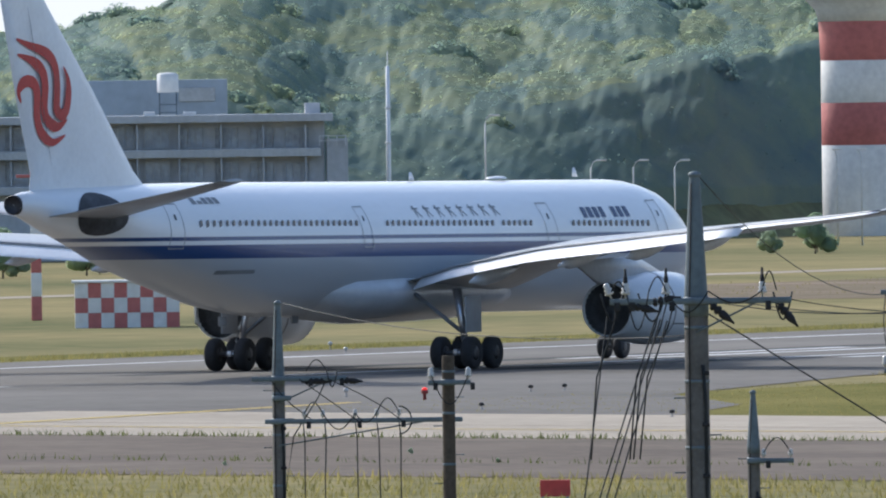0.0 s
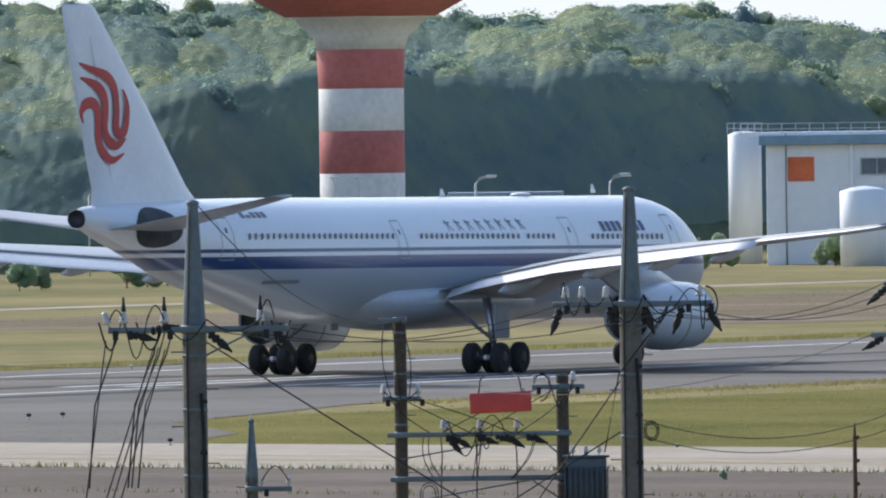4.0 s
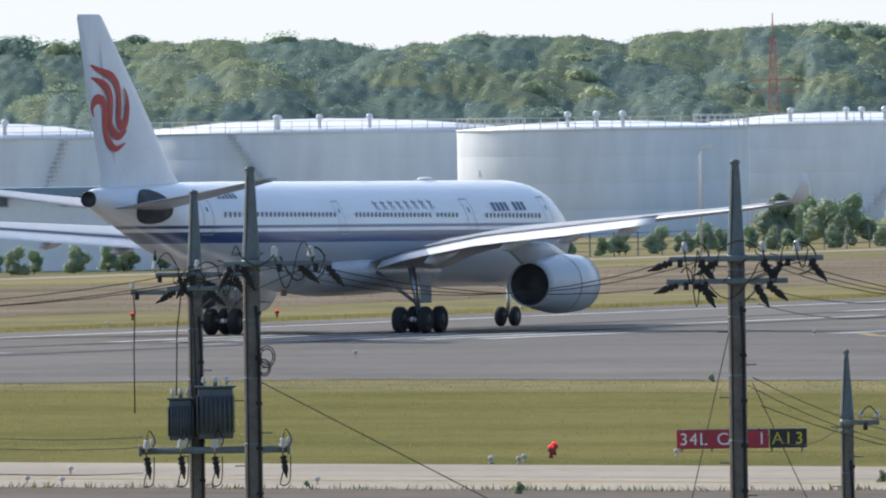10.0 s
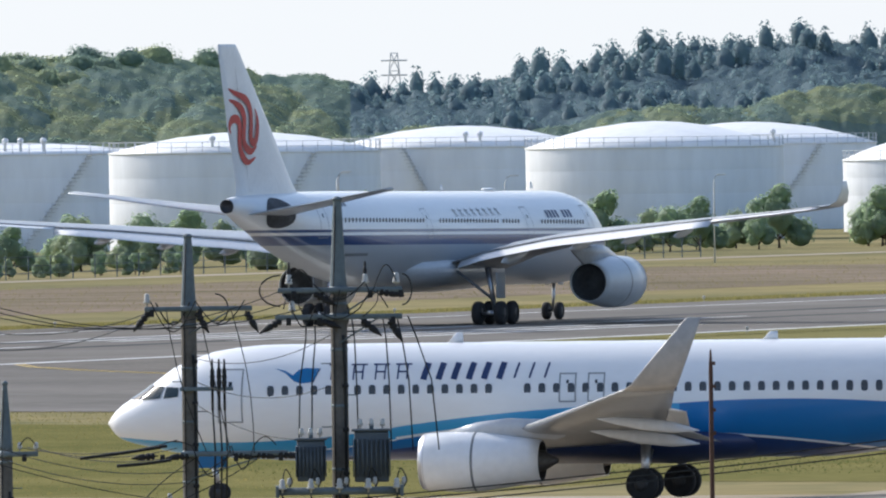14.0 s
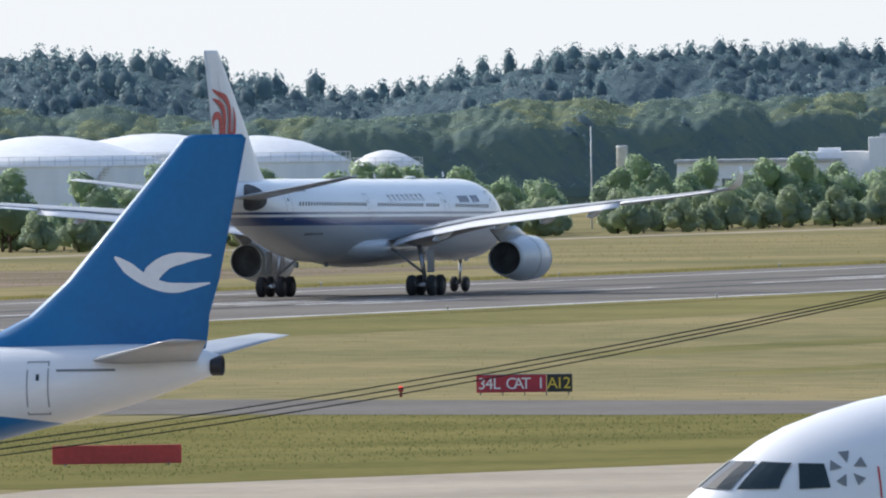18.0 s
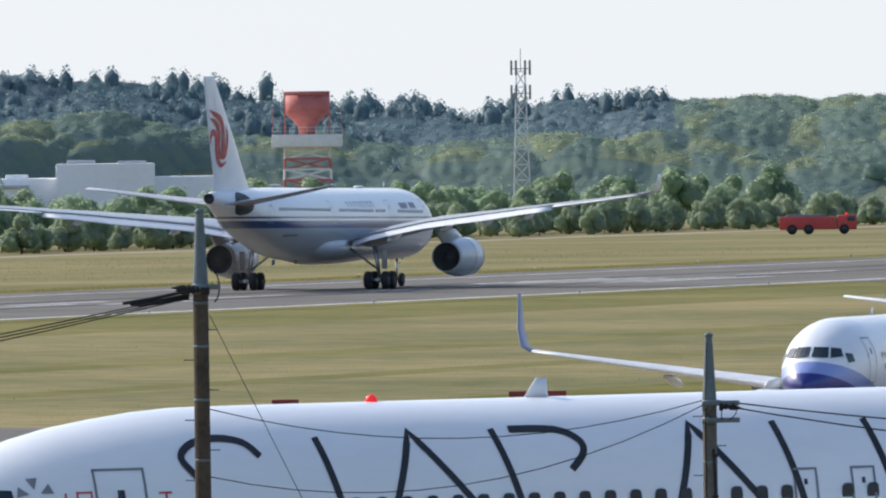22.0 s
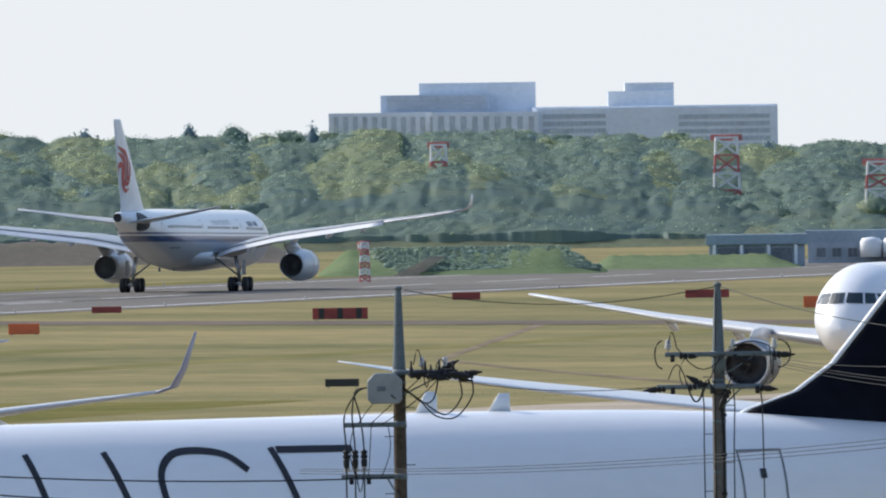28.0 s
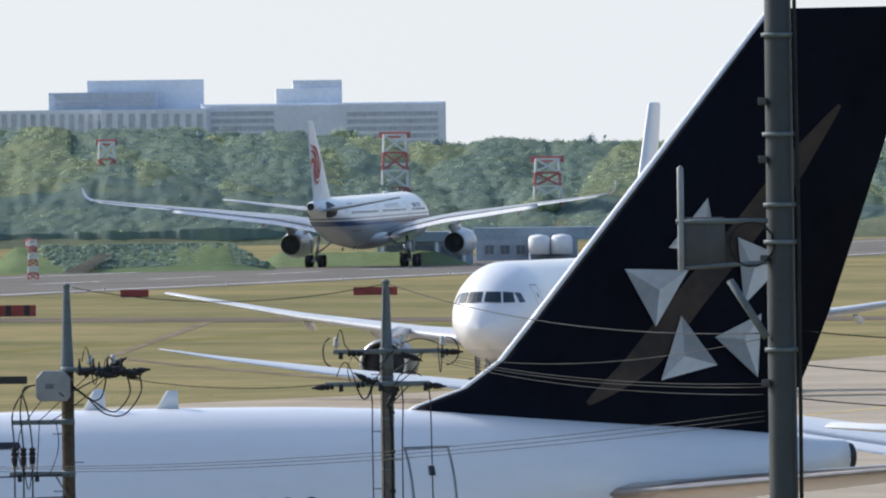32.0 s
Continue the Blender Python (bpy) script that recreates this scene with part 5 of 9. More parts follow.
        fit = np.stack([S[:, 3], S[:, 3], S[:, 4] * 0.5 * squash], 1)
        Q = cen[who] + U * fit[who] * (swell * 0.88)[:, None]
    F3 = (T[None] + (len(V) * np.arange(len(cen)))[:, None, None]).reshape(-1, 3) + len(P)
    L = np.concatenate([np.arange(len(P)).reshape(-1, 3), F3]).astype(np.int32)
    P, NP = np.concatenate([P, Q]), np.concatenate([NP, NQ])
    me = bpy.data.meshes.new(name)
    me.vertices.add(len(P))
    me.vertices.foreach_set("co", P.astype(np.float32).ravel())
    me.loops.add(L.size)
    me.loops.foreach_set("vertex_index", L.ravel())
    me.polygons.add(len(L))
    me.polygons.foreach_set("loop_start", np.arange(0, L.size, 3, dtype=np.int32))
    me.polygons.foreach_set("use_smooth", [True] * len(L))
    me.update()
    NP = NP / np.linalg.norm(NP, axis=1)[:, None]
    me.normals_split_custom_set_from_vertices(NP.tolist())
    me.materials.append(material)
    return me


def crowns(name, label, *spec, **opts):
    return tagged(new(name, crown_mesh(name, *spec, **opts)), label, "woods", kind="stuff")


# crest of the woods: bearing, height of the tree tops above the runway
CREST = [(-2.2, 15.5), (-1.3, 16.4), (-1.07, 17.4), (-0.87, 19), (-0.55, 22.4), (0.9, 21.5), (1.7, 19.4), (1.95, 21), (2.5, 20), (3.1, 16.8), (3.6, 17.2), (3.9, 19), (4.6, 18.4), (5.2, 18), (5.6, 19.2), (5.9, 18), (6.5, 20.2), (7.1, 20.4), (7.7, 16.2), (8.0, 17.5), (8.5, 20.6), (8.9, 21.8), (9.8, 20.3), (10.4, 15.4), (11.1, 21), (11.8, 21.8), (12.4, 20), (13.2, 16), (13.7, 18.2), (14.2, 17), (14.7, 16.2), (15.9, 17.4), (17.0, 16), (17.4, 13.6), (19.5, 13.8)]
# how much of the hill's height its steep front takes, by bearing
STEEP = [(-2.2, 0.5), (-0.8, 0.62), (-0.3, 0.34), (0.1, 0.36), (0.5, 0.55), (1.0, 0.74), (2.6, 0.72), (3.6, 0.45), (5.6, 0.42), (6.3, 0.3), (7.3, 0.34), (8.0, 0.5), (12.5, 0.55), (13.6, 0.4), (16, 0.42), (19.5, 0.42)]


def along(table, b):
    return float(np.interp(b, [c[0] for c in table], [c[1] for c in table]))


def crest(b):
    return along(CREST, b)


def ridge(b):
    return min(760 / math.sin(PSI - radians(b)), 2900)


def hill_rise(b, w):
    """Share of the crest's height at w from the hill's foot (0) to its crest (1): a steep front, then a gentle back."""
    f = along(STEEP, b)
    lump = 0.06 * math.sin(b * 7.3 + 1.0) * math.sin(w * 5 + b * 3.1)
    return (0.2 + (f - 0.2) * w / 0.13 if w < 0.13 else f + (1 - f) * ((w - 0.13) / 0.87) ** 0.9) + lump * min(1, 4 * w * (1 - w))


def canopy(seed=3):
    """The closed canopy: one skin of overlapping domes, tufted with small leaf clumps."""
    rng = np.random.default_rng(seed)
    bs = np.arange(-2.4, 19.6, 0.0085)
    ws = np.concatenate([np.linspace(0, 0.13, 22, endpoint=False), np.linspace(0.13, 1.0, 46)])
    H = np.array([[hill_rise(b, w) for w in ws] for b in bs[::12]])
    H = np.stack([np.interp(bs, bs[::12], H[:, k]) for k in range(len(ws))], 1)
    R0 = np.array([ridge(b) for b in bs])
    C = np.array([crest(b) for b in bs])
    size = (R0 / 1600)[:, None] + 0 * H
    V = H * C[:, None] / size
    U = (bs * 28.0)[:, None] + 0 * H
    # domes on a shaken lattice, in metres across and metres of rise
    px, py = 3.3, 1.5
    ci, cj = np.floor(U / px).astype(int), np.floor(V / py).astype(int)

    def hash2(i, j, k):
        q = np.sin(i * 127.1 + j * 311.7 + k * 74.7) * 43758.5453
        return q - np.floor(q)

    dome, who = np.zeros_like(U), np.zeros_like(U)
    for di in (-1, 0, 1):
        for dj in (-1, 0, 1):
            i, j = ci + di, cj + dj
            cx = (i + 0.5 * (j % 2) + hash2(i, j, 1) * 0.9) * px
            cy = (j + 0.05 + hash2(i, j, 2) * 0.9) * py
            r = 0.75 + 0.55 * hash2(i, j, 3)
            q = 1 - ((U - cx) / (px * r)) ** 2 - ((V - cy) / (py * 1.25 * r)) ** 2
            h = np.sqrt(np.clip(q, 0, None)) * r
            who = np.where(h > dome, hash2(i, j, 4), who)
            dome = np.maximum(dome, h)
    rough = rng.normal(size=U.shape)
    for k in range(2):
        rough = (rough + np.roll(rough, 1, 0) + np.roll(rough, 1, 1) + np.roll(rough, -1, 0)) / 4
    wide = np.sin(U * 0.11 + 1.3 * np.sin(V * 0.3)) * np.sin(U * 0.043 + V * 0.21)
    steep = np.clip((0.16 - ws) / 0.05, 0, 1)[None, :] + 0 * U
    swell = (1.5 * dome + 0.22 * rough + 0.5 * wide) * size
    R = R0[:, None] - 205 * (1 - ws)[None, :] - swell * (0.3 + 1.1 * steep)
    Z = H * C[:, None] - 1.5 * size + swell * (1 - 0.6 * steep)
    # under the cedars the canopy lies lower
    BB, WW = bs[:, None] + 0 * U, ws[None, :] + 0 * U
    under = np.clip((BB - 7.5) / 0.2, 0, 1) * np.clip((13.9 - BB) / 0.2, 0, 1) * np.clip((WW - 0.38) / 0.08, 0, 1)
    Z -= 1.2 * under
    Z[:, 0] = -1.2
    A = np.radians(bs)[:, None]
    P = np.stack([R * np.sin(A), R * np.cos(A), Z], 2)
    nx = np.gradient(P, axis=0)
    ny = np.gradient(P, axis=1)
    nrm = np.cross(nx, ny)
    nrm /= np.linalg.norm(nrm, axis=2)[:, :, None] + 1e-9
    nrm *= np.where(nrm[:, :, 2:3] < 0, -1, 1)
    n0, n1 = U.shape
    g = np.arange(n0 * n1).reshape(n0, n1)
    quad = np.stack([g[:-1, :-1], g[1:, :-1], g[1:, 1:], g[:-1, 1:]], 2).reshape(-1, 4)
    tri = np.concatenate([quad[:, [0, 1, 2]], quad[:, [0, 2, 3]]])
    P, nrm = P.reshape(-1, 3), nrm.reshape(-1, 3)
    # sunny patches get the paler leaf colour, the shaded steep front none
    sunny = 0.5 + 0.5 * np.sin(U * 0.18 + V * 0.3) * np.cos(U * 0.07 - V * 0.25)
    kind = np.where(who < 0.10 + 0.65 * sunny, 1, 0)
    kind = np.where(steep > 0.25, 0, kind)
    kind = np.where((BB > 7.6) & (BB < 13.8) & (WW > 0.42), 2, kind).reshape(-1)
    # leaf clumps
    at = rng.integers(0, len(P), 700000)
    at = at[(steep.reshape(-1)[at] < 0.5) | (rng.random(len(at)) < 0.25)]
    N = len(at)
    sz = (0.10 * size.reshape(-1)[at] * (0.6 + 0.9 * rng.random(N)))[:, None]
    ln = nrm[at] + rng.normal(size=(N, 3)) * 0.35
    ln /= np.linalg.norm(ln, axis=1)[:, None]
    u = np.cross(ln, rng.normal(size=(N, 3)))
    u /= np.linalg.norm(u, axis=1)[:, None]
    v = np.cross(ln, u)
    c = P[at] + nrm[at] * sz * (0.0 + 0.9 * rng.random(N)[:, None]) + rng.normal(size=(N, 3)) * 0.06
    leaf = np.stack([c - u * sz - v * sz * 0.6, c + u * sz - v * sz * 0.4, c + v * sz * 0.9], 1).reshape(-1, 3)
    soft = nrm[at] + rng.normal(size=(N, 3)) * 0.12
    soft /= np.linalg.norm(soft, axis=1)[:, None]
    L = np.concatenate([tri, len(P) + np.arange(3 * N).reshape(-1, 3)]).astype(np.int32)
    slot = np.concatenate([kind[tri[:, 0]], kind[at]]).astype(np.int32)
    P, nrm = np.concatenate([P, leaf]), np.concatenate([nrm, np.repeat(soft, 3, 0)])
    me = bpy.data.meshes.new("woodland_canopy")
    me.vertices.add(len(P))
    me.vertices.foreach_set("co", P.astype(np.float32).ravel())
    me.loops.add(L.size)
    me.loops.foreach_set("vertex_index", L.ravel())
    me.polygons.add(len(L))
    me.polygons.foreach_set("loop_start", np.arange(0, L.size, 3, dtype=np.int32))
    me.polygons.foreach_set("use_smooth", [True] * len(L))
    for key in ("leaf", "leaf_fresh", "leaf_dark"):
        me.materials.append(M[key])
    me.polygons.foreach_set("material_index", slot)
    me.update()
    me.normals_split_custom_set_from_vertices(nrm.tolist())
    return me


tagged(new("woodland_canopy", canopy()), "closed green canopy of a wooded hill", "woods", kind="stuff")
rng = random.Random(7)
broad, cedar, fresh = [], [], []
for r, w in enumerate((0.14, 0.24, 0.36, 0.48, 0.60, 0.72, 0.84, 0.93, 1.0)):
    b = -2.4 + 0.043 * r
    while b < 19.6:
        R = ridge(b) - 205 * (1 - w) + rng.uniform(-5, 5)
        size = R / 1600
        top = crest(b) * hill_rise(b, w) * 1.02 + rng.uniform(-0.7, 0.6)
        p = polar(b, R)
        dark = (7.6 < b < 13.8 and (w > 0.40 or rng.random() < 0.2) and rng.random() < 0.85) or (b > 13.8 and rng.random() < 0.07) or rng.random() < 0.01
        if dark:
            cedar.append((p.x, p.y, top + rng.uniform(-1.2, 1.0) + (1.2 if w > 0.8 else 0.2), rng.uniform(3.2, 5.6), rng.uniform(8, 14)))
            b += math.degrees(2.0 * rng.uniform(0.8, 1.25) / R)
            continue
        rad = rng.uniform(1.5, 3.2) * size
        if not 7.4 < b < 14.0 and rng.random() < (0.6 if w > 0.9 else 0.22):
            (fresh if rng.random() < 0.4 else broad).append((p.x, p.y, top + (0.5 if w > 0.9 else 0.2), rad, rad * rng.uniform(1.1, 1.6)))
        b += math.degrees(rad * rng.uniform(0.9, 1.4) / R)
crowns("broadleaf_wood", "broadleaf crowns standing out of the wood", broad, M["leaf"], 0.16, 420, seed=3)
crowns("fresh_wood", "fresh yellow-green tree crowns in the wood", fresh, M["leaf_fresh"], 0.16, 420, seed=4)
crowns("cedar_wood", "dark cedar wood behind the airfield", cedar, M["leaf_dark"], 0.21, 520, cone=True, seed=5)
# the hill on which the woods stand
bm = bmesh.new()
cols = [-2.6 + 0.4 * i for i in range(57)]
gr = [[bm.verts.new(polar(b, ridge(b) - 205 * (1 - w) - 4, (hill_rise(b, w) * 0.84 - 0.1) * crest(b) if w >= 0 else -0.3)) for w in (-0.03, 0.0, 0.06, 0.14, 0.4, 0.7, 1.0)] + [bm.verts.new(polar(b, ridge(b) + 300, -2.0))] for b in cols]
for i in range(len(cols) - 1):
    for k in range(7):
        bm.faces.new((gr[i][k], gr[i + 1][k], gr[i + 1][k + 1], gr[i][k + 1]))
bmesh.ops.recalc_face_normals(bm, faces=bm.faces)
tagged(new("hill", finish(bm, "hill", mat("forest_floor", (0.09, 0.11, 0.05), 0.95, 0, 0.3, 0.1, 1.0))), "shaded wooded hill", kind="structure")


# ---- utility poles ----
def skew(a, b, r, seg=6):
    return tube_bm((a, b), r, seg)


INS = {}


def insulators():
    """Shared meshes for the small line fittings."""
    INS["pin"] = finish(lathe_bm([(0.012, 0), (0.012, 0.05), (0.05, 0.055), (0.058, 0.08), (0.034, 0.095), (0.053, 0.125), (0.031, 0.14), (0.043, 0.17), (0.021, 0.2), (0.0, 0.205)], 12), "pin_insulator", M["porcelain"])
    INS["boot"] = finish(lathe_bm([(0.024, 0.13), (0.03, 0.15), (0.027, 0.25), (0.018, 0.28), (0.015, 0.36), (0.0, 0.37)], 8), "rubber_boot", M["boot"])
    INS["chain"] = finish(lathe_bm([(0.012, 0), (0.012, 0.04), (0.05, 0.055), (0.056, 0.09), (0.032, 0.105), (0.056, 0.13), (0.056, 0.165), (0.032, 0.18), (0.052, 0.205), (0.046, 0.28), (0.02, 0.35), (0.012, 0.40)], 10), "strain_insulator", M["boot"])
    INS["small"] = finish(lathe_bm([(0.01, 0), (0.01, 0.04), (0.035, 0.045), (0.04, 0.08), (0.028, 0.1), (0.036, 0.13), (0.0, 0.15)], 10), "small_insulator", M["porcelain"])
    INS["bushing"] = finish(lathe_bm([(0.02, -0.42), (0.02, -0.1), (0.034, -0.06), (0.04, 0), (0.03, 0.04), (0.04, 0.08), (0.03, 0.12), (0.036, 0.16), (0.018, 0.22), (0.014, 0.34), (0.0, 0.35)], 10), "cable_bushing", M["boot"])
    INS["bolt"] = finish(lathe_bm([(0.009, 0), (0.009, 0.13), (0.016, 0.135), (0.0, 0.15)], 6, "x"), "step_bolt", M["steel"])


insulators()


def pole(label, b, d, top, r, sleeve=0.0, tip=0.5, dark=False, arms=(), extras=(), steps=True):
    """A line pole. b, d: bearing and range; top: height of its tip; sleeve: length of the steel top piece.
    arms: (drop below tip, x0, x1, fittings); a fitting is (kind, x, lean)."""
    foot = -1.1
    p = polar(b, d, foot)
    t = thing("utility_pole", label, "utility pole", pose(p.x, p.y, p.z, 0, 0, -b), group="utility poles")
    h = top - foot
    m = M["pole_brown"] if dark else M["pole_concrete"]
    hs = h - sleeve
    part("shaft", lathe_bm([(r * 1.22, 0), (r * 1.1, hs * 0.5), (r, hs - 0.02), (r * 0.97, hs)], 18), m, t)
    if sleeve:
        s = part("steel_sleeve", lathe_bm([(r * 1.04, hs - 0.12), (r * 1.05, hs), (r * 0.86, hs + 0.3 * sleeve), (r * (tip + 0.12), hs + 0.8 * sleeve), (r * tip, hs + sleeve - 0.03), (r * tip, hs + sleeve)], 18), M["steel"], t, "grey-blue galvanised steel sleeve")
        part("cap", lathe_bm([(r * tip + 0.012, h - 0.02), (r * tip + 0.012, h + 0.02), (0.02, h + 0.045)], 12), M["steel"], s)
    for i, z in enumerate((0.25, 0.9, 1.7, 2.6)):
        if hs - z > 0:
            part("steel_band", lathe_bm([(r * 1.03, hs - z - 0.02), (r * 1.07, hs - z - 0.018), (r * 1.07, hs - z + 0.018), (r * 1.03, hs - z + 0.02)], 16), M["steel"], t)
    if steps:
        for i in range(9):
            z = hs - 0.45 * i - 0.2
            if z > 1.5:
                share("step_bolt", INS["bolt"], t, pose((r * 0.98) * (1 if i % 2 else -1), 0, z, 0, 0, 0 if i % 2 else 180))
    if not dark:
        part("conduit", tube_bm([(r * 0.75, -r * 0.85, 0.1), (r * 0.72, -r * 0.85, hs - 1.2), (r * 0.5, -r * 0.98, hs - 0.7)], 0.022, 6), M["wire"], t)
        for k in range(5):
            z = hs - 0.8 - 0.62 * k
            if z > 1:
                part("cable_clamp", box_bm(0.09, 0.05, 0.05, (r * 0.72, -r * 0.9, z), 0.008), M["boot"], t)
        part("ground_wire", tube_bm([(-r * 0.6, -r * 0.9, 0.1), (-r * 0.62, -r * 0.9, hs - 0.3), (-r * 0.3, -r * 0.6, h - 0.1)], 0.009, 5), M["wire"], t)
    part("metal_tag", box_bm(0.1, 0.012, 0.2, (0, -r * 1.12 - 0.005, hs * 0.55), 0.003), M["box_grey"], t, "small grey metal plate")
    for drop, x0, x1, fit in arms:
        z = h - drop
        bm = add_box(bmesh.new(), x1 - x0, 0.075, 0.075, ((x0 + x1) / 2, -r - 0.045, z))
        bmesh.ops.bevel(bm, geom=bm.edges[:], offset=0.008, segments=1, affect="EDGES")
        a = part("crossarm", bm, M["steel"], t)
        part("arm_strap", lathe_bm([(r * 1.04, z - 0.05), (r * 1.1, z - 0.05), (r * 1.1, z + 0.05), (r * 1.04, z + 0.05)], 14), M["steel"], a)
        if x1 - x0 > 0.9:
            part("arm_brace", skew(((x0 + x1) / 2 + 0.3 * (x1 - x0), -r - 0.045, z - 0.03), (0, -r, z - 0.38), 0.014), M["steel"], a)
        for kind, x, lean in fit:
            if kind == "pin":
                share("pin_insulator", INS["pin"], a, pose(x, -r - 0.045, z + 0.035, 0, lean, 0))
            elif kind == "boot":
                share("pin_insulator", INS["pin"], a, pose(x, -r - 0.045, z + 0.035))
                share("rubber_boot", INS["boot"], a, pose(x, -r - 0.045, z + 0.035))
            elif kind == "lead":
                pts = [(x, -r - 0.05, z), (x + 0.02 + lean * 0.3, -r - 0.06, z - 0.3), (x + lean, -r - 0.05, z - 0.9), (x + lean * 1.3, -r - 0.03, z - 1.9)]
                part("lead_wire", tube_bm(pts, 0.011, 5), M["wire"], a)
            elif kind == "loop":
                pts = [(x + lean * i / 8, -r - 0.06, z + 0.1 - 0.34 * math.sin(math.pi * i / 8)) for i in range(9)]
                part("jumper_wire", tube_bm(pts, 0.012, 5), M["wire"], a)
            elif kind == "hoop":
                pts = [(x + lean * math.sin(math.pi * i / 9), -r - 0.06, z + 0.22 * math.cos(math.pi * i / 9)) for i in range(10)]
                part("jumper_wire", tube_bm(pts, 0.012, 5), M["wire"], a)
            elif kind == "small":
                share("small_insulator", INS["small"], a, pose(x, -r - 0.045, z + 0.035, lean, 0, 0))
            else:
                share("strain_insulator", INS["chain"], a, pose(x, -r - 0.045, z - 0.02, 0, lean, 0))
        knots = sorted(x for kind, x, lean in fit if kind in ("pin", "boot", "chain", "small"))
        for i, (xa, xb) in enumerate(zip(knots[:-1], knots[1:])):
            if 0.06 < xb - xa < 1.3:
                dip = 0.1 + 0.07 * ((i * 7 + int(b * 13)) % 4)
                pts = [(xa + (xb - xa) * k / 8, -r - 0.08 - 0.03 * (i % 2), z + 0.12 - dip * 1.5 * math.sin(math.pi * k / 8) * (1 if i % 3 else -0.5)) for k in range(9)]
                part("tie_wire", tube_bm(pts, 0.009, 5), M["wire"], a)
        for xa in knots[::2]:
            part("clamp", box_bm(0.07, 0.06, 0.11, (xa + 0.07, -r - 0.06, z - 0.06), 0.01), M["boot"], a)
    # risers from arm to arm
    for (da, a0, a1, fa), (db, b0, b1, fb) in zip(arms[:-1], arms[1:]):
        if 0.2 < db - da < 2.2:
            for k in range(3):
                xa, xb = a0 + (a1 - a0) * (0.2 + 0.3 * k), b0 + (b1 - b0) * (0.25 + 0.22 * k)
                pts = [(xa + (xb - xa) * u + 0.09 * (k - 1) * math.sin(math.pi * u), -r - 0.07 - 0.02 * k, h - da - (db - da) * u) for u in (0, 0.2, 0.4, 0.6, 0.8, 1.0)]
                part("riser_wire", tube_bm(pts, 0.008, 5), M["wire"], t)
    for e in extras:
        e(t, h, r)
    return t


def tank_box(x, drop, w, hh):
    """A finned pole transformer."""
    def make(t, h, r):
        z = h - drop - hh
        body = part("transformer", box_bm(w * 0.8, w * 0.62, hh, (x, -r - w * 0.4, z + hh / 2), 0.03), M["transformer"], t, "blue-grey finned transformer")
        for k in range(9):
            fx = x - w * 0.42 + w * 0.84 * k / 8
            part("fin", box_bm(0.018, w * 0.86, hh * 0.74, (fx, -r - w * 0.4, z + hh * 0.48)), M["transformer"], body)
        part("lid", box_bm(w * 0.92, w * 0.72, 0.035, (x, -r - w * 0.4, z + hh + 0.015), 0.01), M["transformer"], body)
        part("lifting_eye", lathe_bm([(0.03, z + hh + 0.03), (0.035, z + hh + 0.07), (0.0, z + hh + 0.09)], 8), M["steel"], body, m=pose(x, -r - w * 0.4, 0))
        for k in (-1, 0, 1):
            share("bushing_insulator", INS["small"], body, pose(x + k * w * 0.26, -r - w * 0.4, z + hh + 0.03))
    return make


def platform(drop, x0, x1):
    def make(t, h, r):
        z = h - drop
        bm = add_box(bmesh.new(), x1 - x0, 0.08, 0.10, ((x0 + x1) / 2, -r - 0.05, z))
        add_box(bm, x1 - x0, 0.08, 0.10, ((x0 + x1) / 2, -r - 0.5, z))
        p = part("platform", bm, M["steel"], t)
        for k in range(5):
            x = x0 + (x1 - x0) * (0.04 + 0.23 * k)
            share("strain_insulator", INS["chain"], p, pose(x, -r - 0.54, z - 0.05, 0, 172, 0))
            share("pin_insulator", INS["pin"], p, pose(x, -r - 0.56, z - 0.02, 0, 0, 0))
            share("small_insulator", INS["small"], p, pose(x + 0.1, -r - 0.5, z + 0.05))
            part("jumper_wire", tube_bm(glide([(x, -r - 0.56, z + 0.12), (x + 0.05, -r - 0.58, z + 0.32), (x + 0.14, -r - 0.55, z + 0.16), (x + 0.1, -r - 0.5, z + 0.06)]), 0.010, 5), M["wire"], p)
            part("jumper_wire", tube_bm(glide([(x, -r - 0.55, z - 0.34), (x - 0.04, -r - 0.55, z - 0.55), (x + 0.1, -r - 0.5, z - 0.5), (x + 0.12, -r - 0.3, z - 0.1)]), 0.010, 5), M["wire"], p)
        for e in (0.0, 1.0):
            part("end_plate", box_bm(0.05, 0.6, 0.16, (x0 + (x1 - x0) * e, -r - 0.27, z), 0.01), M["steel"], p)
    return make


def coil(x, drop, rad):
    """A coil of spare cable strapped to the shaft."""
    def make(t, h, r):
        for k in range(2):
            q = rad * (0.8 - 0.2 * k)
            pts = [(x + q * math.cos(a * math.pi / 8), -r - 0.04 - 0.015 * k, h - drop + 1.3 * q * math.sin(a * math.pi / 8)) for a in range(17)]
            part("cable_coil", tube_bm(pts, 0.009, 5), M["wire"], t)
    return make


def glide(pts, k=6):
    """A smooth run through points."""
    P = [Vector(q) for q in pts]
    out = []
    for i in range(len(P) - 1):
        a, b, c, d = P[max(i - 1, 0)], P[i], P[i + 1], P[min(i + 2, len(P) - 1)]
        out += [0.5 * ((2 * b) + (c - a) * (j / k) + (2 * a - 5 * b + 4 * c - d) * (j / k) ** 2 + (3 * b - a - 3 * c + d) * (j / k) ** 3) for j in range(k)]
    return out + [P[-1]]


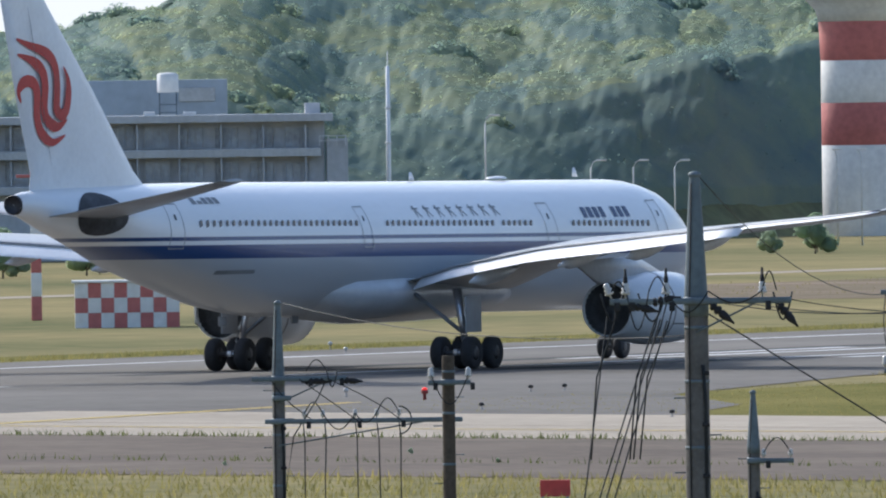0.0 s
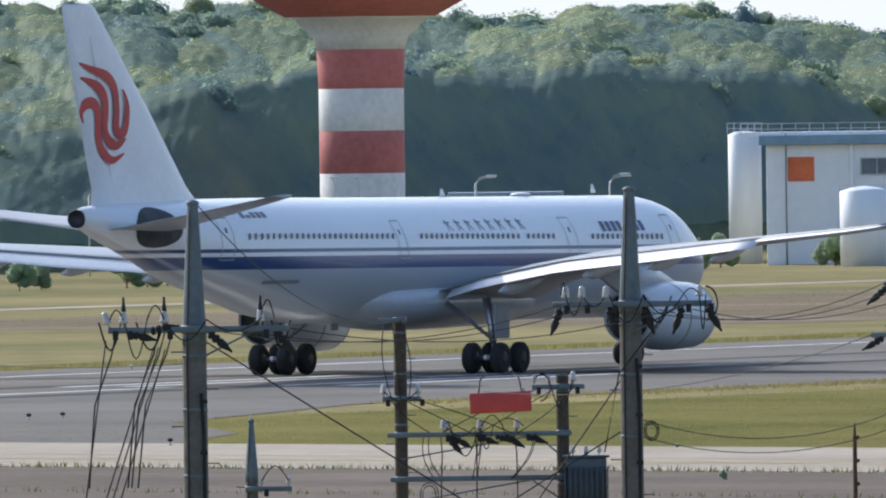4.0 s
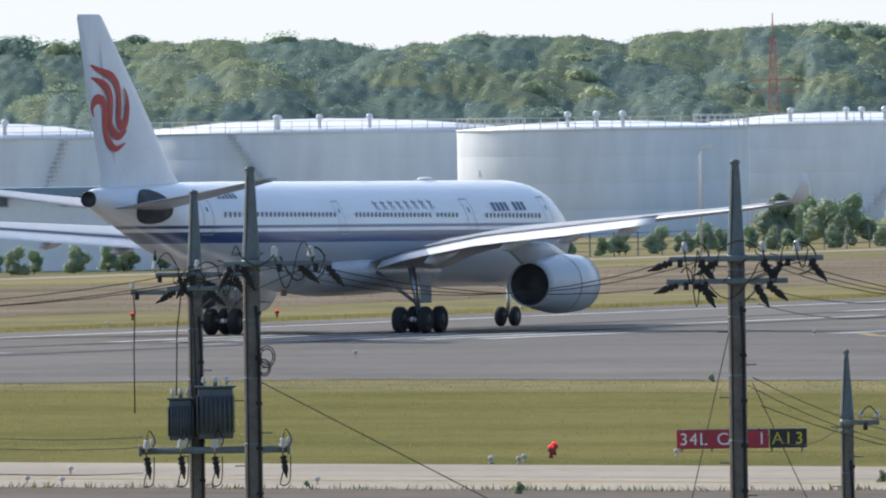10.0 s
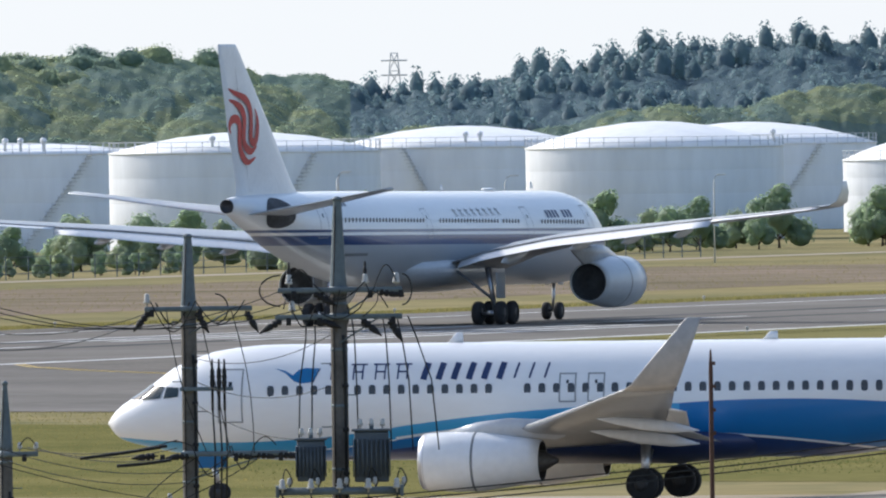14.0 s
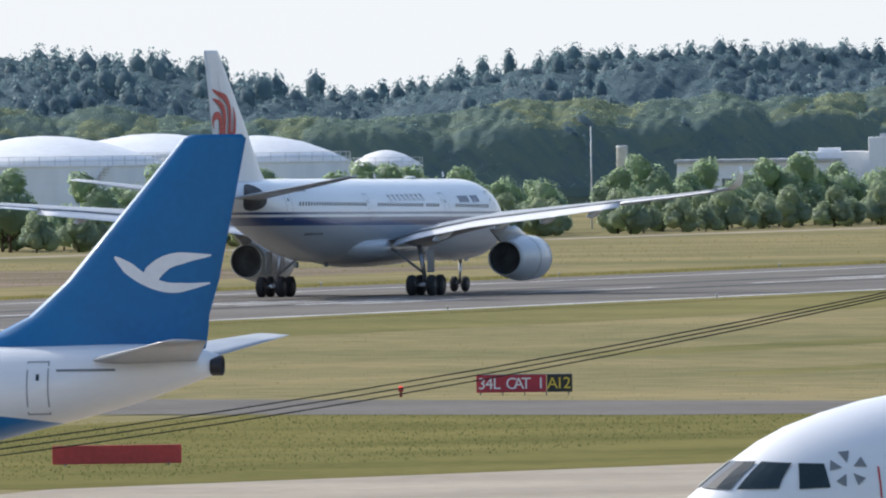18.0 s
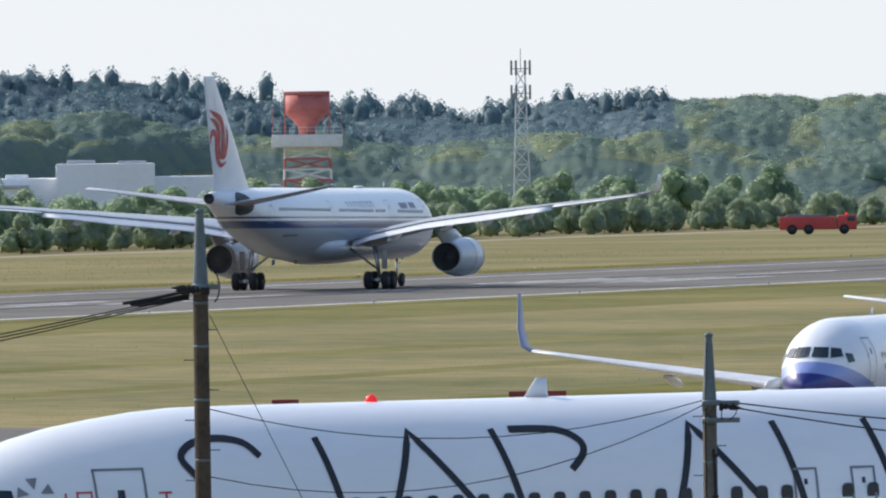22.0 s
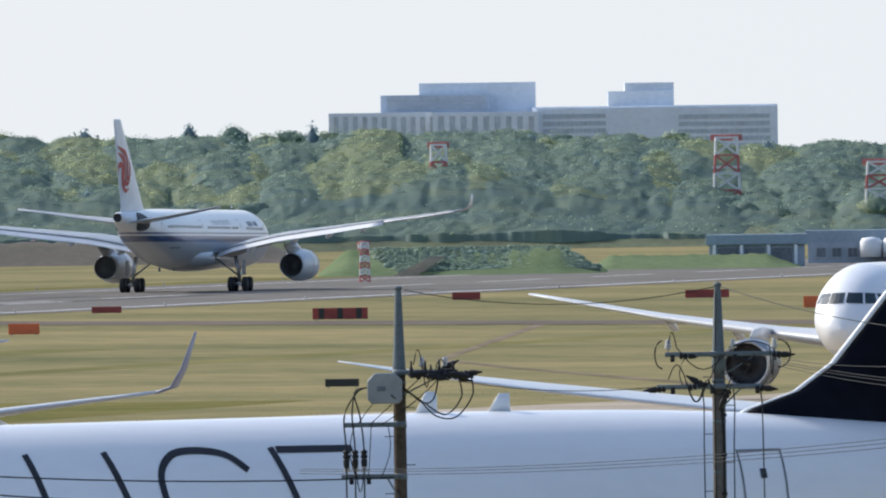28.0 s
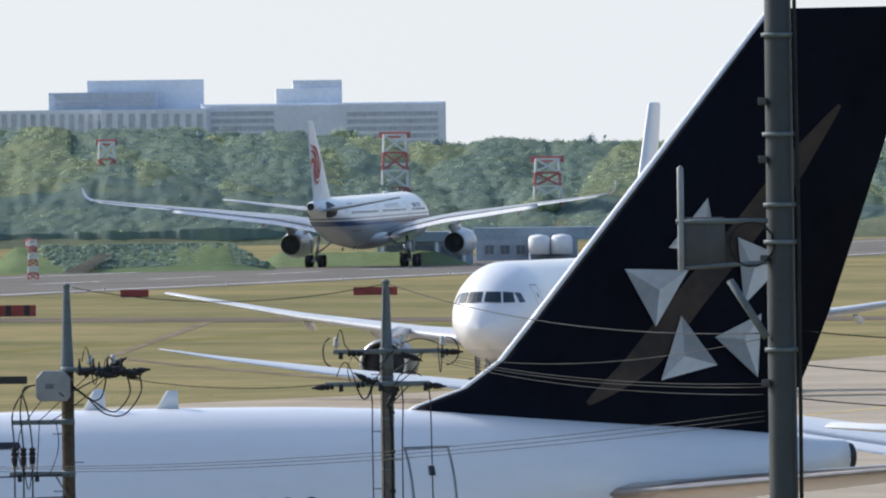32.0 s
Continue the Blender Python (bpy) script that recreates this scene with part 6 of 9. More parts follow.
def switch_box(x, drop, w, hh):
    """A grey switch case with cables drooping from both sides and a cluster of black strain fittings."""
    def make(t, h, r):
        z = h - drop
        y = -r - 0.2
        bm = bmesh.new()
        rings(bm, [[(x + u * w / 2, q, z + v * hh / 2) for u, v in ((-1, -0.7), (-0.75, -1), (0.8, -1), (1, -0.7), (1, 0.55), (0.6, 1), (-0.6, 1), (-1, 0.5))] for q in (y - 0.19, y + 0.19)])
        bmesh.ops.recalc_face_normals(bm, faces=bm.faces)
        bmesh.ops.bevel(bm, geom=bm.edges[:], offset=0.015, segments=1, affect="EDGES")
        bx = part("switch_box", bm, M["box_grey"], t, "pale grey pole-mounted switch box", smooth=False)
        part("name_plate", box_bm(w * 0.24, 0.012, hh * 0.16, (x - w * 0.1, y - 0.196, z), 0.003), M["steel"], bx)
        part("handle", tube_bm([(x + w * 0.2, y - 0.19, z - 0.1), (x + w * 0.2, y - 0.26, z - 0.12), (x + w * 0.32, y - 0.26, z - 0.16)], 0.012), M["panel_dark"], bx)
        for k in range(3):
            e = 0.07 * k
            part("cable", tube_bm(glide([(x - w * 0.5, y + e, z + 0.02), (x - w * 0.8 - 0.02 * k, y + e, z - 0.06), (x - 0.64 + 0.12 * k, y + e, z - 0.42), (x - 0.62 + 0.14 * k, y + e, z - 0.95), (x - 0.62 + 0.14 * k, y + e, z - 1.75)]), 0.013, 6), M["wire"], bx)
            share("strain_insulator", INS["chain"], bx, pose(x - 0.62 + 0.14 * k, y + e, z - 0.92, 0, 180, 0))
            share("small_insulator", INS["small"], bx, pose(x - 0.62 + 0.14 * k, y + e, z - 1.22))
        for k, pts in enumerate((((0.28, 0.0), (0.55, -0.2), (0.8, -0.44), (1.12, -0.46), (1.38, -0.12), (1.36, 0.18)), ((0.28, 0.02), (0.6, -0.22), (0.95, -0.42), (1.2, -0.16), (1.18, 0.12)), ((0.28, 0.03), (0.58, -0.22), (0.76, -0.18), (0.84, 0.12)))):
            part("cable", tube_bm(glide([(x + q, y - 0.03 * k, z + v) for q, v in pts]), 0.013, 6), M["wire"], bx)
        for k in range(7):
            share("strain_insulator", INS["chain"], bx, pose(x + 0.36 + 0.13 * k, y - 0.05 * (k % 3), z + 0.2 + 0.03 * (k % 2), 0, 84 + 8 * (k % 3), 0))
        for k in range(4):
            share("rubber_boot", INS["boot"], bx, pose(x + 0.42 + 0.22 * k, y, z + 0.06))
            part("clamp", box_bm(0.1, 0.09, 0.1, (x + 0.44 + 0.22 * k, y, z + 0.21), 0.015), M["boot"], bx)
    return make


def bushings(drop, xs, arm0, arm1):
    """Cable ends standing on a bracket."""
    def make(t, h, r):
        z = h - drop
        a = part("bracket", box_bm(arm1 - arm0, 0.06, 0.06, ((arm0 + arm1) / 2, -r - 0.04, z), 0.008), M["steel"], t)
        for x in xs:
            share("cable_bushing", INS["bushing"], a, pose(x, -r - 0.06, z + 0.1))
            part("cable", tube_bm([(x, -r - 0.06, z - 0.3), (x + 0.03, -r - 0.06, z - 0.9), (x + 0.01, -r - 0.06, z - 1.7)], 0.014, 6), M["wire"], a)
    return make


def site_post(b, d, top):
    """A thin rusty rod with small fittings."""
    p = polar(b, d, -1.1)
    t = thing("thin_post", "thin rusty steel post with small clips", "post", pose(p.x, p.y, p.z, 0, 0, -b))
    h = top + 1.1
    part("rod", lathe_bm([(0.05, 0), (0.036, h * 0.6), (0.03, h - 0.3), (0.012, h - 0.02), (0.0, h)], 10), M["rust"], t)
    for k in range(4):
        part("clip", box_bm(0.09, 0.06, 0.05, (0.02, -0.02, h - 0.2 - 0.32 * k), 0.008), M["rust"], t)
    return t


M["rust"] = mat("rusty_steel", (0.10, 0.05, 0.035), 0.85, 0.1, 0.25, 2.0, 14.0)
M["mast_green"] = mat("grey_green_mast_paint", (0.034, 0.045, 0.05), 0.6, 0.0, 0.15, 1.5, 9.0)
M["panel_dark"] = mat("dark_panel", (0.06, 0.065, 0.07), 0.5, 0.2, 0.15, 2.0, 9.0)
M["box_grey"] = mat("switch_box_paint", (0.26, 0.28, 0.29), 0.5, 0.1, 0.12, 2.0, 9.0)


def wire(p, q, sag, r=0.009, label="thin black overhead line between poles", n=12):
    pts = [p.lerp(q, i / n) - Vector((0, 0, sag * 4 * (i / n) * (1 - i / n))) for i in range(n + 1)]
    me = finish(tube_bm(pts, r, 5), "overhead_line", M["wire"])
    return tagged(new("overhead_line", me), label, "cable", "overhead lines")


pole("grey concrete utility pole with steel crossarms and insulators", -0.507, 300, 8.52, 0.098, 1.17, 0.5, False, ((1.19, -0.42, 1.07, (("chain", 0.44, 95), ("chain", 0.76, -95), ("chain", 0.93, 95), ("lead", 0.76, -0.53), )), (1.86, -0.22, 2.89, (("small", 0.40, 0), ("small", 0.69, 0), ("small", 1.20, 0), ("small", 1.54, 0), ("small", 1.89, 0), ("hoop", 1.89, 0.2), ("lead", 0.38, 0.02), ("lead", 0.72, 0.0), ("lead", 1.20, 0.03), ("lead", 1.54, 0.04), ("lead", 1.89, 0.02), )), (1.49, -0.09, 0.20, ()), ), (), True)
pole("dark weathered utility pole with small insulators", 0.004, 298, 7.69, 0.097, 0.00, 0.5, True, ((0.42, -0.32, 0.35, (("small", -0.27, 0), ("small", 0.31, 0), ("pin", 0.31, 0), ("pin", -0.27, 0), )), ), (), True)
pole("grey concrete utility pole with steel crossarms and insulators", 0.752, 230, 10.78, 0.143, 1.59, 0.45, False, ((1.52, -1.04, 1.15, (("boot", -0.85, 0), ("boot", -0.36, 0), ("boot", 0.80, 0), ("pin", -1.02, -20), ("chain", -0.84, 105), ("chain", -0.57, 80), ("chain", 0.15, 130), ("chain", 0.97, 140), ("loop", -1.15, 0.27), ("loop", 0.93, 0.23), ("loop", -0.70, 0.34), ("lead", -0.94, -0.27), ("lead", -0.42, -0.31), ("lead", -0.35, -0.33), ("lead", -0.26, -0.34), )), ), (), True)
pole("slim utility pole with a conical steel top", 0.919, 290, 7.17, 0.095, 0.80, 0.4, False, ((1.03, -0.10, 0.61, (("small", 0.15, 0), ("small", 0.56, 0), )), ), (), True)
pole("twin-post utility pole with insulators and cross bars", 1.370, 300, 8.62, 0.098, 0.00, 0.5, True, ((0.05, -0.33, 0.09, ()), (1.29, -0.29, 0.32, (("small", -0.27, 0), ("small", 0.27, 0), ("pin", 0.27, 0), ("pin", -0.27, 0), )), (1.86, -0.22, 2.67, (("pin", 0.71, 0), ("pin", 1.26, 0), ("pin", 1.82, 0), ("chain", 0.71, 140), ("chain", 1.16, 110), ("chain", 1.60, 120), ("lead", 0.62, 0.0), ("lead", 1.16, 0.02), ("lead", 1.78, 0.04), )), (2.56, -0.18, 2.58, ()), ), (coil(0.43, 2.80, 0.18), ), True)
pole("dark weathered utility pole with small insulators", 1.856, 300, 7.67, 0.098, 0.00, 0.5, True, ((0.18, -0.48, 0.35, (("small", -0.44, 0), ("small", -0.21, 0), ("small", 0.17, 0), ("pin", 0.17, 0), ("hoop", -0.35, 0.16), )), (0.91, -2.66, 0.14, (("pin", -1.88, 0), ("pin", -1.31, 0), ("chain", -1.77, 120), ("chain", -1.10, 105), ("chain", -0.61, 110), )), (1.60, -2.57, 0.01, ()), ), (tank_box(0.36, 1.29, 0.80, 0.98), ), True)
pole("grey concrete utility pole with steel crossarms and insulators", 2.064, 245, 10.81, 0.138, 1.47, 0.5, False, ((1.47, -1.00, 1.05, (("pin", -0.83, 0), ("pin", -0.62, 0), ("pin", -0.31, 0), ("pin", 0.89, 0), ("chain", -0.89, 200), ("chain", -0.27, 170), ("chain", 0.17, 160), ("chain", 0.68, 200), ("chain", 0.97, 150), ("loop", 0.17, 0.36), ("lead", 0.49, -0.65), ("hoop", 0.97, 0.15), )), ), (coil(0.25, 3.10, 0.12), ), True)
pole("grey concrete utility pole with steel crossarms and insulators", 3.043, 262, 10.91, 0.128, 1.38, 0.5, False, ((1.52, -0.99, 0.83, (("pin", -0.80, 0), ("pin", -0.12, 0), ("pin", 0.31, 0), ("chain", -0.92, -130), ("chain", -0.64, 120), ("chain", -0.22, 140), ("hoop", -0.84, 0.47), ("hoop", 0.25, 0.23), )), ), (), True)
pole("brown weathered utility pole with black strain insulators", 2.972, 275, 9.05, 0.098, 0.00, 0.5, True, ((0.51, -0.89, 0.74, (("chain", -0.68, -120), ("chain", -0.24, -110), ("chain", 0.21, 110), ("chain", 0.62, 120), ("loop", -0.56, 0.57), )), (1.35, -0.44, 0.99, (("small", -0.40, 0), ("small", -0.11, 0), ("chain", 0.38, 95), ("chain", 0.70, 95), ("lead", -0.28, 0.2), )), ), (), True)
pole("concrete utility pole carrying blue-grey transformers", 4.599, 300, 10.54, 0.116, 1.25, 0.5, False, ((1.29, -0.62, 0.98, (("boot", -0.62, 0), ("chain", -0.27, 150), ("chain", -0.09, -150), ("chain", 0.36, 120), ("chain", 0.62, 150), ("pin", 0.04, 0), ("hoop", 0.36, 0.21), ("lead", -0.22, -0.07), ("lead", -0.09, 0.07), )), (1.51, -0.44, 0.62, (("chain", -0.27, -120), ("chain", 0.18, 130), )), (1.56, -1.01, -0.44, (("small", -0.98, 0), ("lead", -0.97, 0.0), )), ), (tank_box(-0.25, 3.25, 0.46, 0.64), tank_box(0.30, 3.07, 0.69, 0.80), platform(4.05, -0.89, 1.44), ), True)
pole("grey concrete utility pole with steel crossarms and insulators", 4.769, 262, 11.02, 0.117, 1.18, 0.5, False, ((1.30, -0.38, 1.11, (("pin", 0.32, 0), ("chain", -0.26, -150), ("chain", -0.15, 150), ("chain", 0.63, 130), ("chain", 1.02, 140), ("pin", 0.82, 0), ("hoop", 0.86, 0.16), ("loop", 0.40, 0.47), )), ), (coil(0.20, 2.58, 0.14), coil(0.16, 2.73, 0.11), ), True)
pole("grey concrete utility pole with steel crossarms and insulators", 6.227, 262, 11.02, 0.117, 1.23, 0.5, False, ((1.32, -0.92, 1.20, (("pin", -0.71, 0), ("pin", 0.37, 0), ("pin", 0.83, 0), ("chain", -0.53, 140), ("chain", -0.22, -120), ("chain", 0.33, 140), ("chain", 0.64, -150), ("chain", 0.99, 140), ("chain", -0.84, -110), ("hoop", 0.87, 0.23), ("hoop", -0.53, 0.16), )), (1.63, -0.96, 0.71, (("chain", -0.76, -110), ("chain", -0.61, 120), ("chain", -0.49, 150), ("chain", 0.25, 150), ("chain", 0.40, 130), )), ), (), True)
pole("slim utility pole with a conical steel top", 6.554, 290, 8.02, 0.099, 0.94, 0.35, False, ((1.07, -0.04, 0.49, (("small", 0.21, 0), ("small", 0.46, 0), )), ), (), True)
pole("grey concrete utility pole with steel crossarms and insulators", 7.109, 285, 10.25, 0.114, 1.07, 0.5, False, ((1.08, -0.66, 0.95, (("chain", -0.57, -140), ("chain", 0.10, 150), ("chain", 0.84, 150), ("pin", -0.62, 0), ("hoop", 0.40, 0.19), ("loop", -0.49, 0.51), )), (3.25, -0.15, 1.45, (("chain", 0.61, 95), ("chain", 0.95, 95), ("chain", 1.28, 95), ("chain", 0.02, -95), ("chain", -0.49, -95), )), (4.01, -1.04, 0.02, (("small", -0.32, 0), )), ), (bushings(2.28, (0.34, 0.44, 0.52,), -0.15, 0.65), ), True)
pole("concrete utility pole carrying blue-grey transformers", 7.560, 270, 10.83, 0.116, 1.22, 0.5, False, ((1.28, -0.86, 0.90, (("boot", -0.70, 0), ("boot", 0.38, 0), ("pin", 0.82, 0), ("chain", -0.38, 120), ("chain", 0.54, 100), ("hoop", 0.90, 0.14), ("hoop", -0.82, -0.3), )), (1.66, -0.90, 0.90, (("chain", -0.78, -120), ("chain", -0.34, 110), ("chain", 0.30, 130), ("chain", 0.70, 150), ("pin", -0.66, 0), ("lead", -0.46, -0.1), ("lead", -0.34, -0.05), ("lead", 0.62, 0.08), ("lead", 0.82, 0.16), ("lead", 0.98, 0.32), ("lead", 0.18, 0.06), )), ), (tank_box(-0.42, 3.40, 0.50, 0.58), tank_box(0.44, 3.28, 0.61, 0.72), platform(4.12, -0.90, 0.86), ), True)
pole("brown utility pole with a black cable bundle at its top", 12.368, 285, 10.79, 0.114, 1.12, 0.5, True, ((1.13, -0.12, 0.30, (("chain", 0.03, -100), ("chain", 0.03, -95), ("chain", -0.03, -88), ("hoop", 0.20, 0.08), )), ), (), True)
pole("grey utility pole with a steel sleeve", 13.893, 290, 8.78, 0.107, 1.03, 0.5, False, ((1.03, -0.10, 0.46, (("chain", 0.11, 100), )), (1.29, -0.06, 0.46, ()), ), (), True)
pole("brown utility pole with pale switch box and cable loops", 16.244, 300, 9.94, 0.098, 1.23, 0.5, True, ((1.32, -0.04, 0.90, (("chain", 0.23, 90), ("chain", 0.59, 60), ("pin", 0.36, 0), ("pin", 0.72, 0), ("chain", 0.76, 110), ("chain", 0.50, -90), )), (2.14, -0.88, -0.02, ()), (2.96, -0.93, -0.02, (("boot", -0.84, 0), ("boot", -0.70, 0), ("boot", -0.57, 0), )), ), (switch_box(-0.23, 1.57, 0.55, 0.48), ), True)
pole("grey concrete utility pole with steel crossarms and insulators", 17.204, 300, 9.93, 0.102, 1.25, 0.5, False, ((1.09, -0.84, 0.92, (("pin", -0.79, 0), ("pin", 0.23, 0), ("pin", 0.88, 0), ("chain", -0.66, 90), ("chain", 0.19, 110), ("chain", 0.81, 90), ("hoop", 0.94, 0.2), ("hoop", -0.88, -0.12), )), (1.60, -0.97, 0.68, (("chain", -0.79, -95), ("chain", -0.52, 80), ("chain", -0.17, -60), ("chain", 0.19, -150), ("chain", 0.54, 95), ("loop", -0.52, 0.32), ("lead", -0.26, 0.02), ("lead", 0.23, 0.0), ("lead", 0.65, 0.04), )), ), (), True)
wire(polar(0.486, 230.5, 9.13), polar(0.136, 230.5, -1.1), 0.0, 0.01, "taut black stay cable down to the ground", 3)
wire(polar(0.630, 230.5, 9.05), polar(-0.193, 230.5, -1.1), 0.0, 0.01, "taut black stay cable down to the ground", 3)
wire(polar(0.644, 230.5, 9.04), polar(-0.150, 230.5, -1.1), 0.0, 0.01, "taut black stay cable down to the ground", 3)
wire(polar(0.664, 230.5, 9.02), polar(-0.114, 230.5, -1.1), 0.0, 0.01, "taut black stay cable down to the ground", 3)
wire(polar(0.783, 230.5, 9.11), polar(4.794, 230.5, -1.1), 0.0, 0.01, "taut black stay cable down to the ground", 3)
wire(polar(-0.490, 300, 8.52), polar(0.745, 230, 8.85), 0.24, 0.0065)
wire(polar(0.764, 230, 10.77), polar(1.357, 300, 8.55), 0.47, 0.007)
wire(polar(0.756, 230, 9.29), polar(1.861, 245, 9.35), 0.32, 0.0065)
wire(polar(0.824, 230, 9.29), polar(1.963, 245, 9.34), 0.32, 0.0065)
wire(polar(1.011, 230, 9.28), polar(2.243, 245, 9.33), 0.32, 0.0065)
wire(polar(2.082, 245, 9.27), polar(2.839, 262, 9.43), 0.30, 0.0065)
wire(polar(2.150, 245, 9.26), polar(2.907, 262, 9.42), 0.30, 0.0065)
wire(polar(2.251, 245, 9.26), polar(3.008, 262, 9.42), 0.30, 0.0065)
wire(polar(2.175, 245.5, 9.22), polar(0.469, 245.5, -1.1), 0.0, 0.01, "taut black stay cable down to the ground", 3)
wire(polar(2.034, 245.5, 7.70), polar(-1.308, 245.5, -1.1), 0.0, 0.01, "taut black stay cable down to the ground", 3)
wire(polar(2.094, 245, 7.85), polar(3.013, 262, 7.98), 0.45, 0.0065)
wire(polar(2.093, 245, 7.63), polar(3.012, 262, 7.74), 0.41, 0.0065)
wire(polar(1.620, 300, 7.43), polar(2.785, 275, 8.53), 0.34, 0.0065)
wire(polar(2.847, 262, 9.40), polar(4.715, 262, 9.73), 0.35, 0.0065)
wire(polar(2.966, 262, 9.34), polar(4.800, 262, 9.68), 0.35, 0.0065)
wire(polar(3.085, 262, 9.36), polar(4.885, 262, 9.70), 0.35, 0.0065)
wire(polar(4.817, 262, 9.68), polar(6.023, 262, 9.67), 0.43, 0.0065)
wire(polar(4.894, 262, 9.68), polar(6.142, 262, 9.70), 0.43, 0.0065)
wire(polar(4.970, 262, 9.67), polar(6.447, 262, 9.67), 0.43, 0.0065)
wire(polar(4.796, 262.3, 8.08), polar(8.577, 262.3, -1.1), 0.0, 0.008, "taut black stay cable down to the ground", 3)
wire(polar(3.047, 262, 8.04), polar(4.437, 300, 6.70), 0.25, 0.0065)
wire(polar(3.046, 262, 7.90), polar(4.436, 300, 6.54), 0.25, 0.0065)
wire(polar(3.045, 262, 7.55), polar(4.435, 300, 6.14), 0.25, 0.0065)
wire(polar(6.243, 262, 9.39), polar(6.990, 285, 9.12), 0.32, 0.0065)
wire(polar(6.293, 262, 9.07), polar(6.973, 285, 9.03), 0.32, 0.0065)
wire(polar(6.273, 262, 8.06), polar(7.094, 285, 6.74), 0.32, 0.0065)
wire(polar(6.259, 262, 7.95), polar(7.085, 285, 6.57), 0.32, 0.0065)
wire(polar(6.287, 262, 7.36), polar(6.560, 285, 7.12), 0.32, 0.0065)
wire(polar(6.297, 262, 7.67), polar(7.526, 270, 6.50), 0.32, 0.0065)
wire(polar(6.594, 290, 7.05), polar(7.070, 285, 7.21), 0.15, 0.0065)
wire(polar(7.124, 285, 8.43), polar(7.533, 270, 8.91), 0.21, 0.0065)
wire(polar(6.618, 290, 7.05), polar(7.069, 285, 7.09), 0.15, 0.0065)
wire(polar(7.123, 285, 8.09), polar(7.530, 270, 8.19), 0.21, 0.0065)
wire(polar(6.641, 290, 7.05), polar(7.069, 285, 6.97), 0.15, 0.0065)
wire(polar(7.122, 285, 7.76), polar(7.528, 270, 7.46), 0.21, 0.0065)
wire(polar(6.244, 262, 9.77), polar(7.399, 270, 9.57), 0.59, 0.007)
wire(polar(6.286, 262, 9.77), polar(7.517, 270, 9.56), 0.59, 0.007)
wire(polar(6.329, 262, 9.77), polar(7.636, 270, 9.56), 0.59, 0.007)
wire(polar(6.207, 262.4, 8.76), polar(5.696, 262.4, -1.1), 0.0, 0.007, "taut black stay cable down to the ground", 3)
wire(polar(6.272, 262.4, 7.98), polar(7.173, 262.4, -1.1), 0.0, 0.007, "taut black stay cable down to the ground", 3)
wire(polar(7.577, 270, 6.58), polar(12.320, 285, 9.53), 0.36, 0.01)
wire(polar(7.576, 270, 6.51), polar(12.306, 285, 9.49), 0.40, 0.01)
wire(polar(7.576, 270, 6.44), polar(12.292, 285, 9.45), 0.44, 0.01)
wire(polar(12.334, 285, 9.61), polar(12.133, 285, 9.43), 0.01, 0.026)
wire(polar(12.334, 285, 9.55), polar(12.156, 285, 9.41), 0.01, 0.026)
wire(polar(12.333, 285, 9.50), polar(12.180, 285, 9.40), 0.01, 0.026)
wire(polar(7.039, 284.6, 7.13), polar(6.777, 284.6, 6.96), 0.01, 0.026)
wire(polar(7.052, 284.6, 6.92), polar(6.887, 284.6, 6.84), 0.01, 0.026)
wire(polar(12.395, 285.4, 9.23), polar(13.407, 285.4, -1.1), 0.0, 0.006, "taut black stay cable down to the ground", 3)
wire(polar(12.392, 285, 7.83), polar(13.878, 290, 7.80), 0.51, 0.008)
wire(polar(12.389, 285, 6.82), polar(13.878, 290, 7.73), 0.68, 0.008)
wire(polar(13.888, 290, 7.75), polar(16.246, 300, 6.62), 0.35, 0.012)
wire(polar(13.895, 290, 7.80), polar(16.264, 300, 6.97), 0.26, 0.012)
wire(polar(16.263, 300, 9.91), polar(17.197, 300, 9.90), 0.25, 0.007)
wire(polar(16.421, 300, 8.47), polar(17.032, 300, 8.34), 0.11, 0.0065)
wire(polar(17.214, 300, 9.90), polar(18.338, 230, 9.70), 0.24, 0.007)
wire(polar(17.330, 300, 8.81), polar(18.338, 230, 9.64), 0.24, 0.005)
wire(polar(17.344, 300, 8.77), polar(18.337, 230, 9.09), 0.14, 0.005)
wire(polar(17.357, 300, 8.72), polar(18.336, 230, 9.05), 0.14, 0.005)
wire(polar(17.370, 300, 8.66), polar(18.336, 230, 8.96), 0.14, 0.005)
wire(polar(15.942, 296, 7.18), polar(18.339, 230, 8.76), 0.20, 0.005)
wire(polar(15.941, 296, 7.15), polar(18.338, 230, 8.70), 0.20, 0.005)
wire(polar(15.941, 296, 7.11), polar(18.338, 230, 8.64), 0.20, 0.005)
wire(polar(18.444, 230, 9.73), polar(19.853, 230, 9.83), 0.20, 0.008)
wire(polar(18.442, 230, 9.32), polar(19.851, 230, 9.42), 0.20, 0.008)
wire(polar(18.441, 230, 8.91), polar(19.850, 230, 9.01), 0.20, 0.008)
t = site_post(2.733, 262, 7.49)
t = site_post(8.676, 262, 8.74)

p = polar(1.670, 299.6, 7.26)
t = thing("hanging_sign", "faded red notice board hung on pole bars", "sign", pose(p.x, p.y, p.z, 0, -2, -1.67))
part("board", box_bm(0.97, 0.03, 0.32, (0, 0, 0), 0.01), M["red"], t)
for x in (-0.34, 0.34):
    part("hanger", tube_bm([(x, 0.02, 0.15), (x * 0.9, 0.1, 0.36), (x * 0.7, 0.3, 0.42)], 0.012), M["wire"], t)


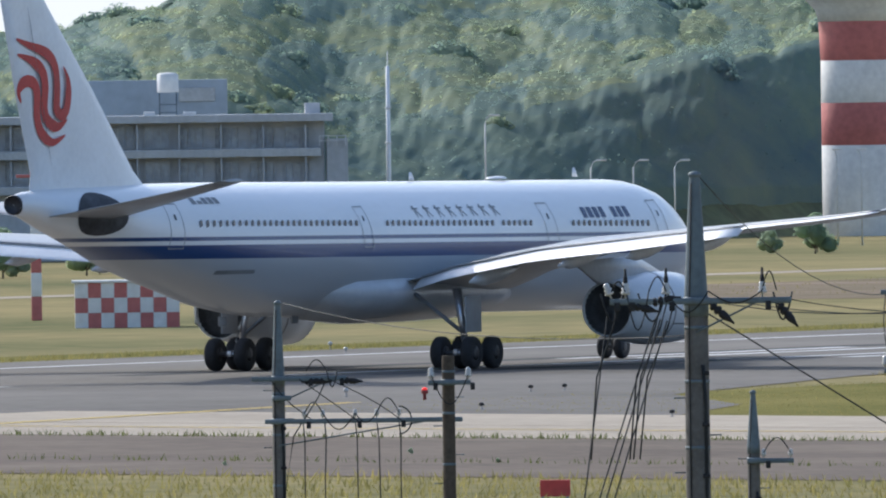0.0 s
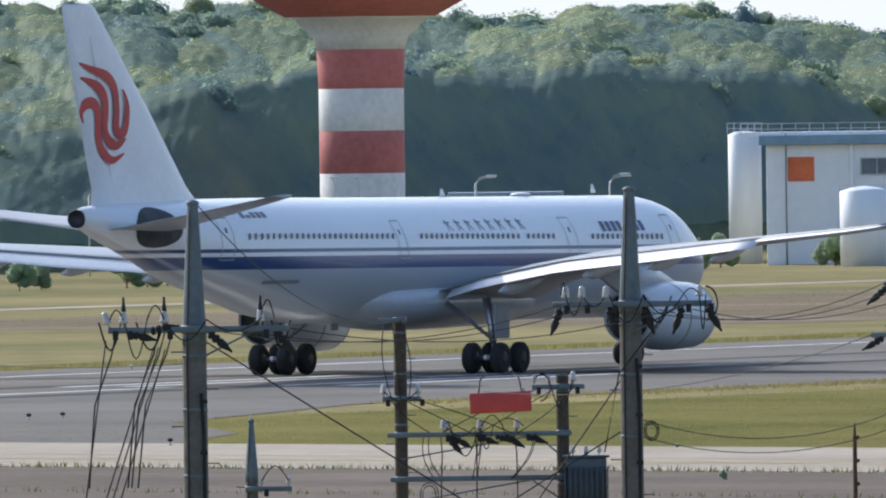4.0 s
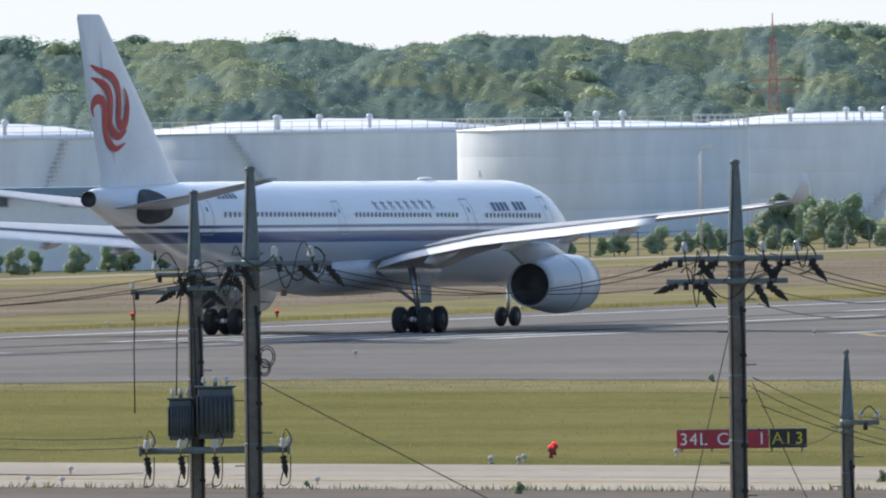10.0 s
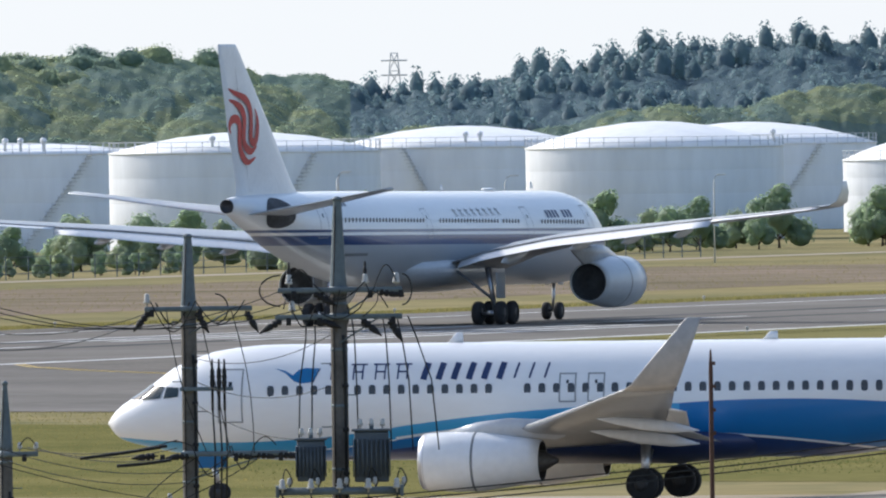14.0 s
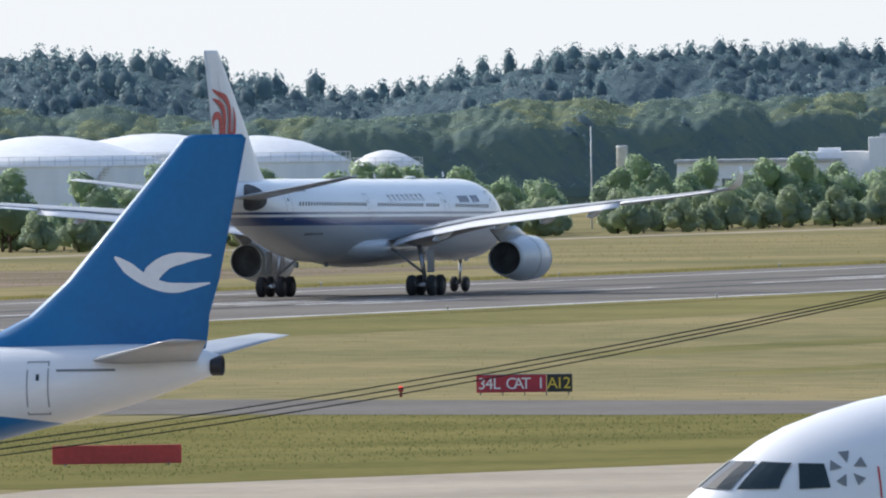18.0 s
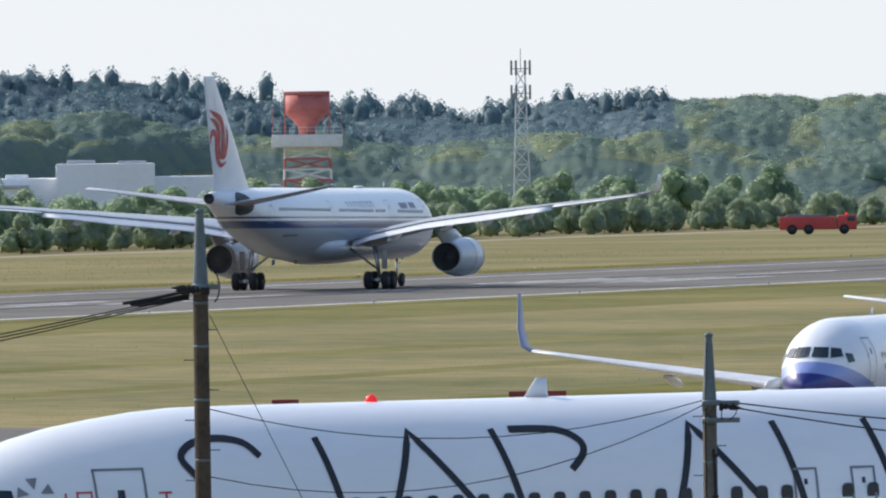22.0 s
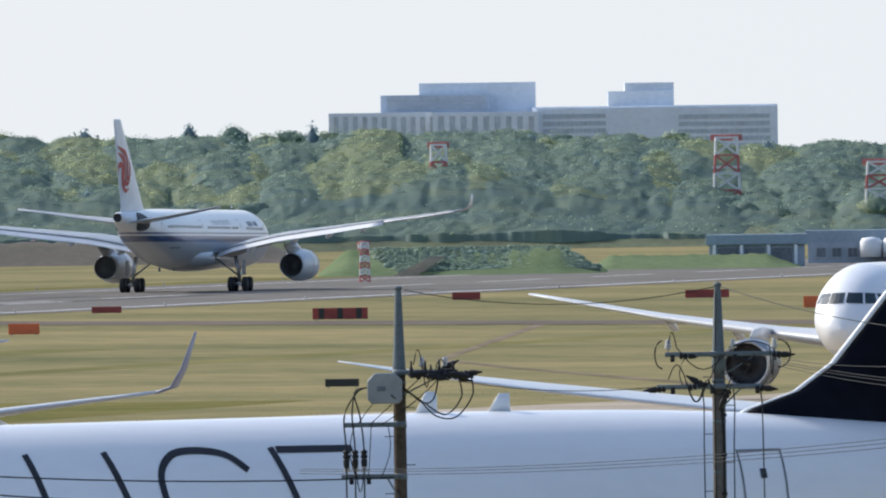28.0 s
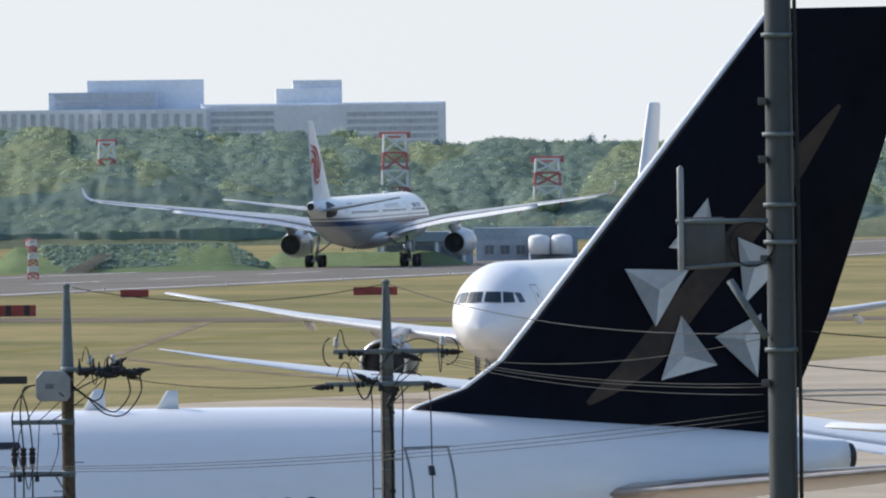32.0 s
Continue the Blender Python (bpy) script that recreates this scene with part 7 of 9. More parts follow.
p = polar(18.393, 230, -1.1)
t = thing("steel_mast", "tall grey-green steel mast with a radio antenna", "mast", pose(p.x, p.y, p.z, 0, 0, -18.39))
part("shaft", lathe_bm([(0.19, 0), (0.175, 9), (0.162, 14), (0.15, 19), (0.0, 19.05)], 24), M["mast_green"], t)
for z in (10.6, 11.9, 12.35, 13.2, 14.4):
    part("steel_band", lathe_bm([(0.185, z - 0.025), (0.205, z - 0.025), (0.205, z + 0.025), (0.185, z + 0.025)], 20), M["steel"], t)
part("cable", tube_bm([(0.21, -0.1, 8), (0.22, -0.1, 12), (0.2, -0.1, 15), (0.19, -0.1, 19)], 0.025), M["wire"], t)
a = part("antenna_arm", tube_bm([(-0.15, -0.15, 12.16), (-1.26, -0.15, 12.16)], 0.03, 8), M["steel"], t)
part("antenna_tube", lathe_bm([(0.035, 0), (0.04, 0.02), (0.04, 1.24), (0.02, 1.27), (0.0, 1.28)], 14), M["box_grey"], a, m=pose(-1.2, -0.15, 11.56))
part("antenna_panel", box_bm(0.5, 0.08, 0.62, (-0.92, -0.1, 11.9), 0.02), M["panel_dark"], a, "dark grey panel antenna")
part("lower_arm", tube_bm([(-0.15, -0.15, 11.66), (-1.22, -0.15, 11.6)], 0.025, 8), M["steel"], a)
part("stay", tube_bm([(-0.62, -0.12, 11.45), (-0.18, -0.12, 10.75)], 0.045, 8), M["steel"], a)
part("cable_loop", tube_bm([(-0.35 + 0.27 * math.cos(k * math.pi / 7), -0.16, 11.88 + 0.27 * math.sin(k * math.pi / 7)) for k in range(15)], 0.016), M["wire"], a)
for z in (10.2, 11.7, 12.9, 13.6):
    part("clamp", box_bm(0.1, 0.12, 0.09, (-0.2, -0.1, z), 0.01), M["panel_dark"], t)


# ---- far buildings and works ----
M["wall_white"] = mat("white_wall", (0.85, 0.85, 0.84), 0.75, 0, 0.04, 0.12, 1.5)
M["tank_white"] = mat("white_tank_shell", (0.79, 0.81, 0.82), 0.6, 0, 0.09, 0.05, 0.6, stretch=(1, 1, 0.25))
M["tank_roof"] = mat("white_tank_roof", (0.86, 0.86, 0.84), 0.5, 0, 0.06, 0.1, 1.0)
M["wall_grey"] = mat("grey_render_wall", (0.47, 0.48, 0.49), 0.85, 0, 0.14, 0.2, 2.0)
M["wall_dark"] = mat("grey_shaded_cladding", (0.38, 0.43, 0.48), 0.8, 0, 0.12, 0.15, 1.2)
M["eave_blue"] = mat("blue_grey_eave", (0.22, 0.32, 0.40), 0.6, 0, 0.1, 0.3, 2.0)
M["roof_blue"] = mat("blue_grey_roof", (0.30, 0.37, 0.42), 0.6, 0.1, 0.12, 0.3, 2.0)
M["far_glass"] = mat("window_glass", (0.14, 0.165, 0.19), 0.15, 0, 0.2, 0.5, 3.0)
# hotel glass and cladding are paled and cooled to paint in distance haze
M["hotel_glass"] = mat("hazed_hotel_glass", (0.52, 0.57, 0.62), 0.2, 0, 0.15, 0.5, 3.0)
# window panes lightened in colour for the haze in front of them
M["pale_glass"] = mat("hazed_pale_glass", (0.36, 0.39, 0.42), 0.2, 0, 0.25, 0.5, 3.0)
M["hotel_wall"] = mat("hazed_hotel_cladding", (0.76, 0.80, 0.84), 0.8, 0, 0.08, 0.1, 1.0)
M["hotel_dark"] = mat("hazed_dark_cladding", (0.48, 0.55, 0.63), 0.8, 0, 0.1, 0.1, 1.0)
M["frame_grey"] = mat("grey_window_frame", (0.45, 0.46, 0.46), 0.6, 0, 0.1, 1.0, 4.0)
M["tower_red"] = mat("faded_red_paint", (0.50, 0.155, 0.135), 0.7, 0, 0.16, 0.15, 2.0)
M["tower_white"] = mat("weathered_white_paint", (0.74, 0.73, 0.69), 0.7, 0, 0.12, 0.15, 2.0)
M["rail"] = mat("pale_rail", (0.6, 0.61, 0.61), 0.5, 0.2, 0.1, 1.0, 5.0)


def site(name, label, category, b, d, z=0.0, group="", kind=""):
    """An empty whose x runs to the right as seen from the eye and y away from it."""
    p = polar(b, d, z)
    return thing(name, label, category, pose(p.x, p.y, p.z, 0, 0, -b), group, kind)


def block(t, name, x0, x1, z0, z1, y0, y1, material, bevel=0.06, label=""):
    return part(name, box_bm(x1 - x0, y1 - y0, z1 - z0, ((x0 + x1) / 2, (y0 + y1) / 2, (z0 + z1) / 2), bevel), material, t, label, False)


def opening(t, x0, x1, z0, z1, y, panes=2, frame_m=None, glass="far_glass"):
    """A window set in a wall: a raised frame and separate dark panes."""
    bm = bmesh.new()
    f = 0.07
    w, h = x1 - x0, z1 - z0
    for sx, sz, cx, cz in ((w + 2 * f, f, 0, h / 2 + f / 2), (w + 2 * f, f, 0, -h / 2 - f / 2), (f, h, -w / 2 - f / 2, 0), (f, h, w / 2 + f / 2, 0)):
        add_box(bm, sx, 0.16, sz, ((x0 + x1) / 2 + cx, y - 0.06, (z0 + z1) / 2 + cz))
    win = part("window", bm, frame_m or M["frame_grey"], t, smooth=False)
    pw = w / panes
    for i in range(panes):
        part("pane", box_bm(pw - 0.06, 0.04, h - 0.02, (x0 + pw * (i + 0.5), y - 0.03, (z0 + z1) / 2)), M[glass], win, smooth=False)
    return win


def rail(t, x0, x1, y, z, h=1.0, step=1.5, name="railing"):
    bm = bmesh.new()
    n = max(1, int((x1 - x0) / step))
    for i in range(n + 1):
        add_box(bm, 0.06, 0.06, h, (x0 + (x1 - x0) * i / n, y, z + h / 2))
    for q in (0.5, 1.0):
        add_box(bm, x1 - x0, 0.05, 0.05, ((x0 + x1) / 2, y, z + h * q))
    return part(name, bm, M["rail"], t, smooth=False)


t = site("water_tower", "red and white banded water tower", "water tower", 1.264, 1480)

R = 3.29
bands = [("white", 0.0, 7.07, R, R), ("red", 7.07, 10.36, R, R), ("white", 10.36, 13.65, R, R), ("red", 13.65, 16.68, R, R * 1.04)]
for c, z0, z1, r0, r1 in bands:
    part(c + "_band", lathe_bm([(r0, z0), (r0 + 0.02, z0 + 0.03), (r1 + 0.02, z1 - 0.03), (r1, z1)], 48), M["tower_" + c], t)
za, zb = 16.68, 19.23
part("flared_band", lathe_bm([(R * 1.05, za), (R * 1.12, za + 0.35 * (zb - za)), (R * 1.55, zb - 0.2), (R * 1.78, zb)], 48), M["tower_white"], t, "white flare under the bowl")
part("bowl", lathe_bm([(R * 1.78, zb), (R * 2.6, zb + 1.5), (R * 3.5, zb + 3.2), (R * 3.8, zb + 4.6), (R * 3.8, zb + 7.6)], 48), M["tower_red"], t, "red flared water bowl")
part("tank_roof", lathe_bm([(R * 3.8, zb + 7.6), (R * 3.7, zb + 7.9), (R * 2.4, zb + 9.2), (R * 0.8, zb + 10.0), (0.3, zb + 10.1)], 48), M["tower_white"], t, "white domed roof")


def street_lamp(b, d, top, arm=1.3):
    p = polar(b, d, 0)
    t = thing("street_lamp", "slim grey street lamp with a curved arm", "street lamp", pose(p.x, p.y, 0, 0, 0, -b), group="street lamps")
    part("post", tube_bm([(0, 0, 0), (0, 0, top - 0.6), (arm * 0.2, 0, top - 0.15), (arm * 0.6, 0, top)], 0.07, 8, 0.045), M["rail"], t)
    part("lamp_head", box_bm(0.75, 0.22, 0.13, (arm * 0.6 + 0.3, 0, top + 0.01), 0.05), M["white_worn"], t)

street_lamp(1.605, 1380, 6.98, 1.3)
street_lamp(1.603, 1380, 7.08, 1.5)
street_lamp(2.007, 1380, 6.95, 1.5)
street_lamp(0.569, 1400, 6.42, 0.8)
street_lamp(0.441, 1400, 6.46, 0.8)
street_lamp(0.693, 1400, 6.38, 0.8)
street_lamp(2.007, 1380, 7.10, 1.4)
street_lamp(0.125, 1330, 9.95, 0.6)
street_lamp(7.560, 1560, 8.09, 0.6)
street_lamp(8.065, 1570, 7.64, 0.8)
street_lamp(8.693, 1600, 7.41, 0.6)
street_lamp(6.121, 1430, 8.40, 0.5)
street_lamp(6.126, 1500, 8.39, 0.7)
street_lamp(7.565, 1560, 8.18, 0.7)
street_lamp(1.181, 1395, 7.06, -0.5)
street_lamp(1.254, 1395, 7.04, -0.5)
t = site("apartment_block", "grey three-storey apartment block with balconies", "building", -0.825, 1350)
block(t, "body", -25.62, 11.01, 0.0, 9.69, 0.9, 12, M["wall_grey"])
block(t, "roof", -25.82, 11.61, 9.69, 10.25, -0.5, 12.5, M["wall_grey"], label="pale grey flat roof slab")
block(t, "balcony", -25.62, 10.73, 7.21, 7.81, -0.45, 0.9, M["frame_grey"])
block(t, "balcony", -25.62, 10.73, 4.73, 5.33, -0.45, 0.9, M["frame_grey"])
opening(t, -24.05, -22.37, 8.27, 9.71, 0.9, 3, glass="pale_glass")
opening(t, -21.57, -19.89, 8.23, 9.68, 0.9, 3, glass="pale_glass")
opening(t, -19.09, -17.41, 8.20, 9.64, 0.9, 3, glass="pale_glass")
opening(t, -16.61, -14.93, 8.17, 9.61, 0.9, 3, glass="pale_glass")
opening(t, -14.13, -12.45, 8.13, 9.57, 0.9, 3, glass="pale_glass")
opening(t, -11.65, -9.97, 8.10, 9.54, 0.9, 3, glass="pale_glass")
opening(t, -9.17, -7.48, 8.06, 9.51, 0.9, 3, glass="pale_glass")
opening(t, -6.68, -5.00, 8.03, 9.47, 0.9, 3, glass="pale_glass")
opening(t, -4.20, -2.52, 8.00, 9.44, 0.9, 3, glass="pale_glass")
opening(t, -1.72, -0.04, 7.96, 9.40, 0.9, 3, glass="pale_glass")
opening(t, 0.76, 2.44, 7.93, 9.37, 0.9, 3, glass="pale_glass")
opening(t, 3.24, 4.92, 7.89, 9.34, 0.9, 3, glass="pale_glass")
opening(t, 5.72, 7.40, 7.86, 9.30, 0.9, 3, glass="pale_glass")
opening(t, 8.21, 9.89, 7.83, 9.27, 0.9, 3, glass="pale_glass")
opening(t, -24.05, -22.37, 5.87, 7.23, 0.9, 3, glass="pale_glass")
opening(t, -21.57, -19.89, 5.83, 7.19, 0.9, 3, glass="pale_glass")
opening(t, -19.09, -17.41, 5.80, 7.16, 0.9, 3, glass="pale_glass")
opening(t, -16.61, -14.93, 5.77, 7.13, 0.9, 3, glass="pale_glass")
opening(t, -14.13, -12.45, 5.73, 7.09, 0.9, 3, glass="pale_glass")
opening(t, -11.65, -9.97, 5.70, 7.06, 0.9, 3, glass="pale_glass")
opening(t, -9.17, -7.48, 5.66, 7.02, 0.9, 3, glass="pale_glass")
opening(t, -6.68, -5.00, 5.63, 6.99, 0.9, 3, glass="pale_glass")
opening(t, -4.20, -2.52, 5.60, 6.96, 0.9, 3, glass="pale_glass")
opening(t, -1.72, -0.04, 5.56, 6.92, 0.9, 3, glass="pale_glass")
opening(t, 0.76, 2.44, 5.53, 6.89, 0.9, 3, glass="pale_glass")
opening(t, 3.24, 4.92, 5.49, 6.85, 0.9, 3, glass="pale_glass")
opening(t, 5.72, 7.40, 5.46, 6.82, 0.9, 3, glass="pale_glass")
opening(t, 8.21, 9.89, 5.43, 6.79, 0.9, 3, glass="pale_glass")
block(t, "stair_tower", 11.13, 12.65, 0.0, 8.43, 0.5, 6, M["wall_grey"])
block(t, "lift_housing", 9.65, 10.73, 10.01, 11.01, 3, 6, M["wall_grey"])
block(t, "roof_vent", -1.80, -1.00, 10.17, 10.53, 2, 3, M["white_worn"])
block(t, "roof_vent", 1.00, 1.92, 10.13, 10.49, 2, 3, M["white_worn"])
block(t, "partition", -23.21, -23.09, 5.55, 9.91, -0.3, 0.9, M["wall_grey"])
block(t, "partition", -20.23, -20.11, 5.51, 9.87, -0.3, 0.9, M["wall_grey"])
block(t, "partition", -17.25, -17.13, 5.46, 9.83, -0.3, 0.9, M["wall_grey"])
block(t, "partition", -14.27, -14.15, 5.42, 9.79, -0.3, 0.9, M["wall_grey"])
block(t, "partition", -11.29, -11.17, 5.38, 9.75, -0.3, 0.9, M["wall_grey"])
block(t, "partition", -8.31, -8.19, 5.34, 9.70, -0.3, 0.9, M["wall_grey"])
block(t, "partition", -5.32, -5.20, 5.30, 9.66, -0.3, 0.9, M["wall_grey"])
block(t, "partition", -2.34, -2.22, 5.26, 9.62, -0.3, 0.9, M["wall_grey"])
block(t, "partition", 0.64, 0.76, 5.22, 9.58, -0.3, 0.9, M["wall_grey"])
block(t, "partition", 3.62, 3.74, 5.18, 9.54, -0.3, 0.9, M["wall_grey"])
block(t, "partition", 6.60, 6.72, 5.14, 9.50, -0.3, 0.9, M["wall_grey"])
block(t, "partition", 9.59, 9.71, 5.10, 9.46, -0.3, 0.9, M["wall_grey"])
rail(t, 10.65, 12.49, 0.2, 7.95, 0.7, 0.6)
t = site("rear_block", "taller grey block behind the apartments", "building", -0.859, 1385)
block(t, "body", -5.34, 5.09, 0.0, 12.79, 0, 12, M["wall_dark"])
block(t, "sign_panel", 1.56, 4.19, 11.19, 12.21, -0.1, 0, M["frame_grey"])
t = site("roof_tank", "cream water tank on a steel roof frame", "water tank", -0.827, 1352)

part("tank", lathe_bm([(0.71, 11.87), (0.76, 11.93), (0.76, 13.14), (0.61, 13.24), (0.1, 13.30)], 24), M["tower_white"], t, m=pose(0, 4, 0))
for x in (-0.6, 0.6):
    for y in (3.4, 4.6):
        part("leg", box_bm(0.08, 0.08, 1.72, (x, y, 11.01)), M["steel"], t)
for z in (10.45, 11.01):
    part("cross_bar", box_bm(1.3, 0.06, 0.06, (0, 3.4, z)), M["steel"], t)

t = site("white_mast", "slim white radio mast", "mast", -0.166, 1360)
part("mast_tube", lathe_bm([(0.2, 0), (0.17, 6), (0.14, 13.51), (0.03, 13.56), (0.02, 14.64)], 12), M["white"], t)
part("collar", lathe_bm([(0.2, 5), (0.23, 5), (0.23, 5.15), (0.2, 5.15)], 12), M["white_worn"], t)
part("collar", lathe_bm([(0.2, 8), (0.23, 8), (0.23, 8.15), (0.2, 8.15)], 12), M["white_worn"], t)
part("collar", lathe_bm([(0.2, 10.5), (0.23, 10.5), (0.23, 10.65), (0.2, 10.65)], 12), M["white_worn"], t)
t = site("banded_antenna_mast", "red and white antenna mast", "antenna", -1.230, 1000)
part("mast_section", box_bm(0.55, 0.55, 1.25, (0, 0, 0.63), 0.04), M["tower_red"], t)
part("mast_section", box_bm(0.55, 0.55, 1.25, (0, 0, 1.88), 0.04), M["tower_white"], t)
part("mast_section", box_bm(0.55, 0.55, 1.25, (0, 0, 3.13), 0.04), M["tower_red"], t)
part("mast_section", box_bm(0.55, 0.55, 1.25, (0, 0, 4.38), 0.04), M["tower_white"], t)
part("mast_section", box_bm(0.55, 0.55, 1.25, (0, 0, 5.63), 0.04), M["tower_red"], t)
part("mast_section", box_bm(0.55, 0.55, 1.25, (0, 0, 6.88), 0.04), M["tower_white"], t)
part("mast_section", box_bm(0.55, 0.55, 1.25, (0, 0, 8.13), 0.04), M["tower_red"], t)
part("platform", box_bm(2.0, 0.9, 0.16, (0, 0, 7.58), 0.03), M["tower_red"], t)
part("antenna_box", box_bm(0.7, 0.5, 1.5, (0.3, 0, 8.53), 0.05), M["tower_red"], t)
t = site("checkered_shed", "red and white checkered equipment shed", "shed", -0.958, 964)

part("body", box_bm(5.29, 3.0, 2.29, (0, 1.5, 1.14), 0.05), M["tower_white"], t, smooth=False)
part("roof", box_bm(5.59, 3.3, 0.12, (0, 1.5, 2.35), 0.03), M["tower_white"], t, smooth=False)
for i in range(8):
    for k in range(3):
        part("checker_panel", box_bm(0.651, 0.03, 0.752, (-2.64 + 0.661 * (i + 0.5), -0.015, 0.762 * (k + 0.5))), M["tower_red"] if (i + k) % 2 else M["tower_white"], t, smooth=False)


t = site("round_tank", "small round white tank beside the shed", "tank", -0.706, 966)
part("shell", lathe_bm([(0.7, 0.0), (0.85, 0.15), (0.88, 1.2), (0.6, 1.55), (0.1, 1.68)], 24), M["white_worn"], t)

t = site("striped_post", "short red and white striped post", "post", 1.871, 1395)
part("stripe_section", box_bm(1.2, 0.5, 1.01, (0, 0, 0.51), 0.04), M["tower_red"], t)
part("stripe_section", box_bm(1.2, 0.5, 1.01, (0, 0, 1.52), 0.04), M["tower_white"], t)
part("stripe_section", box_bm(1.2, 0.5, 1.01, (0, 0, 2.52), 0.04), M["tower_red"], t)
part("stripe_section", box_bm(1.2, 0.5, 1.01, (0, 0, 3.54), 0.04), M["tower_white"], t)
part("stripe_section", box_bm(1.2, 0.5, 1.01, (0, 0, 4.54), 0.04), M["tower_red"], t)
t = site("beacon_stand", "red and white beacon stand on the grass", "beacon", -0.197, 1156)
part("stand", box_bm(0.5, 0.5, 0.6, (0, 0, 0.3), 0.04), M["tower_white"], t)
part("drum", lathe_bm([(0.35, 0.6), (0.4, 0.7), (0.4, 1.15), (0.1, 1.3)], 16), M["tower_red"], t)
t = site("white_works_building", "long white works building with blue-grey eaves", "building", 3.115, 1420)
block(t, "body", -15.79, 15.79, 0.0, 8.94, 0, 14, M["wall_white"])
block(t, "eave", -16.33, 16.50, 8.94, 9.66, -0.8, 14.5, M["eave_blue"], label="blue-grey flat roof edge")
block(t, "upper_body", -17.68, -5.89, 9.61, 9.91, 1, 9, M["wall_white"])
rail(t, -17.68, -6.32, -0.3, 9.74, 0.8, 1.0)
block(t, "orange_panel", -14.19, -12.21, 6.22, 8.03, -0.08, 0, M["orange"], label="faded orange panel")
block(t, "pilaster", -9.60, -9.26, 0.0, 9.07, -0.25, 0, M["wall_white"])
block(t, "pilaster", -3.37, -2.95, 0.0, 8.99, -0.25, 0, M["wall_white"])
block(t, "pilaster", 8.21, 8.50, 0.0, 8.83, -0.25, 0, M["wall_white"])
block(t, "lower_projection", -0.21, 5.68, 0.0, 7.98, -0.6, 0, M["wall_white"])
opening(t, -8.71, -4.00, 6.72, 7.85, 0, 4)
opening(t, -0.55, 1.89, 8.01, 8.72, 0, 3)
opening(t, 2.74, 5.14, 7.96, 8.68, 0, 3)
opening(t, 5.89, 7.66, 7.93, 8.64, 0, 3)
opening(t, 10.95, 12.63, 7.86, 8.57, 0, 3)
opening(t, 13.14, 15.58, 7.82, 8.54, 0, 3)
part("roof_vent", lathe_bm([(0.2, 9.74), (0.2, 10.63), (0.32, 10.67), (0.32, 10.92), (0.1, 11.01)], 12), M["white_worn"], t, m=pose(-6.02, 2.5, 0))
part("roof_vent", lathe_bm([(0.2, 9.74), (0.2, 10.55), (0.32, 10.59), (0.32, 10.85), (0.1, 10.93)], 12), M["white_worn"], t, m=pose(-5.39, 2.5, 0))
part("roof_vent", lathe_bm([(0.2, 9.74), (0.2, 10.60), (0.32, 10.65), (0.32, 10.90), (0.1, 10.98)], 12), M["white_worn"], t, m=pose(-4.72, 2.5, 0))
part("roof_vent", lathe_bm([(0.2, 9.74), (0.2, 10.58), (0.32, 10.62), (0.32, 10.87), (0.1, 10.96)], 12), M["white_worn"], t, m=pose(-4.00, 2.5, 0))
part("roof_vent", lathe_bm([(0.2, 9.74), (0.2, 10.65), (0.32, 10.70), (0.32, 10.95), (0.1, 11.03)], 12), M["white_worn"], t, m=pose(-3.37, 2.5, 0))
part("down_pipe", tube_bm([(-14.31, -0.4, 0), (-14.31, -0.4, 9.87)], 0.06), M["grey_dark"], t)
part("down_pipe", tube_bm([(-6.23, -0.4, 0), (-6.23, -0.4, 9.87)], 0.06), M["grey_dark"], t)
part("down_pipe", tube_bm([(9.47, -0.4, 0), (9.47, -0.4, 10.29)], 0.06), M["grey_dark"], t)
part("down_pipe", tube_bm([(10.74, -0.4, 0), (10.74, -0.4, 10.29)], 0.06), M["grey_dark"], t)
t = site("low_annex", "low white annex with a blue-grey roof", "building", 4.134, 1405)
block(t, "body", -9.58, 11.66, 0.0, 5.58, 0, 8, M["wall_white"])
block(t, "eave", -10.16, 12.08, 5.54, 6.20, -0.6, 8.5, M["eave_blue"])
opening(t, -5.50, -2.29, 4.85, 5.60, -0.02, 3)
opening(t, 1.67, 5.00, 4.84, 5.59, -0.02, 3)
t = site("grey_service_building", "low grey service building with a flat roof", "building", 1.631, 1405)
block(t, "body", -5.62, 5.42, 0.0, 5.21, 0, 8, M["wall_dark"])
block(t, "roof", -2.71, 5.83, 5.11, 5.77, -0.5, 8, M["roof_blue"])
t = site("small_tank", "small white storage tank with a rail", "tank", 2.774, 1400)
part("shell", lathe_bm([(1.87, 0), (1.87, 5.50), (1.12, 5.75), (0.1, 5.90)], 32), M["tank_white"], t)
rail(t, -1.87, 1.87, 0, 5.50, 0.45, 0.5)
t = site("round_end_tank", "white round tank at the works building", "tank", 2.414, 1436)
part("shell", lathe_bm([(1.25, 0), (1.25, 9.72), (0.8, 9.93), (0.1, 10.02)], 28), M["tank_white"], t)
rail(t, -1.3, 1.3, 0, 9.80, 0.8, 0.5)

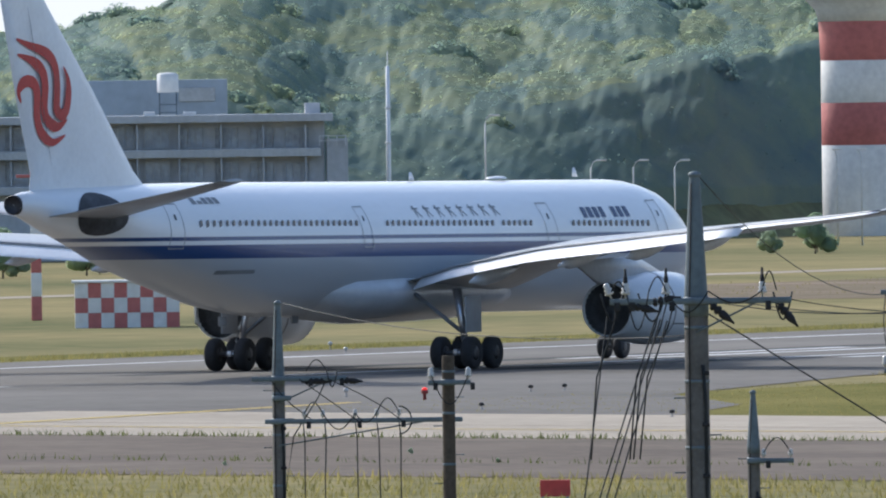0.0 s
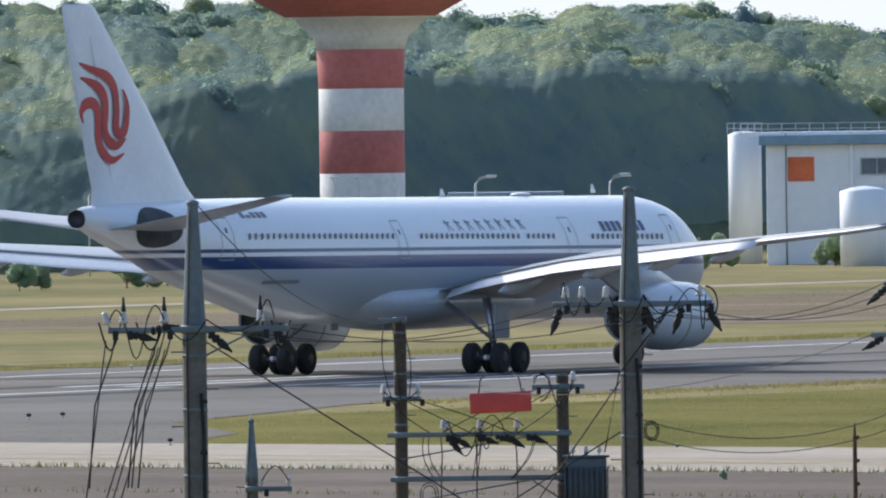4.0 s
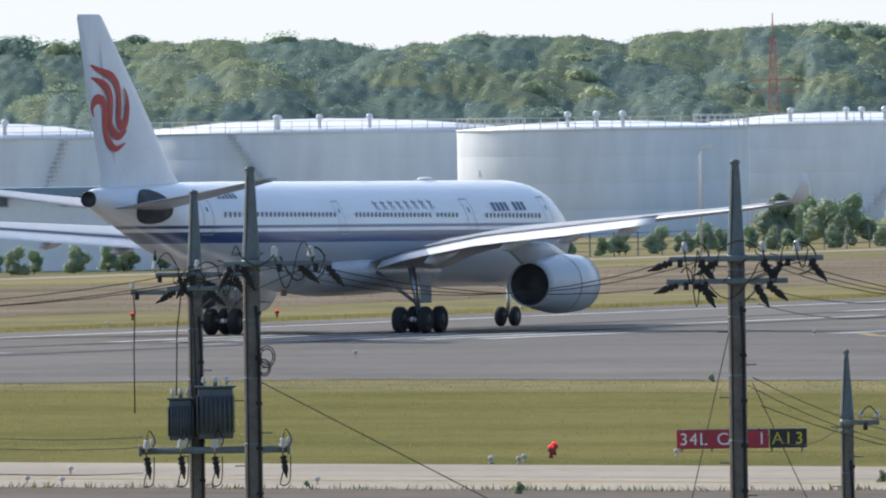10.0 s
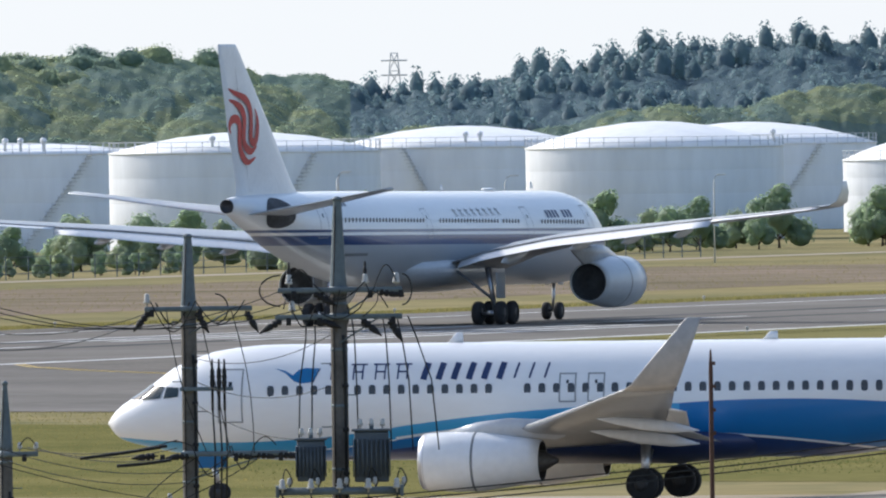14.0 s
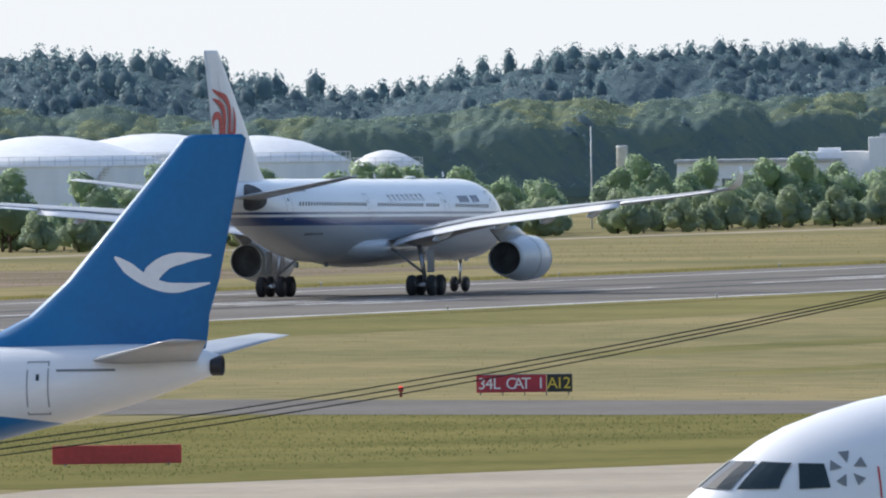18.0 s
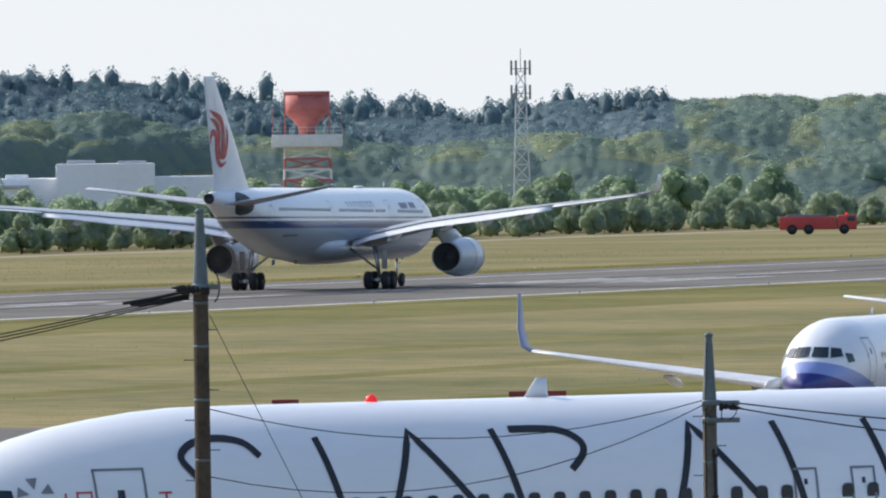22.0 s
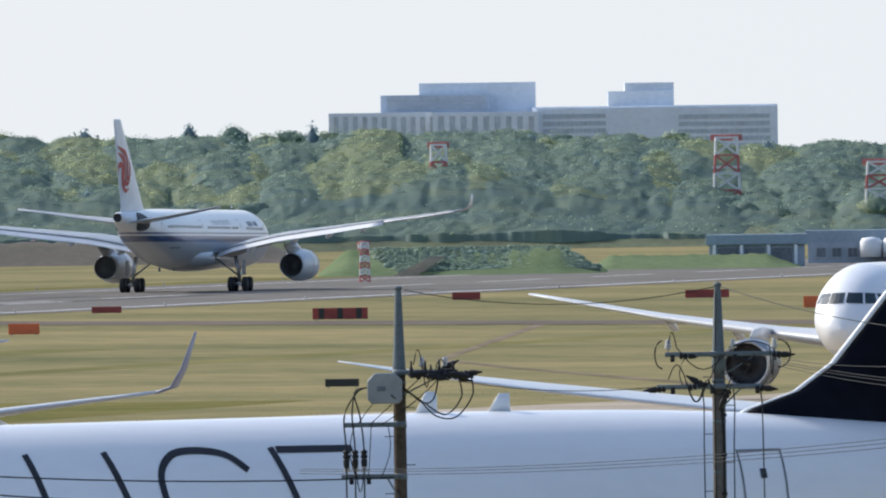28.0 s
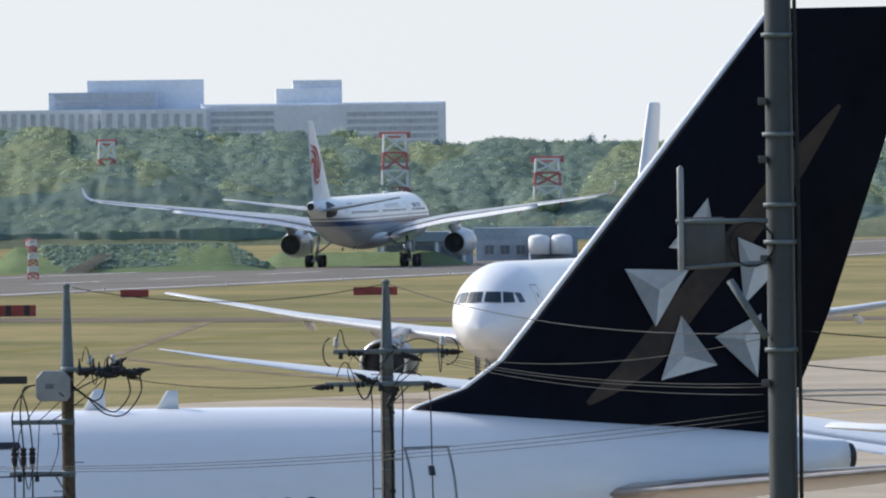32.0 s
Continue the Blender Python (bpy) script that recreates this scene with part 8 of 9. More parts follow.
def fuel_tank(b, d, r, h, rise, vents, stair):
    """A white storage tank: shell in courses, domed roof, rim rail, roof vents, stair."""
    p = polar(b, d, 0)
    t = thing("fuel_tank", "large white fuel tank with domed roof and railing", "storage tank", pose(p.x, p.y, 0, 0, 0, -b), group="fuel tanks")
    n = 4
    for k in range(n):
        part("shell_course", lathe_bm([(r + 0.004 * k, h * k / n), (r + 0.012, h * k / n + 0.05), (r + 0.012, h * (k + 1) / n - 0.05), (r, h * (k + 1) / n)], 72, caps=(False, False)), M["tank_white"], t)
    part("roof", lathe_bm([(r + 0.1, h - 0.12), (r + 0.12, h), (r * 0.8, h + rise * 0.36), (r * 0.5, h + rise * 0.75), (r * 0.2, h + rise * 0.96), (0.2, h + rise)], 72), M["tank_roof"], t, "bright white domed roof")
    bm = bmesh.new()
    m = int(2 * math.pi * r / 1.6)
    for i in range(m):
        a = 2 * math.pi * i / m
        add_box(bm, 0.06, 0.06, 1.0, (r * math.cos(a), r * math.sin(a), h + 0.5))
    for q in (0.5, 1.0):
        loop = [(r * math.cos(2 * math.pi * i / 48), r * math.sin(2 * math.pi * i / 48), h + q) for i in range(49)]
        for a, c in zip(loop[:-1], loop[1:]):
            v = Vector(c) - Vector(a)
            add_box(bm, v.length, 0.05, 0.05, (Vector(a) + Vector(c)) / 2, Matrix.Rotation(math.atan2(v.y, v.x), 3, "Z"))
    part("rim_rail", bm, M["rail"], t, smooth=False)
    for k in range(vents):
        a = -0.5 * math.pi + 0.35 * math.sin(2.1 * k + r)
        x, y = 0.86 * r * math.cos(a) + (k - vents / 2) * 1.0 * (1 if k % 2 else 1.4), 0.86 * r * math.sin(a)
        v = part("roof_vent", lathe_bm([(0.16, h), (0.16, h + 1.0), (0.3, h + 1.02), (0.32, h + 1.35), (0.12, h + 1.5)], 12), M["white"], t, m=pose(x, y, 0.1))
    if stair:
        bm = bmesh.new()
        k = 26
        for i in range(k):
            a = -math.pi / 2 + stair * (0.1 + 0.5 * i / k)
            add_box(bm, 0.9, 0.5, 0.06, ((r + 0.45) * math.cos(a), (r + 0.45) * math.sin(a), h * (i + 0.5) / k), Matrix.Rotation(a, 3, "Z"))
            if i % 2 == 0:
                add_box(bm, 0.04, 0.04, 0.95, ((r + 0.85) * math.cos(a), (r + 0.85) * math.sin(a), h * (i + 0.5) / k + 0.48))
        part("stair", bm, M["rail"], t, smooth=False)
    return t


fuel_tank(4.045, 1574, 9.0, 9.6, 1.2, 2, 0.9)
fuel_tank(4.99, 1747, 18.6, 9.6, 1.2, 4, -0.8)
fuel_tank(5.832, 1697, 12.98, 9.6, 0.7, 3, 0)
fuel_tank(6.562, 1875, 15.01, 9.6, 1.1, 4, 1.0)
fuel_tank(7.284, 1812, 12.90, 9.6, 1.9, 3, 0.9)
fuel_tank(7.938, 2001, 13.52, 9.6, 2.2, 2, -0.8)
fuel_tank(8.516, 1924, 13.01, 9.4, 2.6, 0, 0)
fuel_tank(8.796, 2088, 14.12, 9.4, 2.4, 2, 1.0)
fuel_tank(9.457, 2020, 13.21, 7.6, 3.2, 0, 0.9)
fuel_tank(9.790, 2200, 13.70, 7.6, 3.2, 0, -0.8)
fuel_tank(10.096, 2092, 10.42, 7.6, 2.9, 0, 0)
fuel_tank(10.486, 2287, 4.41, 6.5, 1.9, 0, 1.0)

def lattice(t, w0, w1, h, n, material, name="lattice", r=0.12, z0=0.0, alt=None):
    """Four legs and crossed bars in n bays."""
    def corner(k, z):
        w = (w0 + (w1 - w0) * z / h) / 2
        return Vector((w if k in (0, 3) else -w, w if k < 2 else -w, z0 + z))
    for i in range(n):
        za, zc = h * i / n, h * (i + 1) / n
        bm = bmesh.new()
        for k in range(4):
            for a, c in ((corner(k, za), corner(k, zc)), (corner(k, za), corner((k + 1) % 4, zc)), (corner((k + 1) % 4, za), corner(k, zc)), (corner(k, zc), corner((k + 1) % 4, zc))):
                v = c - a
                add_box(bm, r, r, v.length, (a + c) / 2, v.to_track_quat("Z", "Y").to_matrix())
        part("lattice_bay", bm, alt if alt and i % 2 else material, t, smooth=False)


# the pylons' pale rail colour stands in for distance haze
t = site("power_pylon", "distant steel power pylon", "pylon", 7.737, 2600)
lattice(t, 5.0, 0.9, 21.80, 9, M["rail"], r=0.11)
for z in (20.8, 18.8, 16.8):
    part("pylon_arm", box_bm(3.6, 0.2, 0.2, (0, 0, z), 0.05), M["rail"], t)
t = site("power_pylon", "distant steel power pylon", "pylon", 3.263, 2600)
lattice(t, 4.6, 0.9, 23.08, 9, M["rail"], r=0.11)
for z in (22.1, 20.1):
    part("pylon_arm", box_bm(3.2, 0.2, 0.2, (0, 0, z), 0.05), M["rail"], t)
t = site("red_antenna", "red lattice antenna on the wooded hill", "antenna", 6.346, 1900)
lattice(t, 1.6, 0.5, 18.10, 8, M["tower_red"], r=0.07)
part("mast_tip", tube_bm([(0, 0, 18.00), (0, 0, 20.60)], 0.06), M["tower_red"], t)
for z in (12.74, 13.94):
    for y in (-0.5, 0.5):
        part("dipole", box_bm(4.6, 0.08, 0.1, (0, y, z)), M["tower_red"], t)
t = site("thin_mast", "thin dark mast above the trees", "mast", 2.866, 1750)
part("mast_tube", tube_bm([(0, 0, 0), (0, 0, 19.05)], 0.08, 6, 0.04), M["grey_dark"], t)
t = site("thin_mast", "thin dark mast above the trees", "mast", 3.307, 1750)
part("mast_tube", tube_bm([(0, 0, 0), (0, 0, 19.13)], 0.08, 6, 0.04), M["grey_dark"], t)
t = site("thin_mast", "thin dark mast above the trees", "mast", 3.481, 1750)
part("mast_tube", tube_bm([(0, 0, 0), (0, 0, 19.00)], 0.08, 6, 0.04), M["grey_dark"], t)
t = site("cell_tower", "grey lattice cell tower with panel antennas", "tower", 13.339, 2480)
lattice(t, 2.4, 1.1, 20.19, 10, M["rail"], r=0.12)
part("mast_tip", tube_bm([(0, 0, 20.09), (0, 0, 23.16)], 0.05), M["steel"], t)
for z in (20.49, 17.29):
    part("antenna_ring", lathe_bm([(0.9, z), (1.1, z), (1.1, z + 0.1), (0.9, z + 0.1)], 12), M["steel"], t)
    for k in range(6):
        a = math.pi * k / 3
        part("panel_antenna", box_bm(0.3, 0.3, 1.9, (1.2 * math.cos(a), 1.2 * math.sin(a), z + 0.2), 0.04), M["box_grey"], t)
t = site("radar_tower", "red and white radar tower with a railed platform", "tower", 12.695, 2400)
lattice(t, 6.4, 5.6, 10.64, 8, M["tower_red"], r=0.26, alt=M["tower_white"])
part("platform", box_bm(8.9, 8.9, 1.57, (0, 0, 11.56), 0.1), M["tower_white"], t, "white platform")
rail(t, -4.4, 4.4, -4.4, 12.35, 0.9, 1.1)
part("drum", lathe_bm([(1.0, 12.35), (1.1, 13.30), (2.0, 14.3), (2.85, 15.1), (2.9, 17.3), (0.2, 17.47)], 28), M["tower_red"], t, "red radar drum")
for x in (-2.8, 2.8):
    for y in (-2.8, 2.8):
        part("corner_post", box_bm(0.2, 0.2, 5.26, (x, y, 14.98)), M["tower_red"], t)
for y in (-2.8, 2.8):
    part("top_beam", box_bm(5.8, 0.25, 0.5, (0, y, 17.54)), M["tower_red"], t)
for x in (-4.3, 4.3):
    part("whip", tube_bm([(x, -4.2, 12.35), (x, -4.2, 15.83)], 0.05), M["tower_red"], t)

t = site("white_warehouse", "long white warehouse with stepped roofs", "building", 11.905, 2330)
block(t, "low_wing", -22.11, -2.07, 0.0, 6.34, 0, 30, M["wall_white"])
block(t, "middle_block", -7.60, 1.73, 0.0, 7.39, 6, 34, M["wall_white"])
block(t, "tall_block", 1.38, 13.47, 0.0, 9.11, 4, 34, M["wall_white"])
block(t, "low_wing", 13.47, 22.93, 0.0, 7.44, 8, 34, M["wall_white"])
block(t, "low_wing", 22.80, 29.01, 0.0, 6.23, 10, 30, M["wall_grey"])
block(t, "roof_edge", -22.45, -1.93, 6.20, 6.62, -0.4, 30, M["frame_grey"])
opening(t, -20.03, -17.62, 3.25, 4.29, 0, 2)
opening(t, -16.58, -14.16, 3.20, 4.24, 0, 2)
opening(t, -13.13, -10.71, 3.16, 4.19, 0, 2)
opening(t, -9.67, -7.25, 3.11, 4.15, 0, 2)
opening(t, -6.22, -3.80, 3.06, 4.10, 0, 2)
block(t, "roof_unit", 2.76, 6.22, 9.15, 9.56, 8, 14, M["frame_grey"])
block(t, "roof_unit", 8.98, 12.43, 9.06, 9.41, 8, 14, M["frame_grey"])
block(t, "stair_bulkhead", -4.84, -2.07, 7.32, 7.88, 8, 14, M["wall_white"])
t = site("chimney", "short white chimney stack", "chimney", 11.197, 2040)
part("stack", lathe_bm([(0.65, 0), (0.6, 8.68), (0.68, 8.80), (0.5, 8.92)], 16), M["tower_white"], t)
t = site("flag_pole", "thin white pole by the works", "pole", 11.104, 2040)
part("pole", tube_bm([(0, 0, 0), (0, 0, 11.02)], 0.1, 8, 0.07), M["white_worn"], t)
t = site("distant_hotel", "large pale hotel with stepped flat roofs", "hotel", 16.713, 3900)
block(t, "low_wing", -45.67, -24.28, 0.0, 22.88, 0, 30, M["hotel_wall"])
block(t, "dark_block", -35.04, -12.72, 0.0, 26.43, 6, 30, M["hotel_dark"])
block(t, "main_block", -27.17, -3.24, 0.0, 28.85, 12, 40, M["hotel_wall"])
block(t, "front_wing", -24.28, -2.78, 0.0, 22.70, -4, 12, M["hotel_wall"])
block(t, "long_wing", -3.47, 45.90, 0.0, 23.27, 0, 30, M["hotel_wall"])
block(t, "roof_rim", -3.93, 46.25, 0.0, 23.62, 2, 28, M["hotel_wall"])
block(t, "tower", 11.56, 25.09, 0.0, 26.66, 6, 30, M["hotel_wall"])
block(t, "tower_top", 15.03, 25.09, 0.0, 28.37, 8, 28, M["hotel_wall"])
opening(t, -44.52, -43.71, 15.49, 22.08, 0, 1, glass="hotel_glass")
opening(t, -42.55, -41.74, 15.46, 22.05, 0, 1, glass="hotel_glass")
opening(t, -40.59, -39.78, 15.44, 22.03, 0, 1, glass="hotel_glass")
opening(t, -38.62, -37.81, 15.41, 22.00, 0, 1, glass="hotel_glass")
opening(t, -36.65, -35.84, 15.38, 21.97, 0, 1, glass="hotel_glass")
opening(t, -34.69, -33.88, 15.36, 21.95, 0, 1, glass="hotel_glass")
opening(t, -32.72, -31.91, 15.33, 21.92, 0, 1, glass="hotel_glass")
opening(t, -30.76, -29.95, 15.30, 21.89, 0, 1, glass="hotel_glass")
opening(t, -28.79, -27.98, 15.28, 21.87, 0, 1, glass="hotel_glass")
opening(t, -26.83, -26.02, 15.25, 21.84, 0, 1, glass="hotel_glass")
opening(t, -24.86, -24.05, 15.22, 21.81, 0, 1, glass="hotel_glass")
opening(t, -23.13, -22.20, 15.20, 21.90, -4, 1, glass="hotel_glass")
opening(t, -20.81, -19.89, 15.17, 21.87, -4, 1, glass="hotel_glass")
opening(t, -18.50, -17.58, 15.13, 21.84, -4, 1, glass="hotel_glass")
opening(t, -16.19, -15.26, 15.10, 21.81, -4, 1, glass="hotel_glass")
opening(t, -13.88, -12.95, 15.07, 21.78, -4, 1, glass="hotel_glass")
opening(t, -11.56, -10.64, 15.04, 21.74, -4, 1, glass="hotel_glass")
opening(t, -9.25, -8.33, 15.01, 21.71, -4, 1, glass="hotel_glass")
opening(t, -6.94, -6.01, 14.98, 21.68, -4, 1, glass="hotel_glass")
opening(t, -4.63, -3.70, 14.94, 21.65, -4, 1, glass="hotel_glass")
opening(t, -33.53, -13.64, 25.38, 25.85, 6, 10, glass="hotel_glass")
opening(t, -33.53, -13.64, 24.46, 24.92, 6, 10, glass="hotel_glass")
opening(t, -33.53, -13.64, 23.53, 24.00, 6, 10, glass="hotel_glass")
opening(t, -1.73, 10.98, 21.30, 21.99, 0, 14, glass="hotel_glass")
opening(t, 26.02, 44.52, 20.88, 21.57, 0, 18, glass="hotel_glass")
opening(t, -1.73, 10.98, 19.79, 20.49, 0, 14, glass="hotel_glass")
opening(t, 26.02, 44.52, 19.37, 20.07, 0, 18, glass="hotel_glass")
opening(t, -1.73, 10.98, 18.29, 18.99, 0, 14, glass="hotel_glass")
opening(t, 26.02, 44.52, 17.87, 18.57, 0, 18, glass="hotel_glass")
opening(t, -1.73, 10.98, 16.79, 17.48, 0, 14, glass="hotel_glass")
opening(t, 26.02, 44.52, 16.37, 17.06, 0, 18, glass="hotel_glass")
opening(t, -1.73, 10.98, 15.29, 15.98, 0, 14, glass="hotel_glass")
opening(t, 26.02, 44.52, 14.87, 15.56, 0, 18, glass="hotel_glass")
t = site("far_tower_block", "pale tower block far behind the woods", "building", 18.247, 4100)
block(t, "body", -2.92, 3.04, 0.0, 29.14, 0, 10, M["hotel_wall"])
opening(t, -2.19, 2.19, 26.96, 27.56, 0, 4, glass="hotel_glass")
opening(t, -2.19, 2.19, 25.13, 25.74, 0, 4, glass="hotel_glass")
t = site("fire_station", "low blue-grey airfield building with open bays", "building", 17.324, 2140)
block(t, "body", -5.39, 5.39, 0.0, 2.68, 0, 9, M["wall_dark"])
block(t, "roof", -5.71, 5.71, 2.55, 3.69, -0.6, 9.5, M["roof_blue"])
block(t, "pillar", -4.95, -4.57, 0.0, 2.74, -0.5, 0, M["wall_white"])
block(t, "pillar", -1.90, -1.52, 0.0, 2.70, -0.5, 0, M["wall_white"])
block(t, "pillar", 1.14, 1.52, 0.0, 2.66, -0.5, 0, M["wall_white"])
block(t, "pillar", 4.19, 4.57, 0.0, 2.62, -0.5, 0, M["wall_white"])
block(t, "bay_door", -4.31, -2.16, 0.0, 2.21, -0.12, 0, M["far_glass"])
block(t, "bay_door", -1.27, 0.89, 0.0, 2.17, -0.12, 0, M["far_glass"])
block(t, "bay_door", 1.78, 3.93, 0.0, 2.13, -0.12, 0, M["far_glass"])
t = site("service_block", "blue-grey service block with round roof tanks", "building", 17.647, 2200)
block(t, "body", -6.52, 5.22, 0.0, 2.45, 0, 9, M["wall_dark"])
block(t, "roof", -6.78, 7.83, 2.37, 3.81, 0, 9, M["roof_blue"])
part("roof_tank", lathe_bm([(1.25, 0.68), (1.25, 2.51), (1.0, 2.84), (0.2, 2.97)], 20), M["wall_white"], t, m=pose(0.78, -1.5, 0))
part("roof_tank", lathe_bm([(1.25, 0.68), (1.25, 2.51), (1.0, 2.84), (0.2, 2.97)], 20), M["wall_white"], t, m=pose(3.39, -1.5, 0))
opening(t, -5.54, -4.44, 0.75, 1.80, 0, 2)
opening(t, -3.72, -2.61, 0.73, 1.77, 0, 2)
opening(t, -1.89, -0.78, 0.70, 1.75, 0, 2)
for bearing, wide, high, far in ((17.237, 4.4, 15.4, 2765), (17.695, 4.6, 11.6, 2722), (16.371, 3.0, 14.9, 2770)):
    t = site("approach_mast", "red and white lattice mast standing in the wood", "antenna", bearing, far, group="approach masts")
    lattice(t, wide, wide * 0.7, high, 6, M["tower_red"], r=0.3, alt=M["tower_white"])
    part("top_frame", box_bm(wide * 1.05, 0.5, 0.9, (0, 0, high), 0.05), M["tower_red"], t)
    part("platform", box_bm(wide * 0.95, wide * 0.8, 0.35, (0, 0, high * 0.72), 0.05), M["tower_white"], t)
t = site("approach_mast", "red and white lattice mast beyond the runway", "antenna", 16.145, 1960, group="approach masts")
lattice(t, 1.02, 0.72, 4.06, 6, M["tower_red"], r=0.14, alt=M["tower_white"])
part("top_frame", box_bm(1.13, 0.3, 0.4, (0, 0, 4.06)), M["tower_red"], t)
t = site("approach_mast", "red and white lattice mast beyond the runway", "antenna", 16.138, 2200, group="approach masts")
lattice(t, 1.15, 0.80, 2.94, 6, M["tower_red"], r=0.14, alt=M["tower_white"])
part("top_frame", box_bm(1.26, 0.3, 0.4, (0, 0, 2.94)), M["tower_red"], t)

# ---- earth bank, tea field ----
def bank(name, label, b0, b1, d, z, depth, material, cap=None):
    """An earth bank across the view from bearing b0 to b1 with an uneven crest."""
    rg = random.Random(5)
    bm = bmesh.new()
    n = 40
    rows = []
    for i in range(n + 1):
        b = b0 + (b1 - b0) * i / n
        e = min(1.0, i / 4, (n - i) / 7)
        h = z * e * (0.94 + 0.1 * rg.random())
        rows.append([bm.verts.new(polar(b, d + q * depth, h * k - 0.03)) for q, k in ((0, 0), (0.14, 0.4), (0.3, 0.86), (0.38, 1.0), (0.8, 0.98), (1.3, 0))])
    for a, c in zip(rows[:-1], rows[1:]):
        for k in range(5):
            bm.faces.new((a[k], c[k], c[k + 1], a[k + 1]))
    bmesh.ops.recalc_face_normals(bm, faces=bm.faces)
    return tagged(new(name, finish(bm, name, material)), label, kind="structure")


bank("earth_bank", "bare brown earth bank with a grassy crest", 14.900, 16.004, 2380, 2.97, 36, mat("dark_earth", (0.10, 0.076, 0.06), 0.95, 0, 0.25, 0.08, 0.9, 0.5, tint=(0.06, 0.06, 0.035)))
bank("tea_slope", "gentle green slope under the tea rows", 16.004, 16.878, 2060, 2.71, 70, M["tea_green"])
bank("grass_bank", "low grassy bank beyond the runway", 16.819, 17.464, 2120, 1.56, 40, M["tea_green"])

tea = []
rg = random.Random(9)
for r in range(9):
    w = r / 8
    for i in range(60):
        b = 16.241 + (16.836 - 16.241) * (i + 0.5) / 60 - 0.10 * w
        p = polar(b + 0.02 * rg.random(), 2064 + 19 * w + 6 * i / 60)
        tea.append((p.x, p.y, 2.54 * (0.12 + 0.86 * w) + 0.5, 0.85, 1.0))
crowns("tea_rows", "clipped rows of tea bushes on a slope", tea, M["leaf"], 0.2, 60, seed=21)
t = site("stone_steps", "pale stone steps up the tea slope", "steps", 16.267, 2056)
for i in range(9):
    part("step", box_bm(2.6 - 0.1 * i, 1.1, 0.22, (0.42 * i, 1.8 * i, 2.71 * 0.085 * i + 0.05), 0.03), M["concrete"], t)


# ---- single trees and shrubs ----
def tree(name, label, h, r, seed, leaf=0.16, per=700, bushy=False, category="tree"):
    """A tree with trunk, limbs and a crown of leaf clumps; built once at the origin."""
    t = thing(name, label, category)
    rg = random.Random(seed)
    trunk = h * (0.08 if bushy else 0.12)
    part("trunk", tube_bm([(0, 0, -0.05), (0.03 * h * 0.2, 0, trunk * 0.6), (0, 0.02 * h * 0.2, trunk * 1.2), (0.01, 0, h * 0.7)], 0.035 * h ** 0.8, 7, 0.008 * h), M["bark"], t)
    for k in range(5):
        a = 2 * math.pi * k / 5 + rg.random()
        part("limb", tube_bm([(0, 0, trunk * (0.8 + 0.1 * k)), (0.3 * r * math.cos(a), 0.3 * r * math.sin(a), trunk + 0.15 * h), (0.62 * r * math.cos(a), 0.62 * r * math.sin(a), trunk + 0.32 * h)], 0.016 * h ** 0.8, 5, 0.006 * h), M["bark"], t)
    spots = []
    for k in range(7 if not bushy else 5):
        a = 2 * math.pi * k / 7 + rg.random()
        q = 0.0 if k == 0 else rg.uniform(0.35, 0.62)
        rr = r * rg.uniform(0.46, 0.66)
        spots.append((q * r * math.cos(a), q * r * math.sin(a), h * (1.0 if k == 0 else rg.uniform(0.4, 0.86)), rr, rr * 2))
    me = crown_mesh("crown", spots, M["leaf_fresh"] if seed % 2 else M["leaf_row"], leaf, per // 7, seed=seed)
    share("crown", me, t, pose(0, 0, 0))
    return t


protos = [tree("roadside_tree", "small green roadside tree", 4.4, 2.3, s, 0.13, 1900) for s in (31, 32, 33, 34)]
bushes = [tree("shrub", "young green shrub in the grass", 2.0, 1.0, s, 0.075, 1100, True, "shrub") for s in (41, 42, 43)]
rg = random.Random(77)


def place(proto, al, lat, k):
    p = field(al, lat)
    return pose(p.x, p.y, p.z, 0, 0, rg.uniform(0, 360)) @ Matrix.Scale(k, 4)


def spread(kinds, spots, first=True):
    for i, (al, lat, k) in enumerate(spots):
        o = kinds[i % len(kinds)]
        if i < len(kinds) and first:
            o.matrix_basis = place(o, al, lat, k)
        else:
            copy_thing(o, place(o, al, lat, k))


for o in protos:
    tagged(o, "small green roadside tree", "tree", "tree row")
for o in bushes:
    tagged(o, "young green shrub in the grass", "shrub", "shrub row")

WEEDS = [(579.5, 273.8, 0.2), (562.7, 259.6, 0.3), (592.4, 247.8, 0.14), (587.4, 263.0, 0.3), (558.6, 290.5, 0.1), (552.6, 297.5, 0.1), (594.6, 260.2, 0.14), (622.4, 295.9, 0.1), (775.2, 305.0, 0.2), (601.7, 230.6, 0.25), (707.1, 242.8, 0.25), (568.8, 299.1, 0.12), (584.6, 236.9, 0.25)]
spots = []
al = 1690.0
while al < 2360:
    spots.append((al, 553 + rg.uniform(-4, 4), rg.uniform(0.75, 1.15)))
    spots.append((al + 2.4, 566 + rg.uniform(-4, 4), rg.uniform(0.95, 1.4)))
    al += rg.uniform(4.5, 6.5)
for al in range(1470, 1690, 6):
    spots.append((al + rg.uniform(-2, 2), 572 + rg.uniform(-5, 5), rg.uniform(0.7, 1.15)))
for al in range(980, 1290, 7):
    spots.append((al + rg.uniform(-2, 2), 596 + rg.uniform(-5, 5), rg.uniform(0.42, 0.68)))
spread(protos, spots)
spots = [(1215 + 3.35 * i + rg.uniform(-0.5, 0.5), 551 + rg.uniform(-1, 1), rg.uniform(0.8, 1.2)) for i in range(78)]
spread(bushes, spots)
